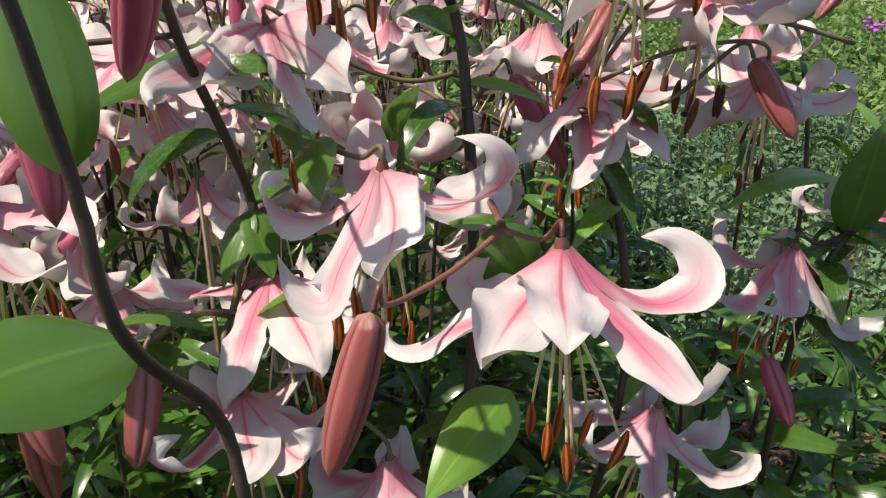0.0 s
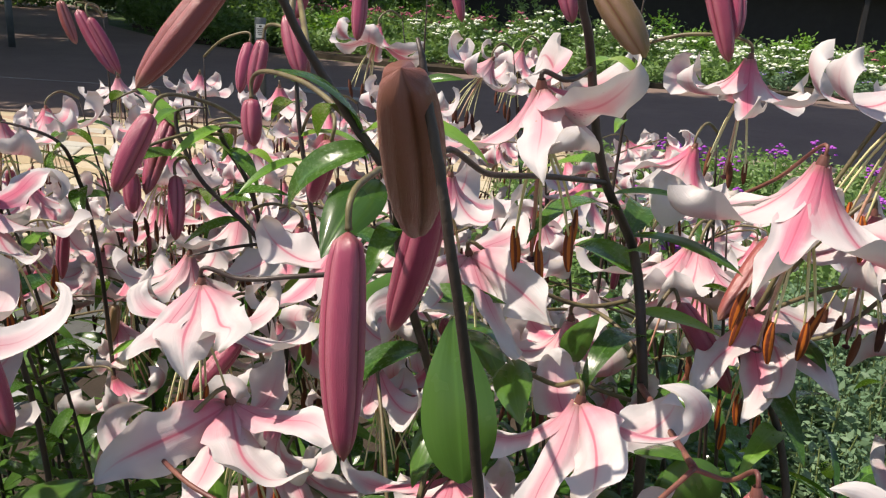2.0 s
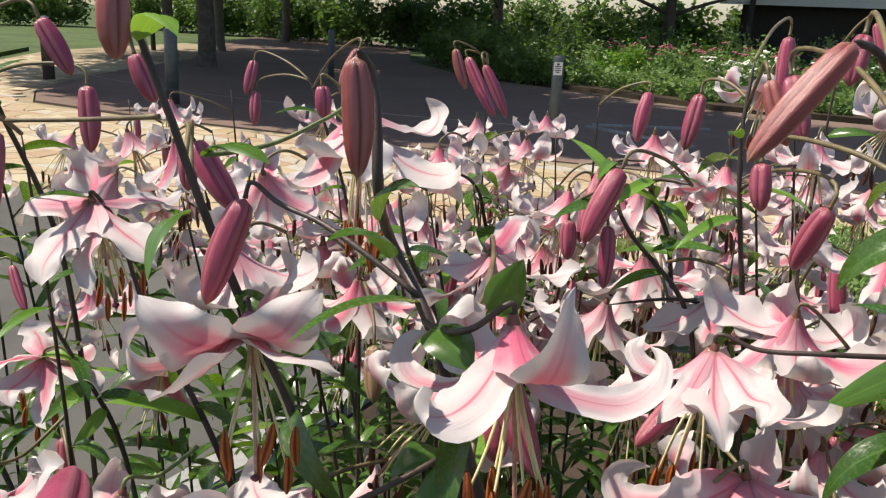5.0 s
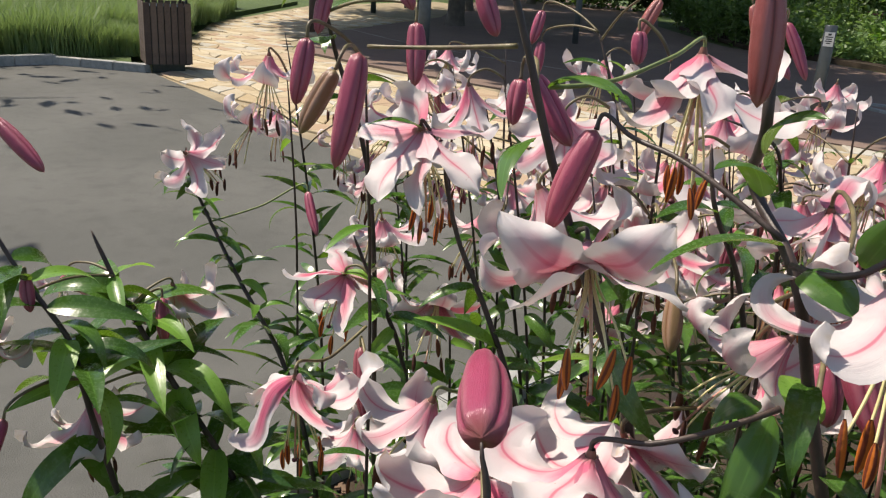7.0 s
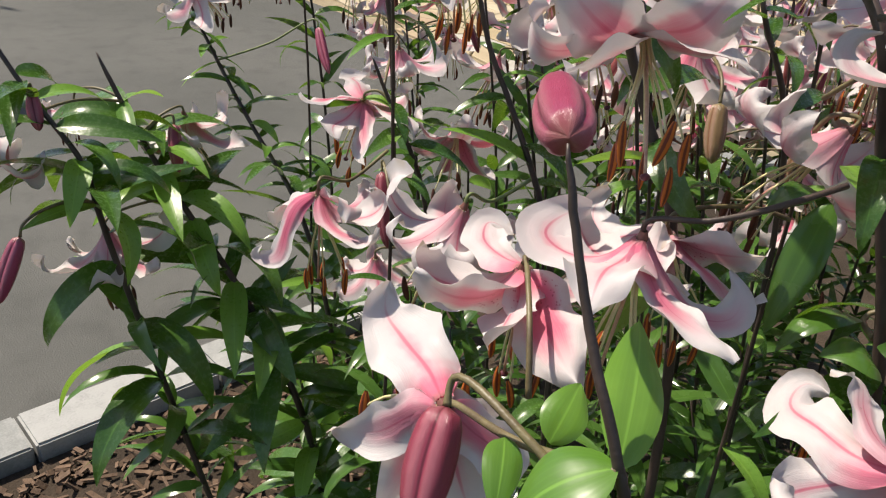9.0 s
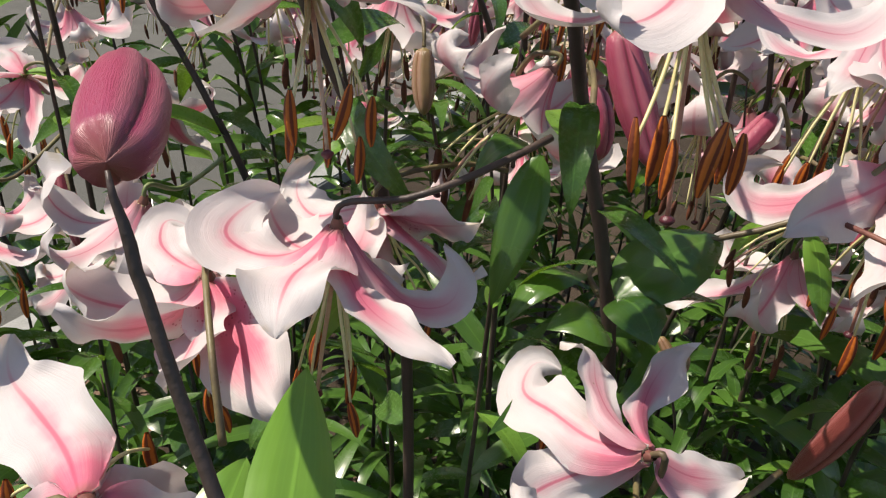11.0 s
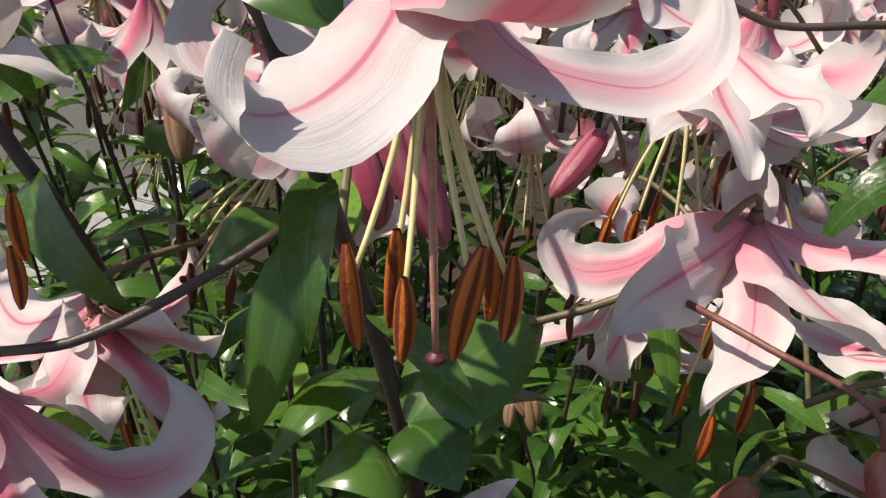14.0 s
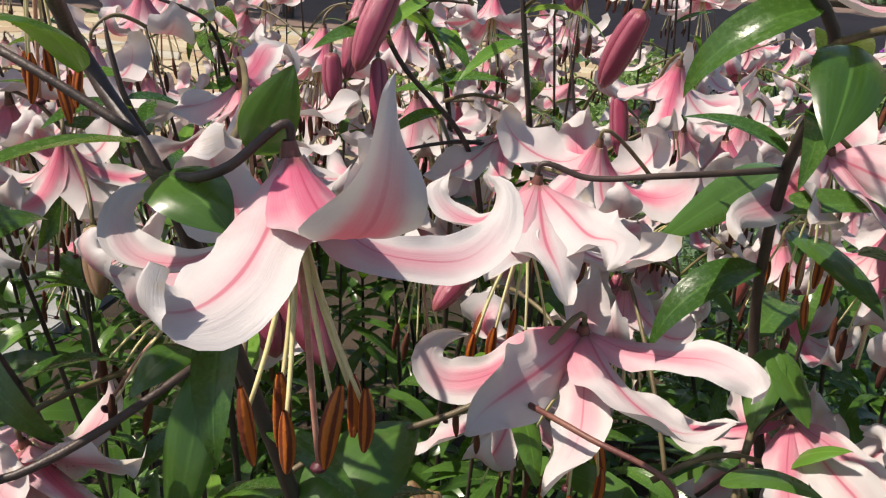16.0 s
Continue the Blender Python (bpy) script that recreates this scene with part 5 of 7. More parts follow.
stalk(plant, [(0.348, 0.718, 1.134), (0.309, 0.690, 1.128), (0.283, 0.677, 1.140), (0.283, 0.677, 1.128)], 0.002, STEM)
flower(plant, (0.283, 0.677, 1.128), (-0.018, -0.050, -0.999), 1, 0.2, 501, fine=True, spines=(
    (0.0144, 0, ((-0.021, -0.018, -0.021), (-0.048, -0.038, -0.045), (-0.076, -0.031, -0.025), (-0.07, -0.027, -0.012))),
    (0.0225, 0, ((0.02, -0.015, -0.031), (0.054, -0.032, -0.066), (0.086, -0.024, -0.055))),
    (0.0180, 0, ((0.033, 0.014, -0.034), (0.069, 0.04, -0.046), (0.08, 0.056, -0.037))),
    (0.0144, 0, ((-0.012, -0.039, -0.02), (-0.02, -0.071, -0.027), (-0.051, -0.081, -0.016)))))
stalk(plant, [(0.319, 0.703, 1.043), (0.293, 0.671, 1.056), (0.264, 0.643, 1.045), (0.268, 0.639, 1.035)])
bud(plant, (0.268, 0.639, 1.035), (0.297, 0.611, 0.977), 0.95, None, 502)
big_leaf(plant, (0.343, 0.715, 1.129), (0.337, 0.697, 1.246), 0.022, 0.012, (-0.256, -0.709, 0.657))
big_leaf(plant, (0.347, 0.767, 1.162), (0.210, 0.669, 1.162), 0.016, 0.02, (-0.044, -0.079, 0.996), light=True)
big_leaf(plant, (0.387, 0.785, 1.194), (0.329, 0.805, 1.237), 0.012, 0.012, (-0.044, -0.079, 0.996), light=True)
stalk(plant, [(0.381, 0.748, 1.167), (0.398, 0.779, 1.166), (0.419, 0.812, 1.142), (0.416, 0.810, 1.131)])
flower(plant, (0.416, 0.810, 1.131), (-0.374, -0.241, -0.895), 0.99, 0.2, 503)
plant = lily((0.460, 0.928, 0.000))
stem(plant, [(0.460, 0.928, 0.000), (0.416, 0.953, 0.637), (0.380, 0.974, 1.158), (0.336, 0.999, 1.295), (0.310, 1.001, 1.352)], 0.003, None, 14, 6)
bud(plant, (0.318, 0.999, 1.347), (0.345, 0.977, 1.294), 0.9, None, 601)
stalk(plant, [(0.313, 1.001, 1.346), (0.324, 0.922, 1.376), (0.339, 0.847, 1.373), (0.335, 0.843, 1.363)])
bud(plant, (0.335, 0.843, 1.363), (0.301, 0.814, 1.305), 0.9, BUD_LIGHT, 602)
plant = lily((-0.170, 0.800, 0.000))
stem(plant, [(-0.170, 0.800, 0.000), (-0.208, 0.694, 0.527), (-0.239, 0.608, 0.958), (-0.207, 0.543, 1.047), (-0.184, 0.511, 1.113)], 0.0026, None, 22, 7, high=0.8, under=50, under_top=1)
stalk(plant, [(-0.184, 0.511, 1.113), (-0.178, 0.539, 1.167), (-0.176, 0.552, 1.191)], 0.0026, STEM_MID)
stalk(plant, [(-0.184, 0.511, 1.113), (-0.183, 0.482, 1.102), (-0.168, 0.469, 1.075)], 0.0024, STEM_MID)
big_leaf(plant, (-0.176, 0.549, 1.186), (-0.186, 0.503, 1.142), 0.013, 0.004, (-0.338, -0.752, 0.566))
big_leaf(plant, (-0.176, 0.549, 1.186), (-0.150, 0.509, 1.150), 0.013, 0.004, (0.390, -0.696, 0.603))
flower(plant, (-0.162, 0.453, 1.088), (0.126, 0.136, -0.983), 1.04, 0.3, 701, fine=True, spines=(
    (0.0153, 0, ((-0.008, -0.03, -0.016), (-0.026, -0.061, -0.02), (-0.04, -0.067, -0.003), (-0.018, -0.064, 0.014))),
    (0.0216, 0, ((0.015, -0.037, -0.005), (0.026, -0.064, -0.004), (0.017, -0.076, -0.013))),
    (0.0135, 0, ((0.019, 0.008, -0.025), (0.045, 0.023, -0.039), (0.059, 0.038, -0.03))),
    (0.0198, 0, ((0.027, -0.025, -0.009), (0.056, -0.051, -0.01), (0.067, -0.054, 0.011), (0.053, -0.057, 0.019)))))
stalk(plant, [(-0.184, 0.511, 1.113), (-0.174, 0.525, 1.139), (-0.159, 0.527, 1.154), (-0.157, 0.527, 1.142)], 0.0016, STEM_RED)
flower(plant, (-0.157, 0.527, 1.142), (0.210, -0.027, -0.977), 1.1, 0.4, 702, fine=True, spines=(
    (0.0142, 0, ((-0.034, 0.007, -0.019), (-0.074, 0.017, -0.032), (-0.1, 0.028, -0.026), (-0.106, 0.036, -0.01))),
    (0.0161, 0, ((-0.004, -0.036, -0.016), (-0.004, -0.071, -0.029), (-0.008, -0.097, -0.051))),
    (0.0236, 0, ((0.02, -0.028, -0.011), (0.044, -0.063, -0.02), (0.056, -0.083, -0.03))),
    (0.0151, 0, ((0.029, -0.013, -0.008), (0.055, -0.036, -0.015), (0.077, -0.043, -0.011)))))
stalk(plant, [(-0.243, 0.497, 1.093), (-0.201, 0.504, 1.120), (-0.158, 0.512, 1.113)], 0.0022, STEM_MID)
big_leaf(plant, (-0.164, 0.508, 1.107), (-0.126, 0.489, 1.152), 0.011, 0.008, (0.159, -0.145, 0.977), light=True)
stalk(plant, [(-0.209, 0.546, 1.042), (-0.134, 0.524, 1.041), (-0.061, 0.502, 1.008), (-0.060, 0.501, 0.996)])
flower(plant, (-0.060, 0.501, 0.996), (0.062, -0.156, -0.986), 0.99, 0.2, 703)
stalk(plant, [(-0.184, 0.511, 1.113), (-0.196, 0.461, 1.144), (-0.207, 0.414, 1.150), (-0.207, 0.410, 1.139)])
bud(plant, (-0.207, 0.410, 1.139), (-0.208, 0.379, 1.079), 1, BUD_LIGHT, 704)
stalk(plant, [(-0.217, 0.564, 1.019), (-0.246, 0.633, 1.104), (-0.276, 0.703, 1.153), (-0.274, 0.702, 1.141)])
flower(plant, (-0.274, 0.702, 1.141), (0.170, -0.130, -0.977), 0.99, 0.4, 705)
big_leaf(plant, (-0.219, 0.404, 1.171), (-0.162, 0.406, 1.170), 0.012, 0.01, (-0.062, 0.156, 0.986))
big_leaf(plant, (0.028, 0.469, 1.099), (-0.023, 0.383, 1.070), 0.022, 0.015, (0.291, -0.331, 0.898), light=True)
plant = lily((-0.360, 0.370, 0.000))
stem(plant, [(-0.360, 0.370, 0.000), (-0.400, 0.351, 0.614), (-0.433, 0.335, 1.117), (-0.444, 0.330, 1.170), (-0.468, 0.318, 1.260), (-0.488, 0.300, 1.345), (-0.535, 0.324, 1.385), (-0.506, 0.265, 1.435), (-0.523, 0.277, 1.503), (-0.524, 0.267, 1.513)], 0.0043, None, 12, 8, high=0.62)
bud(plant, (-0.506, 0.240, 1.511), (-0.499, 0.235, 1.447), 0.8, BUD_LIGHT, 801)
stalk(plant, [(-0.486, 0.290, 1.351), (-0.438, 0.263, 1.367), (-0.420, 0.275, 1.382), (-0.419, 0.275, 1.370)], 0.002, STEM)
flower(plant, (-0.419, 0.275, 1.370), (0.115, -0.041, -0.993), 1.06, -0.7, 802, fine=True, reach_to=((0.003, -0.048, -0.08), (0.009, -0.033, -0.082), (0.019, -0.051, -0.081), (0.035, -0.046, -0.074), (0.035, -0.027, -0.078), (0.042, -0.034, -0.078)), spines=(
    (0.0200, 0, ((0.004, -0.021, -0.012), (0.008, -0.042, -0.016), (0.007, -0.061, -0.022), (-0, -0.075, -0.026), (-0.011, -0.082, -0.023), (-0.01, -0.085, -0.013), (-0.007, -0.083, -0.007))),
    (0.0114, 0, ((-0.007, -0.007, -0.019), (-0.022, -0.01, -0.037), (-0.043, -0.009, -0.047), (-0.062, -0.008, -0.046), (-0.074, 0.001, -0.037), (-0.075, 0.013, -0.029), (-0.065, 0.021, -0.027))),
    (0.0181, 0, ((0.016, -0.021, -0.008), (0.036, -0.044, -0.008), (0.047, -0.055, 0.001), (0.052, -0.056, 0.015), (0.051, -0.049, 0.033), (0.049, -0.039, 0.043))),
    (0.0134, 0, ((0.014, -0.007, -0.015), (0.029, -0.011, -0.026), (0.049, -0.003, -0.032), (0.066, 0.011, -0.034), (0.076, 0.03, -0.023), (0.073, 0.041, -0.012), (0.066, 0.044, -0.011)))))
big_leaf(plant, (-0.471, 0.274, 1.356), (-0.432, 0.254, 1.345), 0.014, 0.006, (0.242, -0.438, 0.866))
stalk(plant, [(-0.485, 0.310, 1.330), (-0.474, 0.324, 1.345), (-0.547, 0.495, 1.346), (-0.548, 0.499, 1.335)], 0.002, STEM_MID)
flower(plant, (-0.548, 0.499, 1.335), (-0.077, 0.443, -0.893), 1.05, 0.4, 803, fine=True, spines=(
    (0.0227, 0, ((-0.02, 0, -0.013), (-0.054, 0.009, -0.024), (-0.079, 0.009, -0.035))),
    (0.0142, 0, ((-0.004, -0.03, -0.018), (-0.017, -0.063, -0.026), (-0.026, -0.084, -0.021))),
    (0.0151, 0, ((0.016, -0.037, -0.02), (0.026, -0.069, -0.039), (0.041, -0.085, -0.054))),
    (0.0217, 0, ((0.021, -0, -0.01), (0.044, 0.012, -0.016), (0.072, 0.031, -0.007))),
    (0.0142, 0, ((-0.013, 0.048, 0.001), (-0.017, 0.091, 0.01), (-0.005, 0.099, -0.001), (-0.007, 0.093, -0.013))),
    (0.0217, 0, ((0.027, -0.023, -0.017), (0.057, -0.045, -0.018), (0.083, -0.052, -0.015), (0.087, -0.054, -0.007)))))
big_leaf(plant, (-0.459, 0.329, 1.350), (-0.440, 0.329, 1.392), 0.012, 0.004, (0.416, -0.710, 0.569))
stalk(plant, [(-0.447, 0.345, 1.140), (-0.462, 0.366, 1.140), (-0.345, 0.394, 1.211), (-0.307, 0.428, 1.248), (-0.306, 0.430, 1.236)], 0.002, STEM_MID)
flower(plant, (-0.306, 0.430, 1.236), (0.075, 0.228, -0.971), 1.08, 0.2, 804, fine=True, spines=(
    (0.0146, 25, ((0.018, -0.005, -0.003), (0.044, -0.014, 0.001), (0.066, -0.022, 0.008), (0.083, -0.033, 0.009), (0.093, -0.041, 0.004), (0.087, -0.05, 0.003))),
    (0.0243, 0, ((0.015, -0.024, -0.009), (0.034, -0.048, -0.013), (0.057, -0.059, -0.016), (0.08, -0.055, -0.005))),
    (0.0165, 0, ((0.005, -0.03, -0.015), (0.006, -0.061, -0.029), (-0.001, -0.079, -0.038), (-0.007, -0.091, -0.047))),
    (0.0224, 0, ((-0.016, -0.028, -0.007), (-0.032, -0.058, -0.009), (-0.044, -0.078, -0.013), (-0.05, -0.088, -0.021))),
    (0.0146, 0, ((-0.022, -0.003, -0.011), (-0.051, -0.013, -0.033), (-0.076, -0.016, -0.038), (-0.088, -0.011, -0.028), (-0.083, -0.004, -0.018), (-0.066, 0.001, -0.015)))))
stalk(plant, [(-0.345, 0.394, 1.211), (-0.297, 0.352, 1.221), (-0.253, 0.337, 1.211), (-0.249, 0.335, 1.200)], 0.0016, STEM_RED)
bud(plant, (-0.249, 0.335, 1.200), (-0.216, 0.318, 1.136), 1, BUD_LIGHT, 805)
big_leaf(plant, (-0.345, 0.470, 1.164), (-0.320, 0.436, 1.115), 0.01, 0.006, (0.435, -0.546, 0.716), light=True)
big_leaf(plant, (-0.507, 0.365, 1.212), (-0.509, 0.320, 1.120), 0.014, 0.008, (0.356, -0.589, 0.725))
big_leaf(plant, (-0.521, 0.373, 1.214), (-0.538, 0.335, 1.199), 0.011, 0.01, (0.198, -0.122, 0.973))
big_leaf(plant, (-0.430, 0.319, 1.158), (-0.390, 0.393, 1.179), 0.024, 0.012, (0.162, -0.068, 0.984))
big_leaf(plant, (-0.465, 0.368, 1.137), (-0.491, 0.302, 1.121), 0.014, 0.016, (-0.207, -0.199, 0.958))
big_leaf(plant, (-0.430, 0.319, 1.158), (-0.399, 0.299, 1.149), 0.018, 0.01, (0.380, -0.341, 0.860))
big_leaf(plant, (-0.428, 0.308, 1.138), (-0.457, 0.280, 1.147), 0.018, 0.012, (-0.023, -0.136, 0.990))
stalk(plant, [(-0.464, 0.320, 1.246), (-0.479, 0.361, 1.265), (-0.498, 0.406, 1.261), (-0.494, 0.403, 1.250)])
bud(plant, (-0.494, 0.403, 1.250), (-0.475, 0.385, 1.210), 1.05, None, 806)
stalk(plant, [(-0.200, 0.470, 1.060), (-0.246, 0.449, 1.088), (-0.275, 0.385, 1.131), (-0.277, 0.388, 1.120)], 0.002, STEM_MID)
bud(plant, (-0.277, 0.388, 1.120), (-0.304, 0.434, 0.985), 0.95, BUD_LIGHT, 809)
stalk(plant, [(-0.500, 0.305, 1.360), (-0.582, 0.308, 1.394), (-0.628, 0.314, 1.401), (-0.651, 0.311, 1.412), (-0.652, 0.307, 1.401)], 0.002, STEM)
bud(plant, (-0.652, 0.307, 1.401), (-0.659, 0.273, 1.328), 1.05, None, 810)
big_leaf(plant, (-0.509, 0.285, 1.389), (-0.511, 0.224, 1.412), 0.012, 0.012, (0.043, -0.132, 0.990))
big_leaf(plant, (-0.502, 0.262, 1.419), (-0.461, 0.239, 1.447), 0.008, 0.012, (-0.103, -0.421, 0.901))
stalk(plant, [(-0.400, 0.335, 1.050), (-0.382, 0.270, 1.061), (-0.373, 0.231, 1.138), (-0.379, 0.235, 1.130)], 0.002, STEM_MID)
flower(plant, (-0.379, 0.235, 1.130), (-0.651, 0.460, -0.604), 0.85, 0.2, 811, fine=True, spines=(
    (0.0205, 0, ((-0.023, -0, -0.006), (-0.052, 0.008, -0.006), (-0.076, 0.018, -0.007), (-0.075, 0.033, 0.004), (-0.061, 0.033, 0.004))),
    (0.0137, 0, ((-0.02, 0.005, 0.005), (-0.037, 0.022, 0.009), (-0.051, 0.043, 0.016), (-0.068, 0.044, 0.013))),
    (0.0188, 0, ((-0.023, 0.005, -0.028), (-0.048, 0.023, -0.07), (-0.065, 0.023, -0.092))),
    (0.0171, 0, ((0.017, 0.019, -0.02), (0.044, 0.055, -0.039)))))
stalk(plant, [(-0.315, 0.347, 1.060), (-0.340, 0.296, 1.055), (-0.385, 0.254, 1.042)], 0.002, STEM_MID)
plant = lily((-0.512, 0.392, 0.000))
stem(plant, [(-0.512, 0.392, 0.000), (-0.572, 0.370, 0.645), (-0.622, 0.352, 1.173), (-0.655, 0.340, 1.248), (-0.700, 0.320, 1.364), (-0.727, 0.306, 1.455), (-0.755, 0.298, 1.527)], 0.0043, None, 12, 9, high=0.66)
stalk(plant, [(-0.678, 0.330, 1.308), (-0.658, 0.312, 1.322), (-0.643, 0.299, 1.327), (-0.638, 0.295, 1.318)], 0.002, STEM)
flower(plant, (-0.638, 0.295, 1.318), (0.582, -0.487, -0.651), 1, 0.05, 901, fine=True, spines=(
    (0.0265, 34, ((0.016, -0.04, -0.005), (0.018, -0.073, 0.008), (0.005, -0.086, 0.025), (-0.012, -0.086, 0.037))),
    (0.0180, 0, ((0.005, -0.036, -0.011), (0.002, -0.066, -0.012), (-0.011, -0.089, -0.011), (-0.025, -0.087, 0.002), (-0.025, -0.072, 0.012))),
    (0.0189, 0, ((0.024, -0.052, -0.01), (0.036, -0.096, -0.009), (0.032, -0.117, -0.012))),
    (0.0265, -43, ((0.037, -0.032, 0.002), (0.064, -0.038, 0.013), (0.075, -0.028, 0.033), (0.075, -0.01, 0.038))),
    (0.0180, 0, ((0.04, -0.032, -0.005), (0.073, -0.038, -0.001), (0.091, -0.034, -0.002), (0.102, -0.025, -0.008))),
    (0.0170, 0, ((-0.01, 0.034, 0.003), (-0.018, 0.064, 0.018), (-0.034, 0.07, 0.031)))))
stalk(plant, [(-0.755, 0.298, 1.527), (-0.752, 0.290, 1.550), (-0.752, 0.284, 1.558), (-0.750, 0.282, 1.546)])
bud(plant, (-0.750, 0.282, 1.546), (-0.738, 0.271, 1.493), 1.1, BUD_LIGHT, 902)
stalk(plant, [(-0.740, 0.302, 1.489), (-0.796, 0.341, 1.509), (-0.856, 0.379, 1.500), (-0.852, 0.379, 1.489)])
bud(plant, (-0.852, 0.379, 1.489), (-0.830, 0.381, 1.448), 0.9, None, 903)
stalk(plant, [(-0.717, 0.311, 1.421), (-0.747, 0.343, 1.438), (-0.782, 0.374, 1.430), (-0.776, 0.374, 1.421)])
bud(plant, (-0.776, 0.374, 1.421), (-0.723, 0.371, 1.368), 1.1, None, 904)
stalk(plant, [(-0.713, 0.313, 1.407), (-0.775, 0.370, 1.429), (-0.838, 0.429, 1.419), (-0.837, 0.427, 1.407)])
bud(plant, (-0.837, 0.427, 1.407), (-0.831, 0.415, 1.363), 0.9, None, 905)
big_leaf(plant, (-0.716, 0.314, 1.380), (-0.677, 0.239, 1.350), 0.011, 0.014, (-0.225, -0.629, 0.744))
big_leaf(plant, (-0.724, 0.336, 1.420), (-0.643, 0.324, 1.424), 0.013, 0.012, (-0.020, -0.059, 0.998))
big_leaf(plant, (-0.729, 0.284, 1.507), (-0.670, 0.267, 1.512), 0.012, 0.016, (0.137, 0.076, 0.988), light=True)
stalk(plant, [(-0.732, 0.301, 1.452), (-0.828, 0.298, 1.440), (-0.894, 0.282, 1.434)], 0.002, STEM_MID)
bud(plant, (-0.882, 0.263, 1.431), (-0.865, 0.227, 1.334), 1.1, None, 906)
plant = lily((-0.585, 0.709, 0.000))
stem(plant, [(-0.585, 0.709, 0.000), (-0.638, 0.671, 0.661), (-0.681, 0.640, 1.201), (-0.713, 0.617, 1.284), (-0.732, 0.625, 1.344)], 0.0035, None, 16, 10)
stalk(plant, [(-0.724, 0.336, 1.420), (-0.700, 0.385, 1.426), (-0.673, 0.429, 1.448), (-0.675, 0.478, 1.460), (-0.675, 0.478, 1.448)], 0.002, STEM_GREEN)
flower(plant, (-0.675, 0.478, 1.448), (0.012, -0.005, -1.000), 1.1, 0.5, 1001, fine=True, spines=(
    (0.0208, 0, ((0.01, -0.033, -0.017), (0.016, -0.069, -0.03), (0.009, -0.089, -0.018))),
    (0.0151, 0, ((0.002, -0.037, -0.023), (0.007, -0.073, -0.048), (-0, -0.093, -0.055), (-0.012, -0.096, -0.037))),
    (0.0227, 0, ((0.025, -0.03, -0.02), (0.048, -0.05, -0.036), (0.048, -0.065, -0.049))),
    (0.0208, 0, ((0.013, 0.032, -0.013), (0.027, 0.066, -0.023), (0.027, 0.087, -0.006), (0.01, 0.089, 0.008)))))
plant = lily((-0.693, 0.460, 0.000))
stem(plant, [(-0.693, 0.460, 0.000), (-0.755, 0.443, 0.585), (-0.805, 0.429, 1.063), (-0.848, 0.417, 1.159), (-0.887, 0.402, 1.241), (-0.903, 0.392, 1.320)], 0.0036, None, 16, 11, high=0.75)
stalk(plant, [(-0.896, 0.398, 1.283), (-0.912, 0.398, 1.319), (-0.919, 0.373, 1.356), (-0.921, 0.376, 1.345)], 0.002, STEM)
flower(plant, (-0.921, 0.376, 1.345), (-0.177, 0.361, -0.915), 1.1, 0.3, 1101, fine=True, spines=(
    (0.0168, 0, ((0.028, -0.02, -0.023), (0.05, -0.046, -0.049), (0.066, -0.055, -0.066))),
    (0.0158, 0, ((-0.031, -0.007, -0.007), (-0.071, -0.022, -0.014), (-0.078, -0.024, -0.033))),
    (0.0248, 0, ((0.011, -0.035, -0.022), (0.022, -0.069, -0.044), (0.035, -0.082, -0.058))),
    (0.0248, 0, ((0.044, -0.006, -0.019), (0.087, -0.01, -0.032), (0.101, -0.011, -0.042))),
    (0.0158, 0, ((0.009, 0.033, -0.004), (0.018, 0.079, -0.007), (0.018, 0.096, 0.001))),
    (0.0238, 0, ((-0.044, 0.03, 0.015), (-0.085, 0.043, 0.017), (-0.072, 0.07, 0.02)))))
big_leaf(plant, (-0.922, 0.385, 1.340), (-0.940, 0.320, 1.351), 0.01, 0.012, (-0.020, -0.059, 0.998))
stalk(plant, [(-0.779, 0.368, 1.132), (-0.796, 0.336, 1.111), (-0.786, 0.291, 1.131), (-0.788, 0.289, 1.119)], 0.002, STEM_GREEN)
flower(plant, (-0.788, 0.289, 1.119), (-0.254, -0.187, -0.949), 1.04, 0.3, 1102)
plant = lily((-1.004, 0.578, 0.000))
stem(plant, [(-1.004, 0.578, 0.000), (-1.059, 0.541, 0.551), (-1.103, 0.510, 1.001), (-1.135, 0.488, 1.082), (-1.155, 0.469, 1.147)], 0.0036, None, 22, 12)
stalk(plant, [(-1.143, 0.480, 1.109), (-1.213, 0.551, 1.134), (-1.282, 0.620, 1.122), (-1.282, 0.622, 1.110)])
flower(plant, (-1.282, 0.622, 1.110), (-0.018, 0.251, -0.968), 0.88, 0.2, 1201)
stalk(plant, [(-1.137, 0.486, 1.089), (-1.156, 0.479, 1.100), (-1.171, 0.470, 1.093), (-1.175, 0.472, 1.082)])
flower(plant, (-1.175, 0.472, 1.082), (-0.477, 0.192, -0.858), 1.1, 0.5, 1202, fine=True, spines=(
    (0.0161, 0, ((-0.012, -0.035, 0.005), (-0.02, -0.08, 0.01), (-0.027, -0.084, 0.018))),
    (0.0227, 0, ((-0.039, 0.019, 0.008), (-0.08, 0.043, 0.004), (-0.071, 0.065, 0.006))),
    (0.0227, 0, ((0.006, -0.032, -0.017), (0.017, -0.064, -0.022), (0.037, -0.07, -0.034))),
    (0.0151, 0, ((0.029, -0.021, -0.029), (0.059, -0.049, -0.057), (0.069, -0.05, -0.061))),
    (0.0227, 0, ((0.036, 0.007, -0.004), (0.089, 0.005, -0.007), (0.107, 0.001, -0.025)))))
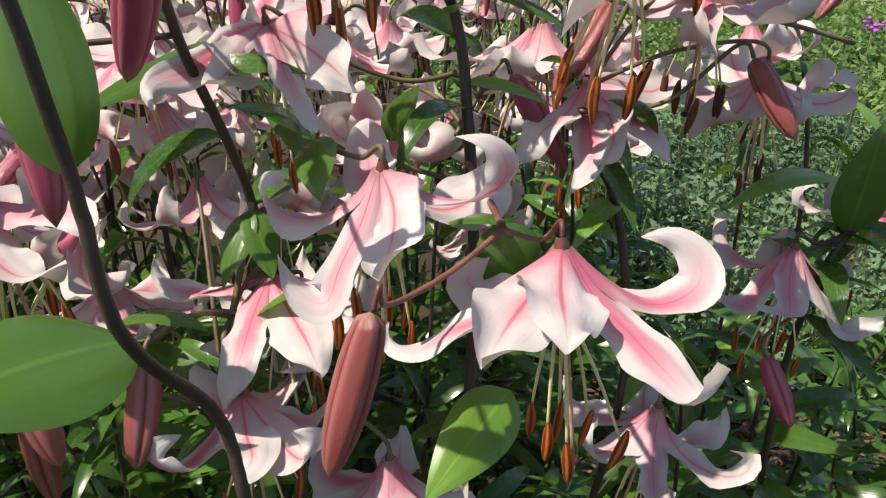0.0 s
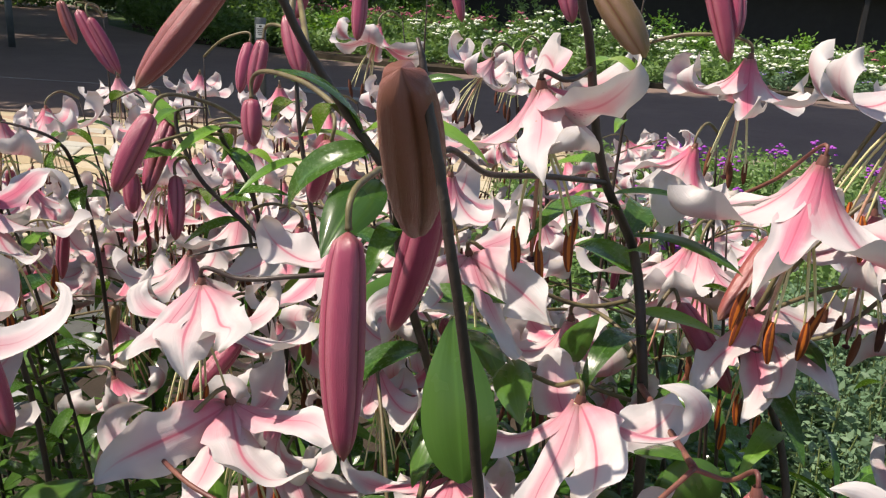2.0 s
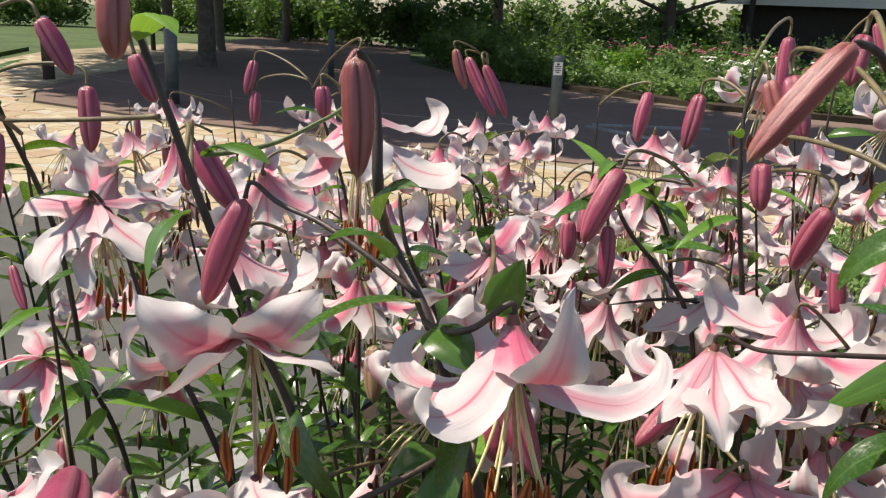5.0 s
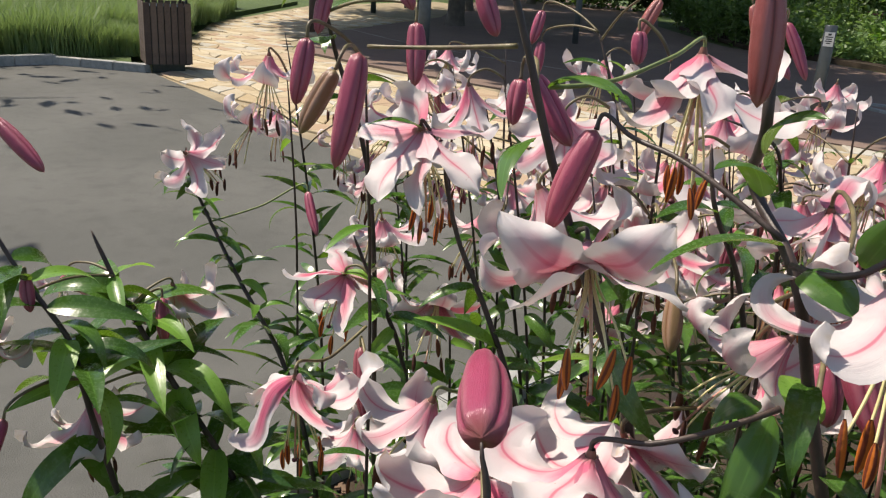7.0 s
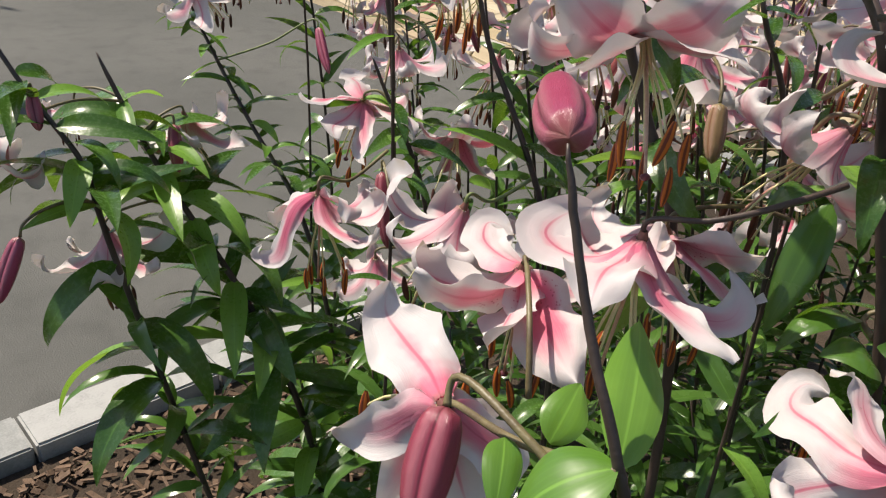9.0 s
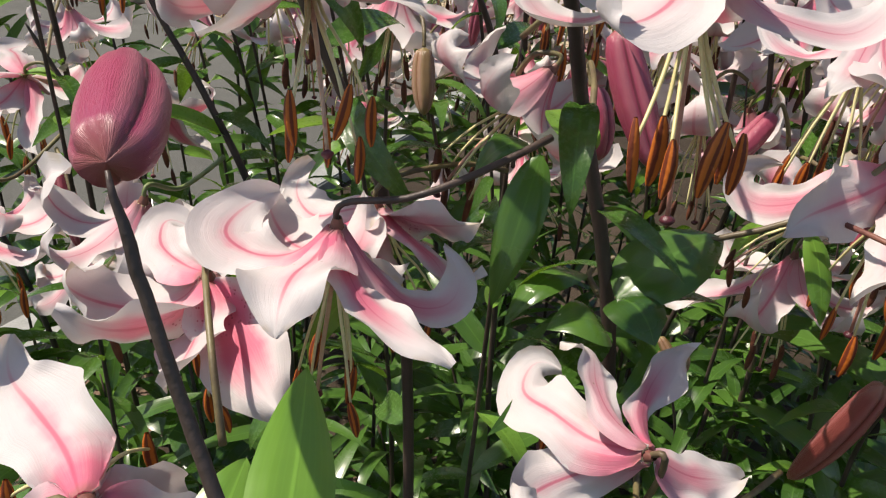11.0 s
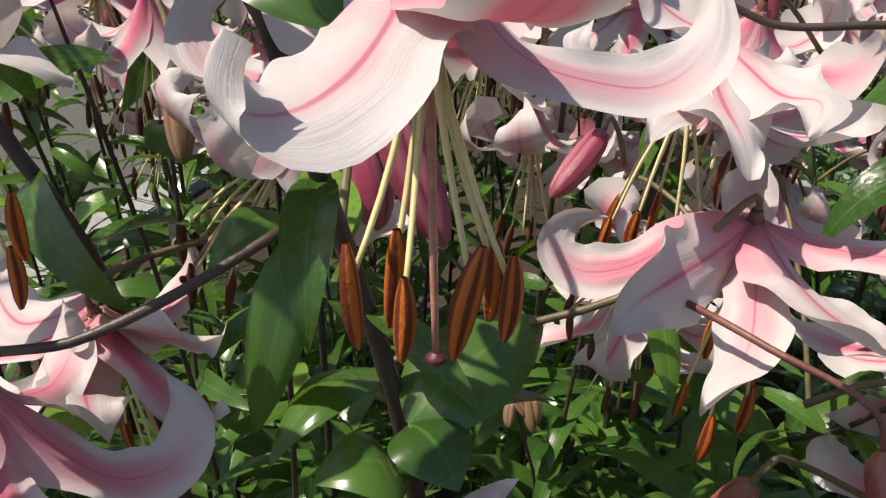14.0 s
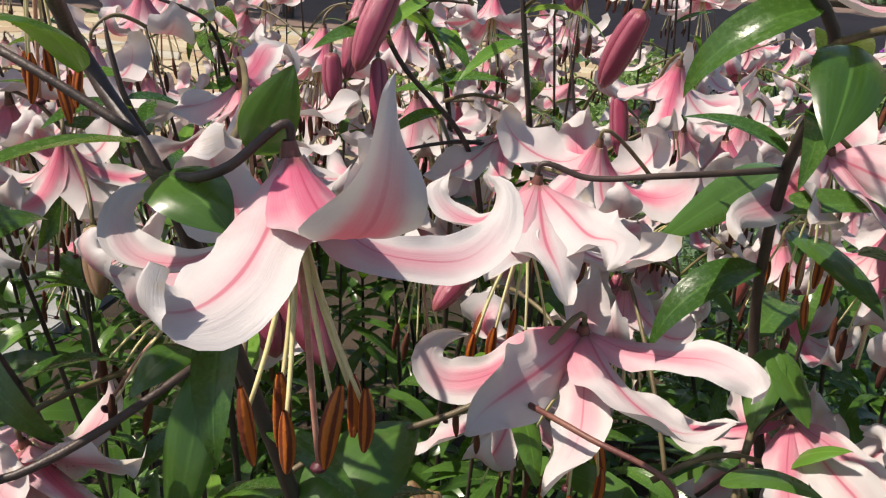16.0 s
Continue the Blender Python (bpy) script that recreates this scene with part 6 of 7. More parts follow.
stalk(plant, [(-1.089, 0.520, 0.859), (-1.101, 0.486, 0.881), (-1.113, 0.451, 0.882), (-1.114, 0.452, 0.870)])
flower(plant, (-1.114, 0.452, 0.870), (-0.060, 0.158, -0.986), 0.88, 0.3, 1203)
plant = lily((-1.380, 0.620, 0.000), "slender lily plant with pale flower beside the asphalt path")
stem(plant, [(-1.380, 0.620, 0.000), (-1.526, 0.584, 0.769), (-1.675, 0.583, 0.876), (-1.790, 0.580, 0.974), (-1.861, 0.570, 1.065), (-1.795, 0.535, 1.135)], 0.0042, None, 46, 13, leaf_length=(0.07, 0.12), under=44)
flower(plant, (-1.787, 0.530, 1.125), (-0.264, 0.761, -0.592), 1.04, 0.3, 1301)
stalk(plant, [(-1.788, 0.583, 0.977), (-1.700, 0.647, 1.023), (-1.637, 0.713, 1.071), (-1.631, 0.711, 1.061)], 0.002, STEM_GREEN)
bud(plant, (-1.631, 0.711, 1.061), (-1.566, 0.691, 0.988), 0.9, None, 1302)
plant = lily((-1.300, 0.500, 0.000))
stem(plant, [(-1.300, 0.500, 0.000), (-1.216, 0.371, 0.618), (-1.277, 0.327, 0.776), (-1.346, 0.270, 0.925), (-1.396, 0.242, 1.016), (-1.438, 0.216, 1.118)], 0.005, None, 60, 14, high=0.9, leaf_length=(0.13, 0.2), under=44)
stalk(plant, [(-1.391, 0.245, 1.006), (-1.393, 0.279, 1.032), (-1.395, 0.312, 1.037), (-1.395, 0.314, 1.025)])
flower(plant, (-1.395, 0.314, 1.025), (-0.004, 0.185, -0.983), 0.99, 0.3, 1401)
stalk(plant, [(-1.388, 0.246, 1.002), (-1.367, 0.261, 1.033), (-1.350, 0.276, 1.044), (-1.346, 0.275, 1.033)])
bud(plant, (-1.346, 0.275, 1.033), (-1.319, 0.264, 0.972), 0.9, None, 1402)
stalk(plant, [(-1.342, 0.273, 0.917), (-1.328, 0.214, 0.936), (-1.314, 0.153, 0.928), (-1.314, 0.154, 0.916)])
flower(plant, (-1.314, 0.154, 0.916), (-0.031, 0.072, -0.997), 1.04, 0.3, 1403)
stalk(plant, [(-1.059, 0.421, 1.058), (-1.039, 0.353, 1.043), (-0.975, 0.259, 1.082), (-0.976, 0.260, 1.070)], 0.002, STEM_MID)
flower(plant, (-0.976, 0.260, 1.070), (-0.109, 0.139, -0.984), 0.99, 0.3, 1404, fine=True, spines=(
    (0.0137, 0, ((-0.011, -0.017, -0.015), (-0.013, -0.028, -0.036), (-0.015, -0.045, -0.072), (-0.034, -0.062, -0.067), (-0.029, -0.054, -0.058))),
    (0.0188, 0, ((-0.027, -0.006, -0.014), (-0.059, -0.009, -0.04), (-0.066, -0.013, -0.063))),
    (0.0145, 0, ((0.026, -0.008, -0.019), (0.062, -0.008, -0.023), (0.092, 0.006, -0.021), (0.091, 0.011, -0.006))),
    (0.0197, 0, ((0.028, 0.002, 0.002), (0.062, -0.003, 0.006), (0.068, -0.014, -0.003)))))
stalk(plant, [(-1.414, 0.231, 1.059), (-1.450, 0.212, 1.066), (-1.487, 0.196, 1.051), (-1.486, 0.193, 1.039)])
flower(plant, (-1.486, 0.193, 1.039), (0.100, -0.307, -0.946), 0.495, 0.3, 1405)
stalk(plant, [(-1.411, 0.232, 1.054), (-1.369, 0.144, 1.079), (-1.328, 0.061, 1.066), (-1.327, 0.055, 1.057)])
flower(plant, (-1.327, 0.055, 1.057), (0.141, -0.689, -0.711), 0.88, 0.3, 1406)
plant = lily((-1.150, 0.300, 0.000))
stem(plant, [(-1.150, 0.300, 0.000), (-1.217, 0.208, 0.529), (-1.272, 0.133, 0.962), (-1.275, 0.124, 1.027), (-1.334, 0.087, 1.119), (-1.382, 0.060, 1.205)], 0.004, None, 46, 15, leaf_length=(0.12, 0.18), under=44)
stalk(plant, [(-1.382, 0.060, 1.205), (-1.374, 0.074, 1.271), (-1.373, 0.086, 1.310), (-1.367, 0.089, 1.301)])
bud(plant, (-1.367, 0.089, 1.301), (-1.304, 0.121, 1.245), 0.95, None, 1501)
stalk(plant, [(-1.273, 0.131, 0.979), (-1.252, 0.079, 0.998), (-1.232, 0.032, 0.990), (-1.231, 0.028, 0.979)])
bud(plant, (-1.231, 0.028, 0.979), (-1.223, -0.010, 0.906), 1, None, 1502)
stalk(plant, [(-1.328, 0.091, 1.109), (-1.326, 0.092, 1.122), (-1.328, 0.094, 1.121), (-1.324, 0.093, 1.110)])
bud(plant, (-1.324, 0.093, 1.110), (-1.304, 0.089, 1.071), 0.8, None, 1503)
plant = lily((-0.400, 0.120, 0.000))
stem(plant, [(-0.400, 0.120, 0.000), (-0.413, 0.061, 0.669), (-0.423, 0.012, 1.217), (-0.429, 0.011, 1.233), (-0.459, 0.018, 1.283), (-0.481, 0.024, 1.334)], 0.0025, None, 0, 16, high=0.45, under=14, under_top=0.6)
bud(plant, (-0.481, 0.024, 1.336), (-0.535, 0.080, 1.334), 1.10, None, 1601)
stalk(plant, [(-0.482, 0.311, 1.248), (-0.530, 0.244, 1.223), (-0.567, 0.231, 1.210), (-0.568, 0.232, 1.198)], 0.002, STEM)
flower(plant, (-0.568, 0.232, 1.198), (-0.083, 0.060, -0.995), 1.05, 0.3, 1602, fine=True, spines=(
    (0.0255, 0, ((0.005, -0.023, -0.005), (0.009, -0.049, -0.004), (0.017, -0.069, -0.008), (0.023, -0.08, -0.017))),
    (0.0170, 35, ((0.02, -0.02, -0.01), (0.045, -0.035, -0.016), (0.067, -0.042, -0.016), (0.088, -0.044, -0.017), (0.099, -0.044, -0.022))),
    (0.0161, 0, ((0.019, 0.005, -0.026), (0.042, 0.015, -0.045), (0.056, 0.034, -0.046), (0.052, 0.051, -0.035), (0.036, 0.059, -0.027))),
    (0.0255, 0, ((-0.017, -0.011, -0.019), (-0.044, -0.018, -0.025), (-0.066, -0.016, -0.02), (-0.07, 0.008, -0.013), (-0.061, 0.026, -0.008)))))
stalk(plant, [(-0.567, 0.135, 1.115), (-0.588, 0.153, 1.152), (-0.642, 0.206, 1.159), (-0.644, 0.209, 1.148)], 0.002, STEM_MID)
flower(plant, (-0.644, 0.209, 1.148), (-0.202, 0.278, -0.939), 1.1, 0.55, 1603, fine=True, spines=(
    (0.0236, 0, ((0.001, -0.028, -0.009), (-0.007, -0.063, -0.003), (-0.025, -0.084, 0.014))),
    (0.0189, 0, ((-0.023, 0.007, -0.007), (-0.062, 0.022, -0.008), (-0.074, 0.041, -0.004), (-0.053, 0.048, -0.011))),
    (0.0217, 0, ((0.02, -0.031, -0.014), (0.033, -0.057, -0.014), (0.037, -0.073, -0.017))),
    (0.0265, 0, ((0.038, -0.021, -0.012), (0.072, -0.04, -0.019), (0.094, -0.048, -0.024)))))
stalk(plant, [(-0.427, 0.010, 1.230), (-0.477, 0.018, 1.204), (-0.550, 0.046, 1.166), (-0.556, 0.050, 1.158)], 0.002, STEM_MID)
flower(plant, (-0.556, 0.050, 1.158), (-0.705, 0.441, -0.556), 1.1, 0.3, 1605, fine=True, spines=(
    (0.0257, 0, ((-0.026, 0.014, -0.003), (-0.065, 0.027, -0.006), (-0.091, 0.033, 0.001), (-0.098, 0.042, 0.015))),
    (0.0168, 0, ((-0.018, -0, -0.015), (-0.042, -0.013, -0.039), (-0.064, -0.025, -0.044))),
    (0.0238, 0, ((-0.006, 0.013, -0.036), (-0.007, 0.027, -0.079), (0, 0.033, -0.105))),
    (0.0168, 0, ((0.002, 0.017, -0.022), (0.011, 0.038, -0.048), (0.02, 0.044, -0.076))),
    (0.0168, 0, ((-0.016, 0.003, -0.036), (-0.033, -0, -0.079), (-0.04, -0.01, -0.107))),
    (0.0238, 0, ((-0.018, 0.028, -0.039), (-0.029, 0.055, -0.067), (-0.019, 0.069, -0.086)))))
stalk(plant, [(-0.422, 0.015, 1.188), (-0.468, 0.011, 1.215), (-0.516, 0.013, 1.216), (-0.513, 0.008, 1.206)])
bud(plant, (-0.513, 0.008, 1.206), (-0.495, -0.023, 1.165), 1.05, BUD_DARK, 1606)
big_leaf(plant, (-0.428, 0.011, 1.231), (-0.476, 0.088, 1.238), 0.012, 0.006, (0.564, -0.478, 0.674), light=True)
big_leaf(plant, (-0.428, 0.011, 1.231), (-0.453, -0.016, 1.192), 0.016, 0.01, (0.005, -0.127, 0.992), light=True)
big_leaf(plant, (-0.430, 0.068, 1.166), (-0.382, 0.069, 1.180), 0.014, 0.008, (0.005, -0.127, 0.992))
big_leaf(plant, (-0.478, 0.038, 1.193), (-0.488, 0.069, 1.205), 0.01, 0.005, (0.467, -0.387, 0.795), light=True)
big_leaf(plant, (-0.484, 0.014, 1.205), (-0.464, -0.011, 1.191), 0.008, 0.006, (0.516, -0.433, 0.739), light=True)
plant = lily((-0.400, 0.900, 0.000))
stem(plant, [(-0.400, 0.900, 0.000), (-0.400, 0.876, 0.635), (-0.400, 0.857, 1.154), (-0.420, 0.845, 1.210), (-0.532, 0.781, 1.212)], 0.003, None, 14, 17)
flower(plant, (-0.540, 0.800, 1.207), (-0.173, -0.028, -0.985), 1.04, 0.3, 1701)
stalk(plant, [(-0.467, 0.818, 1.211), (-0.505, 0.882, 1.243), (-0.543, 0.944, 1.246), (-0.542, 0.946, 1.234)])
flower(plant, (-0.542, 0.946, 1.234), (0.070, 0.227, -0.971), 1.04, 0.3, 1702)
stalk(plant, [(-0.413, 0.849, 1.189), (-0.366, 0.795, 1.215), (-0.321, 0.739, 1.212), (-0.320, 0.740, 1.200)])
flower(plant, (-0.320, 0.740, 1.200), (0.131, 0.094, -0.987), 0.99, 0.2, 1703)
plant = lily((-0.336, 0.824, 0.000))
stem(plant, [(-0.336, 0.824, 0.000), (-0.359, 0.824, 0.644), (-0.378, 0.824, 1.171), (-0.399, 0.824, 1.296), (-0.417, 0.832, 1.414), (-0.420, 0.857, 1.503)], 0.0034, None, 16, 18)
stalk(plant, [(-0.409, 0.829, 1.364), (-0.354, 0.723, 1.407), (-0.296, 0.615, 1.407), (-0.299, 0.617, 1.396)])
bud(plant, (-0.299, 0.617, 1.396), (-0.321, 0.629, 1.335), 1, None, 1801)
stalk(plant, [(-0.418, 0.843, 1.451), (-0.397, 0.773, 1.492), (-0.380, 0.706, 1.502), (-0.376, 0.704, 1.491)])
bud(plant, (-0.376, 0.704, 1.491), (-0.350, 0.693, 1.433), 0.95, BUD_LIGHT, 1802)
stalk(plant, [(-0.419, 0.845, 1.461), (-0.449, 0.864, 1.477), (-0.479, 0.886, 1.472), (-0.480, 0.883, 1.460)])
bud(plant, (-0.480, 0.883, 1.460), (-0.486, 0.863, 1.394), 0.95, None, 1803)
stalk(plant, [(-0.420, 0.857, 1.503), (-0.421, 0.968, 1.542), (-0.422, 1.080, 1.542), (-0.422, 1.078, 1.530)])
bud(plant, (-0.422, 1.078, 1.530), (-0.419, 1.057, 1.455), 1, None, 1804)
plant = lily((-0.550, 0.950, 0.000))
stem(plant, [(-0.550, 0.950, 0.000), (-0.497, 0.879, 0.670), (-0.453, 0.821, 1.219), (-0.533, 0.798, 1.319), (-0.549, 0.801, 1.378), (-0.513, 0.801, 1.385)], 0.003, None, 14, 19)
stalk(plant, [(-0.546, 0.801, 1.369), (-0.554, 0.805, 1.381), (-0.562, 0.815, 1.378), (-0.562, 0.810, 1.368)])
bud(plant, (-0.562, 0.810, 1.368), (-0.563, 0.750, 1.290), 1.05, None, 1901)
stalk(plant, [(-0.533, 0.798, 1.319), (-0.536, 0.786, 1.329), (-0.540, 0.775, 1.323), (-0.539, 0.773, 1.311)])
bud(plant, (-0.539, 0.773, 1.311), (-0.531, 0.754, 1.239), 0.9, None, 1902)
plant = lily((-0.762, 1.063, 0.000))
stem(plant, [(-0.762, 1.063, 0.000), (-0.780, 1.001, 0.687), (-0.794, 0.951, 1.249), (-0.800, 0.930, 1.296), (-0.867, 0.892, 1.328)], 0.0032, None, 16, 20)
stalk(plant, [(-0.863, 0.894, 1.326), (-0.868, 0.900, 1.339), (-0.871, 0.904, 1.339), (-0.872, 0.905, 1.327)])
flower(plant, (-0.872, 0.905, 1.327), (-0.081, 0.068, -0.994), 1.04, 0.2, 2001)
plant = lily((-1.156, 0.582, 0.000))
stem(plant, [(-1.156, 0.582, 0.000), (-1.170, 0.536, 0.703), (-1.182, 0.498, 1.278), (-1.193, 0.462, 1.385), (-1.182, 0.429, 1.450), (-1.196, 0.370, 1.504)], 0.0036, None, 14, 21)
stalk(plant, [(-1.184, 0.420, 1.459), (-1.183, 0.430, 1.483), (-1.182, 0.444, 1.492), (-1.181, 0.441, 1.480)])
bud(plant, (-1.181, 0.441, 1.480), (-1.176, 0.420, 1.415), 0.95, None, 2101)
stalk(plant, [(-1.196, 0.370, 1.504), (-1.132, 0.325, 1.534), (-1.068, 0.283, 1.533), (-1.068, 0.280, 1.522)])
bud(plant, (-1.068, 0.280, 1.522), (-1.066, 0.265, 1.481), 0.9, BUD_LIGHT, 2102)
stalk(plant, [(-1.189, 0.401, 1.476), (-1.098, 0.398, 1.517), (-1.013, 0.393, 1.524), (-1.008, 0.394, 1.513)])
bud(plant, (-1.008, 0.394, 1.513), (-0.974, 0.402, 1.460), 1, None, 2105)
stalk(plant, [(-1.184, 0.434, 1.440), (-1.115, 0.452, 1.461), (-1.049, 0.472, 1.454), (-1.047, 0.470, 1.442)])
bud(plant, (-1.047, 0.470, 1.442), (-1.029, 0.457, 1.370), 1.1, None, 2106)
plant = lily((-1.120, 1.156, 0.000))
stem(plant, [(-1.120, 1.156, 0.000), (-1.145, 1.122, 0.662), (-1.165, 1.093, 1.204), (-1.190, 1.058, 1.342), (-1.222, 1.058, 1.410)], 0.0034, None, 18, 22)
stalk(plant, [(-1.222, 1.058, 1.410), (-1.298, 1.067, 1.444), (-1.375, 1.080, 1.447), (-1.375, 1.077, 1.436)])
bud(plant, (-1.375, 1.077, 1.436), (-1.374, 1.052, 1.372), 1, None, 2201)
stalk(plant, [(-1.222, 1.058, 1.410), (-1.292, 1.062, 1.415), (-1.362, 1.068, 1.391), (-1.361, 1.066, 1.379)])
bud(plant, (-1.361, 1.066, 1.379), (-1.351, 1.050, 1.316), 1, None, 2202)
stalk(plant, [(-1.215, 1.058, 1.396), (-1.128, 1.010, 1.462), (-1.040, 0.967, 1.489), (-1.041, 0.963, 1.478)])
bud(plant, (-1.041, 0.963, 1.478), (-1.051, 0.928, 1.410), 1, BUD_LIGHT, 2203)
plant = lily((-0.451, 0.988, 0.000))
stem(plant, [(-0.451, 0.988, 0.000), (-0.474, 0.922, 0.705), (-0.493, 0.868, 1.282), (-0.506, 0.819, 1.360), (-0.455, 0.795, 1.366)], 0.0034, None, 18, 23)
stalk(plant, [(-0.455, 0.795, 1.366), (-0.472, 0.721, 1.404), (-0.486, 0.650, 1.411), (-0.488, 0.646, 1.400)])
bud(plant, (-0.488, 0.646, 1.400), (-0.505, 0.605, 1.331), 1.1, None, 2302)
stalk(plant, [(-0.505, 0.824, 1.352), (-0.540, 0.784, 1.353), (-0.577, 0.746, 1.328), (-0.576, 0.744, 1.316)])
bud(plant, (-0.576, 0.744, 1.316), (-0.569, 0.733, 1.272), 0.9, None, 2303)
stalk(plant, [(-0.490, 0.877, 1.191), (-0.523, 0.966, 1.220), (-0.554, 1.055, 1.214), (-0.555, 1.056, 1.202)])
flower(plant, (-0.555, 1.056, 1.202), (-0.057, 0.148, -0.987), 1.04, 0.4, 2306)
stalk(plant, [(-0.492, 0.871, 1.252), (-0.451, 0.850, 1.268), (-0.409, 0.829, 1.262), (-0.410, 0.830, 1.250)])
flower(plant, (-0.410, 0.830, 1.250), (-0.150, 0.141, -0.979), 0.99, 0.1, 2308)
plant = lily((-0.343, 0.677, 0.000))
stem(plant, [(-0.343, 0.677, 0.000), (-0.380, 0.657, 0.450), (-0.410, 0.641, 0.818), (-0.425, 0.633, 0.874), (-0.444, 0.634, 0.925)], 0.0018, None, 3, 24, under=30, under_top=0.8)
bud(plant, (-0.450, 0.635, 0.930), (-0.425, 0.628, 0.905), 0.55, BUD_GREEN, 2401)
bud(plant, (-0.430, 0.638, 0.924), (-0.417, 0.624, 0.893), 0.55, BUD_GREEN, 2402)
bud(plant, (-0.442, 0.630, 0.918), (-0.439, 0.618, 0.896), 0.55, BUD_GREEN, 2403)
bud(plant, (-0.423, 0.639, 0.922), (-0.416, 0.629, 0.900), 0.55, BUD_GREEN, 2404)
plant = lily((-0.062, 0.926, 0.000))
stem(plant, [(-0.062, 0.926, 0.000), (-0.058, 0.917, 0.680), (-0.055, 0.909, 1.236), (-0.044, 0.882, 1.545)], 0.0026, None, 5, 61, low=0.5, high=0.9)
stalk(plant, [(-0.047, 0.887, 1.480), (0.012, 0.875, 1.498), (0.070, 0.863, 1.489), (0.070, 0.863, 1.477)])
flower(plant, (0.070, 0.863, 1.477), (-0.035, 0.020, -0.999), 1.04, 0.2, 6101)
stalk(plant, [(-0.055, 0.910, 1.148), (-0.093, 0.856, 1.178), (-0.131, 0.803, 1.180), (-0.130, 0.802, 1.168)])
flower(plant, (-0.130, 0.802, 1.168), (0.062, -0.156, -0.986), 0.88, 0.1, 6102)
stalk(plant, [(-0.044, 0.882, 1.545), (-0.017, 0.862, 1.576), (0.007, 0.844, 1.586), (0.010, 0.842, 1.575)])
bud(plant, (0.010, 0.842, 1.575), (0.044, 0.821, 1.474), 1.1, None, 6103)
stalk(plant, [(-0.044, 0.882, 1.545), (-0.000, 0.862, 1.564), (0.043, 0.844, 1.559), (0.044, 0.842, 1.547)])
bud(plant, (0.044, 0.842, 1.547), (0.048, 0.829, 1.498), 0.8, None, 6104)
stalk(plant, [(-0.044, 0.882, 1.545), (-0.088, 0.859, 1.572), (-0.133, 0.839, 1.574), (-0.131, 0.837, 1.563)])
bud(plant, (-0.131, 0.837, 1.563), (-0.114, 0.823, 1.502), 1, None, 6105)
plant = lily((-0.405, 0.715, 0.000))
stem(plant, [(-0.405, 0.715, 0.000), (-0.401, 0.705, 0.506), (-0.398, 0.697, 0.919), (-0.388, 0.670, 1.149)], 0.0026, None, 5, 62, low=0.5, high=0.9)
stalk(plant, [(-0.388, 0.670, 1.149), (-0.397, 0.662, 1.178), (-0.403, 0.660, 1.187), (-0.406, 0.653, 1.179)])
bud(plant, (-0.406, 0.653, 1.179), (-0.430, 0.599, 1.141), 1, None, 6201)
stalk(plant, [(-0.389, 0.672, 1.137), (-0.362, 0.635, 1.152), (-0.330, 0.601, 1.141), (-0.336, 0.598, 1.132)])
flower(plant, (-0.336, 0.598, 1.132), (-0.668, -0.349, -0.658), 0.88, 0.2, 6202)
plant = lily((-0.835, 0.704, 0.000))
stem(plant, [(-0.835, 0.704, 0.000), (-0.831, 0.695, 0.625), (-0.828, 0.687, 1.136), (-0.818, 0.660, 1.420)], 0.0026, None, 5, 63, low=0.5, high=0.9)
stalk(plant, [(-0.825, 0.677, 1.241), (-0.800, 0.646, 1.255), (-0.775, 0.614, 1.248), (-0.776, 0.615, 1.236)])
flower(plant, (-0.776, 0.615, 1.236), (-0.072, 0.166, -0.984), 0.99, 0.3, 6301)
stalk(plant, [(-0.826, 0.680, 1.211), (-0.755, 0.599, 1.235), (-0.688, 0.523, 1.220), (-0.685, 0.519, 1.209)])
bud(plant, (-0.685, 0.519, 1.209), (-0.667, 0.495, 1.158), 0.95, BUD_GREEN, 6302)
stalk(plant, [(-0.818, 0.660, 1.420), (-0.834, 0.648, 1.450), (-0.852, 0.638, 1.462), (-0.850, 0.636, 1.450)])
bud(plant, (-0.850, 0.636, 1.450), (-0.842, 0.629, 1.413), 0.9, None, 6303)
stalk(plant, [(-0.825, 0.678, 1.226), (-0.859, 0.685, 1.248), (-0.894, 0.692, 1.250), (-0.893, 0.691, 1.238)])
flower(plant, (-0.893, 0.691, 1.238), (0.089, -0.090, -0.992), 1.04, 0.4, 6304)
plant = lily((-1.219, 0.754, 0.000))
stem(plant, [(-1.219, 0.754, 0.000), (-1.212, 0.736, 0.778), (-1.202, 0.710, 0.972)], 0.0026, None, 5, 64, low=0.5, high=0.9)
stalk(plant, [(-1.202, 0.710, 0.972), (-1.194, 0.687, 1.002), (-1.190, 0.670, 1.010), (-1.185, 0.665, 1.002)])
flower(plant, (-1.185, 0.665, 1.002), (0.566, -0.585, -0.581), 1.04, 0.1, 6401)
plant = lily((-1.011, 0.400, 0.000))
stem(plant, [(-1.011, 0.400, 0.000), (-1.007, 0.390, 0.618), (-1.004, 0.382, 1.124), (-0.994, 0.356, 1.405)], 0.0026, None, 5, 65, low=0.5, high=0.9)
stalk(plant, [(-1.005, 0.384, 1.018), (-1.030, 0.397, 1.041), (-1.058, 0.412, 1.045), (-1.055, 0.410, 1.034)])
bud(plant, (-1.055, 0.410, 1.034), (-1.017, 0.393, 0.945), 1, BUD_DARK, 6501)
stalk(plant, [(-0.994, 0.356, 1.405), (-0.979, 0.310, 1.438), (-0.965, 0.266, 1.447), (-0.964, 0.264, 1.435)])
bud(plant, (-0.964, 0.264, 1.435), (-0.957, 0.246, 1.373), 0.9, None, 6502)
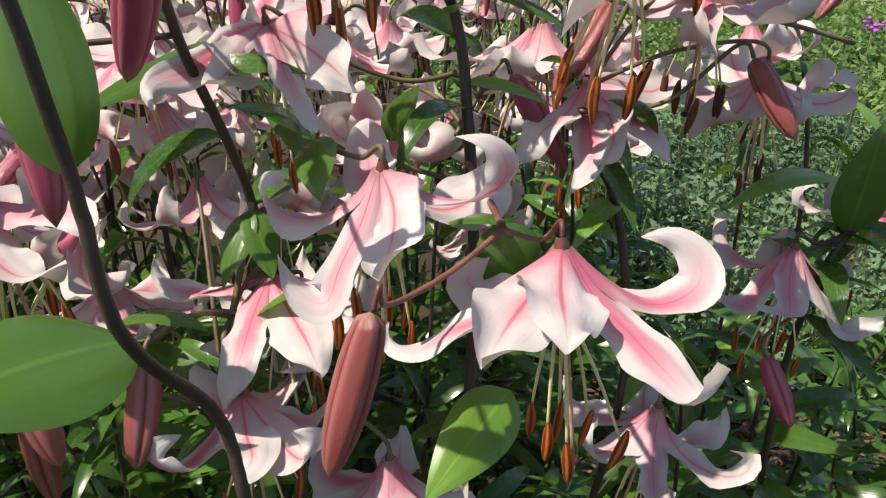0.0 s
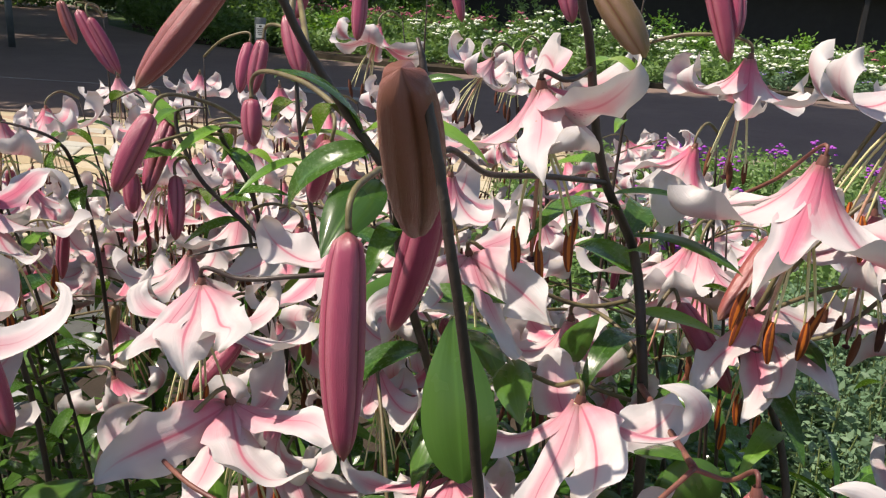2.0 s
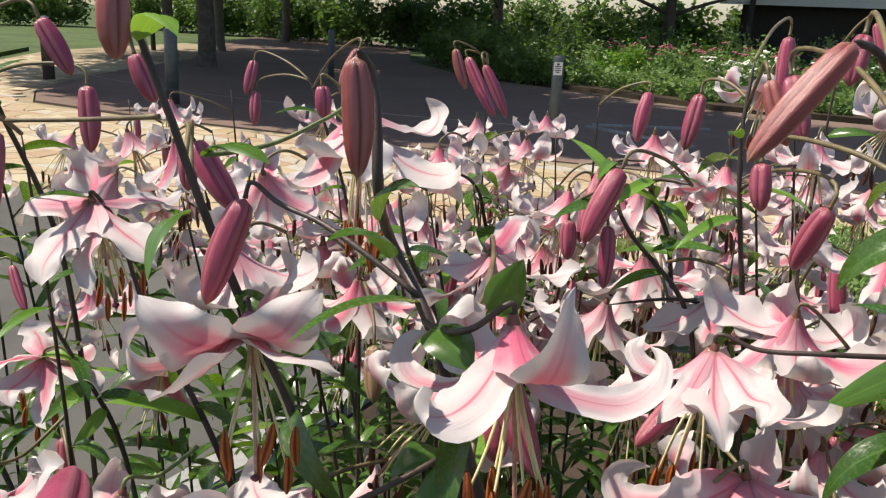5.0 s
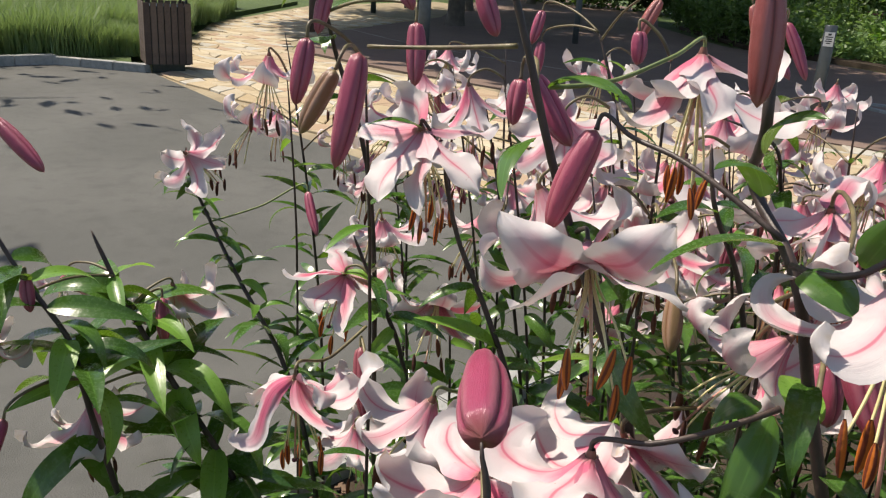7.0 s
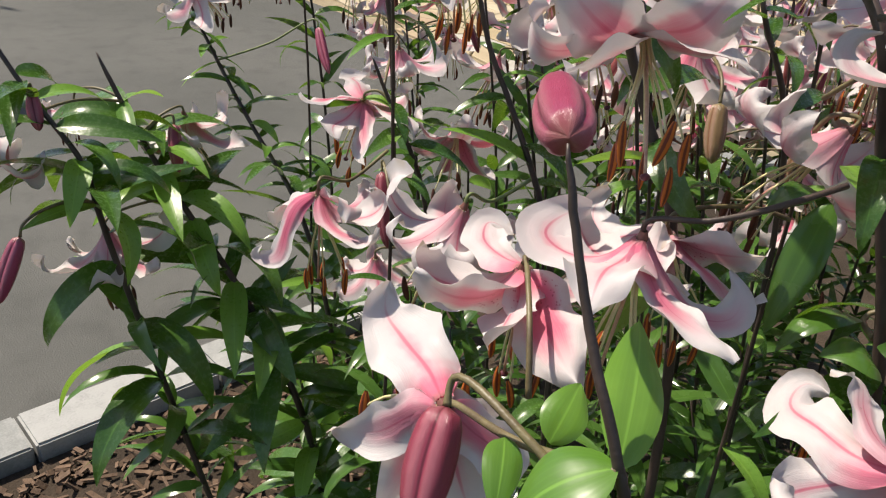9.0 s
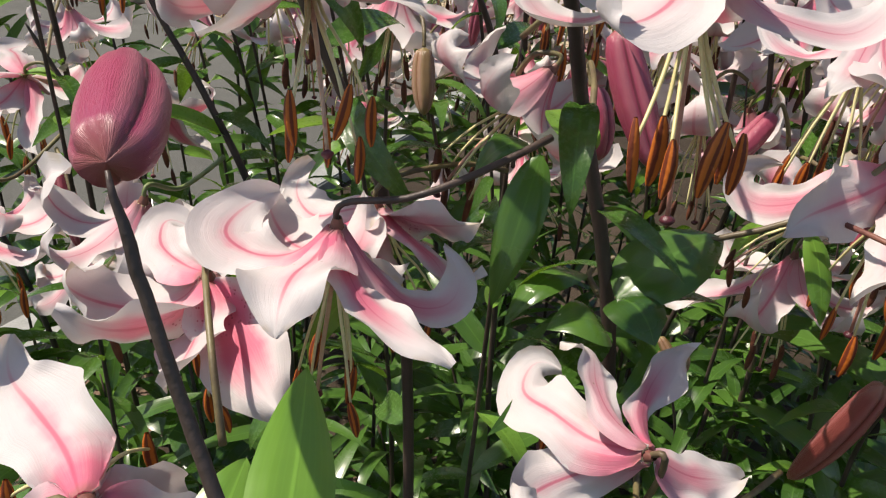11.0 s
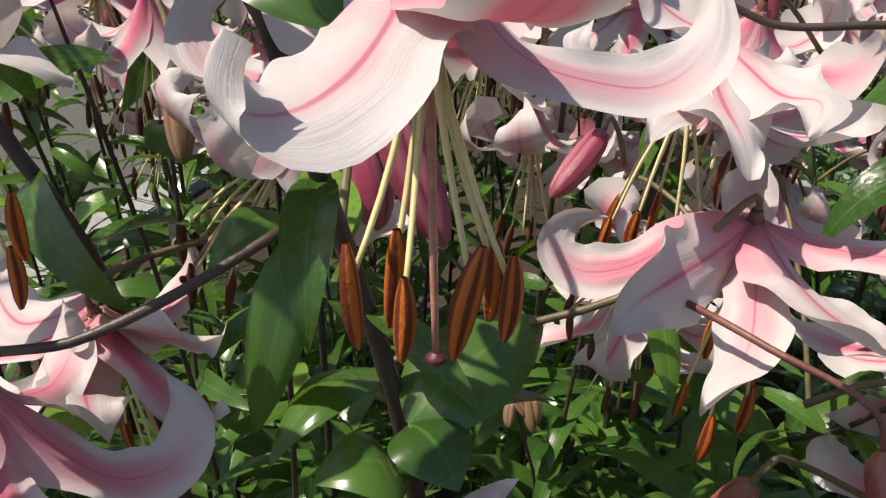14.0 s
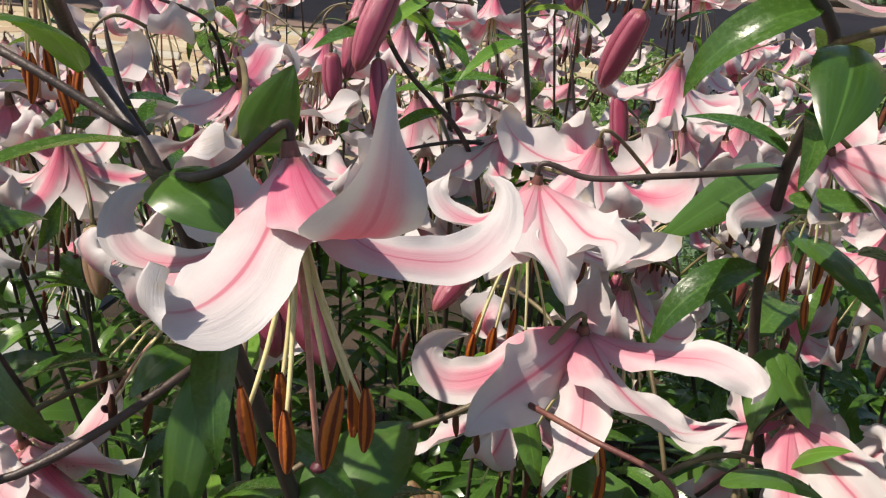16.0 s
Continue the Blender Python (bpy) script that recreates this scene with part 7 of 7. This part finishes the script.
stalk(plant, [(-0.994, 0.356, 1.405), (-0.952, 0.307, 1.428), (-0.910, 0.263, 1.423), (-0.911, 0.259, 1.412)])
bud(plant, (-0.911, 0.259, 1.412), (-0.921, 0.228, 1.354), 0.9, BUD_GREEN, 6503)
plant = lily((-0.573, 0.472, 0.000))
stem(plant, [(-0.573, 0.472, 0.000), (-0.569, 0.462, 0.556), (-0.566, 0.454, 1.011), (-0.556, 0.427, 1.264)], 0.0026, None, 5, 66, low=0.5, high=0.9)
stalk(plant, [(-0.560, 0.439, 1.158), (-0.582, 0.384, 1.176), (-0.606, 0.328, 1.169), (-0.604, 0.330, 1.157)])
flower(plant, (-0.604, 0.330, 1.157), (0.170, 0.232, -0.958), 0.95, 0.8, 6601, fine=True, spines=(
    (0.0132, 0, ((-0.026, -0.005, -0.022), (-0.064, -0.009, -0.038), (-0.091, -0.003, -0.027), (-0.092, 0.011, -0.018))),
    (0.0194, 0, ((-0.025, 0.006, -0.013), (-0.061, 0.007, -0.029), (-0.086, 0.02, -0.019), (-0.085, 0.038, -0.002))),
    (0.0212, 0, ((0.013, -0.026, -0.013), (0.038, -0.052, -0.008), (0.057, -0.063, -0.01))),
    (0.0132, 25, ((0.029, -0.017, -0.002), (0.062, -0.032, -0.004), (0.084, -0.044, -0.008), (0.102, -0.038, 0.005))),
    (0.0221, 0, ((0.034, -0.008, 0.004), (0.065, -0.013, 0.014), (0.084, -0.013, 0.022)))))
stalk(plant, [(-0.557, 0.430, 1.237), (-0.545, 0.431, 1.254), (-0.529, 0.435, 1.254), (-0.533, 0.431, 1.244)])
flower(plant, (-0.533, 0.431, 1.244), (-0.455, -0.402, -0.794), 0.99, 0.3, 6602)
stalk(plant, [(-0.556, 0.427, 1.264), (-0.517, 0.407, 1.297), (-0.484, 0.389, 1.304), (-0.479, 0.387, 1.294)])
bud(plant, (-0.479, 0.387, 1.294), (-0.434, 0.366, 1.221), 1.1, None, 6603)
plant = lily((-0.392, 1.326, 0.000))
stem(plant, [(-0.392, 1.326, 0.000), (-0.388, 1.316, 0.671), (-0.385, 1.308, 1.220), (-0.375, 1.282, 1.525)], 0.0026, None, 5, 67, low=0.5, high=0.9)
stalk(plant, [(-0.375, 1.282, 1.525), (-0.355, 1.274, 1.555), (-0.338, 1.268, 1.566), (-0.335, 1.266, 1.555)])
bud(plant, (-0.335, 1.266, 1.555), (-0.310, 1.251, 1.483), 0.9, None, 6701)
stalk(plant, [(-0.379, 1.294, 1.381), (-0.380, 1.251, 1.398), (-0.380, 1.207, 1.393), (-0.380, 1.208, 1.381)])
flower(plant, (-0.380, 1.208, 1.381), (0.009, 0.105, -0.994), 1.04, 0.2, 6702)
plant = lily((-0.727, 1.216, 0.000))
stem(plant, [(-0.727, 1.216, 0.000), (-0.723, 1.207, 0.619), (-0.720, 1.199, 1.125), (-0.710, 1.172, 1.406)], 0.0026, None, 5, 68, low=0.5, high=0.9)
stalk(plant, [(-0.715, 1.185, 1.273), (-0.674, 1.144, 1.290), (-0.634, 1.103, 1.281), (-0.633, 1.104, 1.269)])
flower(plant, (-0.633, 1.104, 1.269), (0.133, 0.076, -0.988), 1.04, 0.2, 6801)
stalk(plant, [(-0.719, 1.196, 1.154), (-0.781, 1.182, 1.180), (-0.844, 1.168, 1.179), (-0.844, 1.169, 1.167)])
flower(plant, (-0.844, 1.169, 1.167), (0.009, 0.105, -0.994), 0.99, 0.2, 6802)
stalk(plant, [(-0.718, 1.194, 1.169), (-0.737, 1.143, 1.192), (-0.756, 1.088, 1.188), (-0.755, 1.091, 1.177)])
flower(plant, (-0.755, 1.091, 1.177), (0.145, 0.296, -0.944), 0.99, 0.6, 6803)
stalk(plant, [(-0.710, 1.172, 1.406), (-0.667, 1.164, 1.439), (-0.624, 1.160, 1.447), (-0.624, 1.157, 1.436)])
bud(plant, (-0.624, 1.157, 1.436), (-0.627, 1.125, 1.360), 1.05, None, 6804)
stalk(plant, [(-0.714, 1.183, 1.288), (-0.660, 1.149, 1.308), (-0.606, 1.113, 1.302), (-0.607, 1.115, 1.290)])
flower(plant, (-0.607, 1.115, 1.290), (-0.092, 0.189, -0.978), 1.04, 0.1, 6805)
plant = lily((-0.284, 1.009, 0.000))
stem(plant, [(-0.284, 1.009, 0.000), (-0.280, 0.999, 0.563), (-0.277, 0.991, 1.023), (-0.267, 0.965, 1.279)], 0.0026, None, 5, 69, low=0.5, high=0.9)
stalk(plant, [(-0.267, 0.965, 1.279), (-0.259, 0.942, 1.309), (-0.249, 0.919, 1.321), (-0.250, 0.920, 1.309)])
flower(plant, (-0.250, 0.920, 1.309), (-0.107, 0.152, -0.983), 1.1, 0.3, 6901)
plant = lily((-1.068, 1.465, 0.000))
stem(plant, [(-1.068, 1.465, 0.000), (-1.064, 1.456, 0.635), (-1.061, 1.448, 1.154), (-1.051, 1.421, 1.443)], 0.0026, None, 5, 70, low=0.5, high=0.9)
stalk(plant, [(-1.051, 1.421, 1.443), (-1.064, 1.400, 1.465), (-1.083, 1.381, 1.467), (-1.078, 1.380, 1.457)])
bud(plant, (-1.078, 1.380, 1.457), (-0.998, 1.366, 1.342), 1.2, None, 7001)
stalk(plant, [(-1.051, 1.421, 1.443), (-1.066, 1.378, 1.476), (-1.084, 1.335, 1.484), (-1.081, 1.335, 1.473)])
bud(plant, (-1.081, 1.335, 1.473), (-1.050, 1.331, 1.395), 1, BUD_LIGHT, 7002)
stalk(plant, [(-1.051, 1.421, 1.443), (-1.016, 1.347, 1.468), (-0.985, 1.273, 1.461), (-0.981, 1.273, 1.450)])
bud(plant, (-0.981, 1.273, 1.450), (-0.929, 1.279, 1.354), 1, None, 7003)
stalk(plant, [(-1.056, 1.436, 1.276), (-1.025, 1.477, 1.298), (-0.994, 1.515, 1.295), (-0.994, 1.517, 1.283)])
flower(plant, (-0.994, 1.517, 1.283), (-0.055, 0.220, -0.974), 1.04, 0.4, 7004)
plant = lily((-1.551, 0.645, 0.000))
stem(plant, [(-1.551, 0.645, 0.000), (-1.547, 0.635, 0.579), (-1.544, 0.627, 1.052), (-1.534, 0.601, 1.315)], 0.0026, None, 5, 71, low=0.5, high=0.9)
stalk(plant, [(-1.534, 0.601, 1.315), (-1.526, 0.578, 1.345), (-1.517, 0.556, 1.357), (-1.517, 0.556, 1.345)])
flower(plant, (-1.517, 0.556, 1.345), (-0.037, -0.029, -0.999), 1.04, 0.4, 7101)
plant = lily((-1.300, 1.874, 0.000))
stem(plant, [(-1.300, 1.874, 0.000), (-1.296, 1.864, 0.550), (-1.293, 1.856, 1.001), (-1.283, 1.830, 1.251)], 0.0026, None, 5, 72, low=0.5, high=0.9)
stalk(plant, [(-1.283, 1.830, 1.251), (-1.275, 1.807, 1.281), (-1.266, 1.784, 1.293), (-1.266, 1.785, 1.281)])
flower(plant, (-1.266, 1.785, 1.281), (0.005, 0.155, -0.988), 1.1, 0.2, 7201)
plant = lily((-1.197, 2.094, 0.000))
stem(plant, [(-1.197, 2.094, 0.000), (-1.193, 2.084, 0.550), (-1.190, 2.076, 1.000), (-1.180, 2.050, 1.250)], 0.0026, None, 5, 73, low=0.5, high=0.9)
stalk(plant, [(-1.180, 2.050, 1.250), (-1.172, 2.027, 1.280), (-1.162, 2.004, 1.292), (-1.163, 2.005, 1.280)])
flower(plant, (-1.163, 2.005, 1.280), (-0.058, 0.075, -0.995), 1.1, 0.4, 7301)
plant = lily((-0.716, 1.499, 0.000))
stem(plant, [(-0.716, 1.499, 0.000), (-0.712, 1.489, 0.576), (-0.709, 1.481, 1.046), (-0.699, 1.455, 1.308)], 0.0026, None, 5, 74, low=0.5, high=0.9)
stalk(plant, [(-0.699, 1.455, 1.308), (-0.691, 1.432, 1.338), (-0.682, 1.409, 1.350), (-0.682, 1.410, 1.338)])
flower(plant, (-0.682, 1.410, 1.338), (-0.021, 0.107, -0.994), 1.04, 0.4, 7401)


# single flowers between the near plants and the field
for i, (x, y, z) in enumerate((
    (-0.282, 1.410, 1.418), (-0.493, 1.414, 1.461), (-0.494, 1.157, 1.334), (-0.251, 1.585, 1.426),
    (0.041, 0.999, 1.359), (0.044, 0.813, 1.284), (-1.027, 1.202, 1.294), (-1.258, 0.774, 1.322),
    (-0.947, 0.641, 1.333), (-0.853, 0.493, 1.283), (-0.827, 0.740, 1.296), (-0.687, 1.017, 1.290),
    (-1.384, 1.311, 1.332), (-1.431, 0.822, 1.315), (0.037, 0.862, 1.266), (-0.487, 0.770, 1.140),
    (-0.452, 0.867, 1.107), (0.278, 0.934, 1.272), (0.174, 0.610, 0.988), (-0.353, 0.652, 1.053),
    (-0.184, 0.945, 1.229), (-0.146, 1.108, 1.214),
)):
    rng = np.random.default_rng(8000 + i)
    plant = lily((x + 0.10, y + 0.14, 0.0))
    top = np.array((x + 0.03, y + 0.05, z + 0.015))
    stem(plant, [(x + 0.10, y + 0.14, 0.0), (x + 0.09, y + 0.12, z * 0.6), top], 0.003, None, 7, 8000 + i, (0.07, 0.11), 0.55, 0.95)
    stalk(plant, [top, (x + 0.012, y + 0.02, z + 0.028), (x, y, z + 0.012), (x, y, z)])
    flower(plant, (x, y, z), unit((rng.normal(0, 0.25), rng.normal(-0.1, 0.25), -1.0)), rng.uniform(1.0, 1.12), rng.uniform(0, 6), 8100 + i, rng.normal(0, 5))


# ---- the rest of the lily field ----
def field_lily(x, y, seed, height, flowers, buds, leaves):
    """A lily of the field behind: same parts, set by chance round a leaning stem."""
    rng = np.random.default_rng(seed)
    plant = lily((x, y, 0.0)) if flowers else lily((x, y, 0.0), "leafy green lily shoot without flowers")
    lean = rng.normal(0, 0.06, 2) + (-0.09, -0.05)
    top = np.array((x + lean[0], y + lean[1], height))
    path = stem(plant, [(x, y, 0), (x + lean[0] * 0.2, y + lean[1] * 0.2, height * 0.5), top], 0.004, None, 3, seed, (0.07, 0.11), 0.6, 0.95, leaves, min(1.02, height * 0.96))
    turn = rng.uniform(0, 6.28)
    for k in range(flowers + buds):
        turn += 2.2 + rng.normal(0, 0.3)
        i = int(len(path) * rng.uniform(0.80, 0.97)) - 1
        reach = rng.uniform(0.09, 0.19)
        out = np.array((math.cos(turn), math.sin(turn), 0.0))
        end = path[i] + out * reach + (0, 0, rng.uniform(0.0, 0.07))
        if k < flowers:
            axis = unit(out * rng.uniform(0.1, 0.7) + (0, 0, -1.0))
            stalk(plant, [path[i], path[i] * 0.4 + end * 0.6 + (0, 0, 0.02), end - axis * 0.010 + (0, 0, 0.004), end])
            flower(plant, end, axis, rng.uniform(1.0, 1.2), rng.uniform(0, 6), int(rng.integers(1, 99999)), rng.normal(0, 6), far=y > 1.5)
        else:
            tip = end + unit(out * rng.uniform(-0.2, 0.5) + (0, 0, -1.0)) * rng.uniform(0.06, 0.105)
            stalk(plant, [path[i], path[i] * 0.4 + end * 0.6 + (0, 0, 0.025), end + (0, 0, 0.003), end], 0.002)
            bud(plant, end, tip, rng.uniform(0.75, 1.0), (BUD, BUD, BUD_LIGHT, BUD_GREEN)[int(rng.integers(0, 4))], int(rng.integers(1, 99999)))


field = np.random.default_rng(2024)
spots = []
for gy in range(11):
    for gx in range(16):
        x = -2.0 + gx * 0.20 + field.uniform(-0.07, 0.07)
        y = 1.05 + gy * 0.225 + field.uniform(-0.08, 0.08)
        limit_right = 0.20 + 0.10 * max(0, y - 1.2)
        if x > limit_right or x < -1.55 and y < 1.5 and field.random() < 0.3 or y > 2.25 + 0.35 * x or field.random() < 0.28:
            continue
        spots.append((x, y))
for i, (x, y) in enumerate(spots):
    fl = int(field.integers(3, 5))
    field_lily(x, y, 3000 + i, 1.20 + field.uniform(-0.14, 0.14), fl, int(field.integers(0, 3)), 40)

# leafy shoots without flowers beside and under the near plants
for i in range(44):
    if i < 26:
        x, y = 0.18 + (i % 6) * 0.19 + field.uniform(-0.06, 0.06), 0.62 + (i // 6) * 0.30 + field.uniform(-0.08, 0.08)
    else:
        x, y = -1.25 + ((i - 26) % 9) * 0.16 + field.uniform(-0.05, 0.05), 0.45 + ((i - 26) // 9) * 0.25 + field.uniform(-0.06, 0.06)
    field_lily(x, y, 5000 + i, 0.62 + field.uniform(-0.1, 0.22), 0, 0, 44)

for plant_ob, root_place in ROOTS:
    plant_ob.location = root_place
    for child in plant_ob.children:
        child.location = child.location - root_place


# ---- bark chips on the bed ----
def chips(name, areas, count, seed):
    rng = np.random.default_rng(seed)
    sh = Sheet()
    share = np.array([(a[2] - a[0]) * (a[3] - a[1]) for a in areas])
    pick = rng.choice(len(areas), count, p=share / share.sum())
    base = np.array([[-0.5, -0.5, 0], [0.5, -0.5, 0], [0.62, 0.4, 0], [-0.45, 0.5, 0]])
    for i in pick:
        x0, y0, x1, y1 = areas[i]
        size = np.array((rng.uniform(0.012, 0.045), rng.uniform(0.006, 0.016), 1.0))
        q = base * size
        a, b, c = rng.uniform(0, 6.28), rng.normal(0, 0.35), rng.normal(0, 0.35)
        m = np.array(Euler((b, c, a)).to_matrix())
        top = q @ m.T + (rng.uniform(x0, x1), rng.uniform(y0, y1), -0.008 + abs(rng.normal(0, 0.009)))
        low = top - m[:, 2] * rng.uniform(0.003, 0.007)
        sh.v.append(np.concatenate((top, low)))
        sh.f.append(np.array([[0, 1, 2, 3], [1, 0, 4, 5], [2, 1, 5, 6], [3, 2, 6, 7], [0, 3, 7, 4]]) + sh.n)
        sh.uv.append(np.zeros((5, 4, 2)))
        sh.m.append(np.zeros(5))
        sh.n += 8
    return tagged(part(name, sh, CHIP, None, "", False), "brown bark chips spread over the planting bed", "mulch", kind="stuff")


chips("bark_mulch", [(-2.0, -0.35, -0.9, 1.1), (0.3, 1.2, 2.0, 3.2), (-0.9, 0.0, 0.4, 1.2)], 9000, 71)


# ---- crazy paving ----
def stone_material():
    n = Nodes("sandstone flag")
    geo = n.tree.nodes.new("ShaderNodeNewGeometry").outputs["Random Per Island"]
    r = n.math("FRACT", n.math("ADD", n.random(), geo))
    tone = n.mix(r, (0.36, 0.28, 0.165), (0.47, 0.41, 0.29))
    tone = n.mix(n.step(n.math("FRACT", n.math("MULTIPLY", r, 7.3)), 0.62, 0.9), tone, (0.35, 0.245, 0.16))
    tone = n.mix(n.step(n.math("FRACT", n.math("MULTIPLY", r, 3.7)), 0.7, 0.95), tone, (0.40, 0.385, 0.33))
    w = n.coords("Object")
    tone = n.mix(n.math("MULTIPLY", n.step(n.noise(5, w, 5), 0.4, 0.7), 0.4), tone, (0.28, 0.23, 0.15))
    n.bump(n.math("ADD", n.noise(14, w, 4), n.noise(120, w, 3)), 0.4, 0.004)
    return n.finish(tone, 0.8, 0.3)


STONE = stone_material()
PAVING = [(-6.42, 3.78), (-2.2, 3.66), (-1.35, 5.08), (0.1, 7.40), (4.5, 8.15), (4.5, 9.48), (1.0, 9.28), (-2.2, 8.88), (-6.0, 8.07), (-9.6, 7.47), (-12.0, 7.42), (-13.4, 8.37), (-15.2, 10.57), (-18.0, 15.5), (-21.5, 13.5), (-17.2, 8.65), (-13.6, 6.25), (-12.2, 5.05), (-10.55, 4.28)]


def within(x, y, outline):
    inside = False
    for (ax, ay), (bx, by) in zip(outline, outline[1:] + outline[:1]):
        if (ay > y) != (by > y) and x < (bx - ax) * (y - ay) / (by - ay) + ax:
            inside = not inside
    return inside


pave_rng = np.random.default_rng(31)
paving = bpy.data.objects["paving_bed"]
GX, GY = 0.33, 0.25
node = {}


def corner(i, j):
    if (i, j) not in node:
        node[(i, j)] = np.array((-22 + (i + 0.5 * (j % 2)) * GX + pave_rng.uniform(-0.11, 0.11), 3.5 + j * GY + pave_rng.uniform(-0.075, 0.075)))
    return node[(i, j)]


def stone_arrays(poly):
    c = poly.mean(0)
    d = poly - c
    length = np.linalg.norm(d, axis=1)[:, None]
    edge, top = c + d * (1 - 0.010 / length), c + d * (1 - 0.022 / length)
    z = pave_rng.uniform(-0.003, 0.005)
    v = np.concatenate((np.c_[edge, np.full(4, -0.03)], np.c_[edge, np.full(4, z)], np.c_[top, np.full(4, z + 0.006)]))
    f = [[8, 9, 10, 11]]
    for k in range(4):
        m = (k + 1) % 4
        f += [[k, m, 4 + m, 4 + k], [4 + k, 4 + m, 8 + m, 8 + k]]
    return v, np.array(f)


far_stones, made = Sheet(), 0
for j in range(50):
    for i in range(80):
        quad = np.array((corner(i, j), corner(i + 1, j), corner(i + 1, j + 1), corner(i, j + 1)))
        if not all(within(x, y, PAVING) for x, y in quad):
            continue
        v, f = stone_arrays(quad)
        x, y = quad.mean(0)
        if made < 300 and y < 6.2 and -10.6 < x < -3.2:
            s = Sheet()
            s.v, s.f, s.uv, s.m, s.n = [v], [f], [np.zeros((len(f), 4, 2))], [np.zeros(len(f))], 12
            part("paving_stone", s, STONE, paving, smooth=False)
            made += 1
        else:
            far_stones.v.append(v)
            far_stones.f.append(f + far_stones.n)
            far_stones.uv.append(np.zeros((len(f), 4, 2)))
            far_stones.m.append(np.zeros(len(f)))
            far_stones.n += 12
tagged(part("paving_stones", far_stones, STONE, paving, smooth=False), kind="stuff")
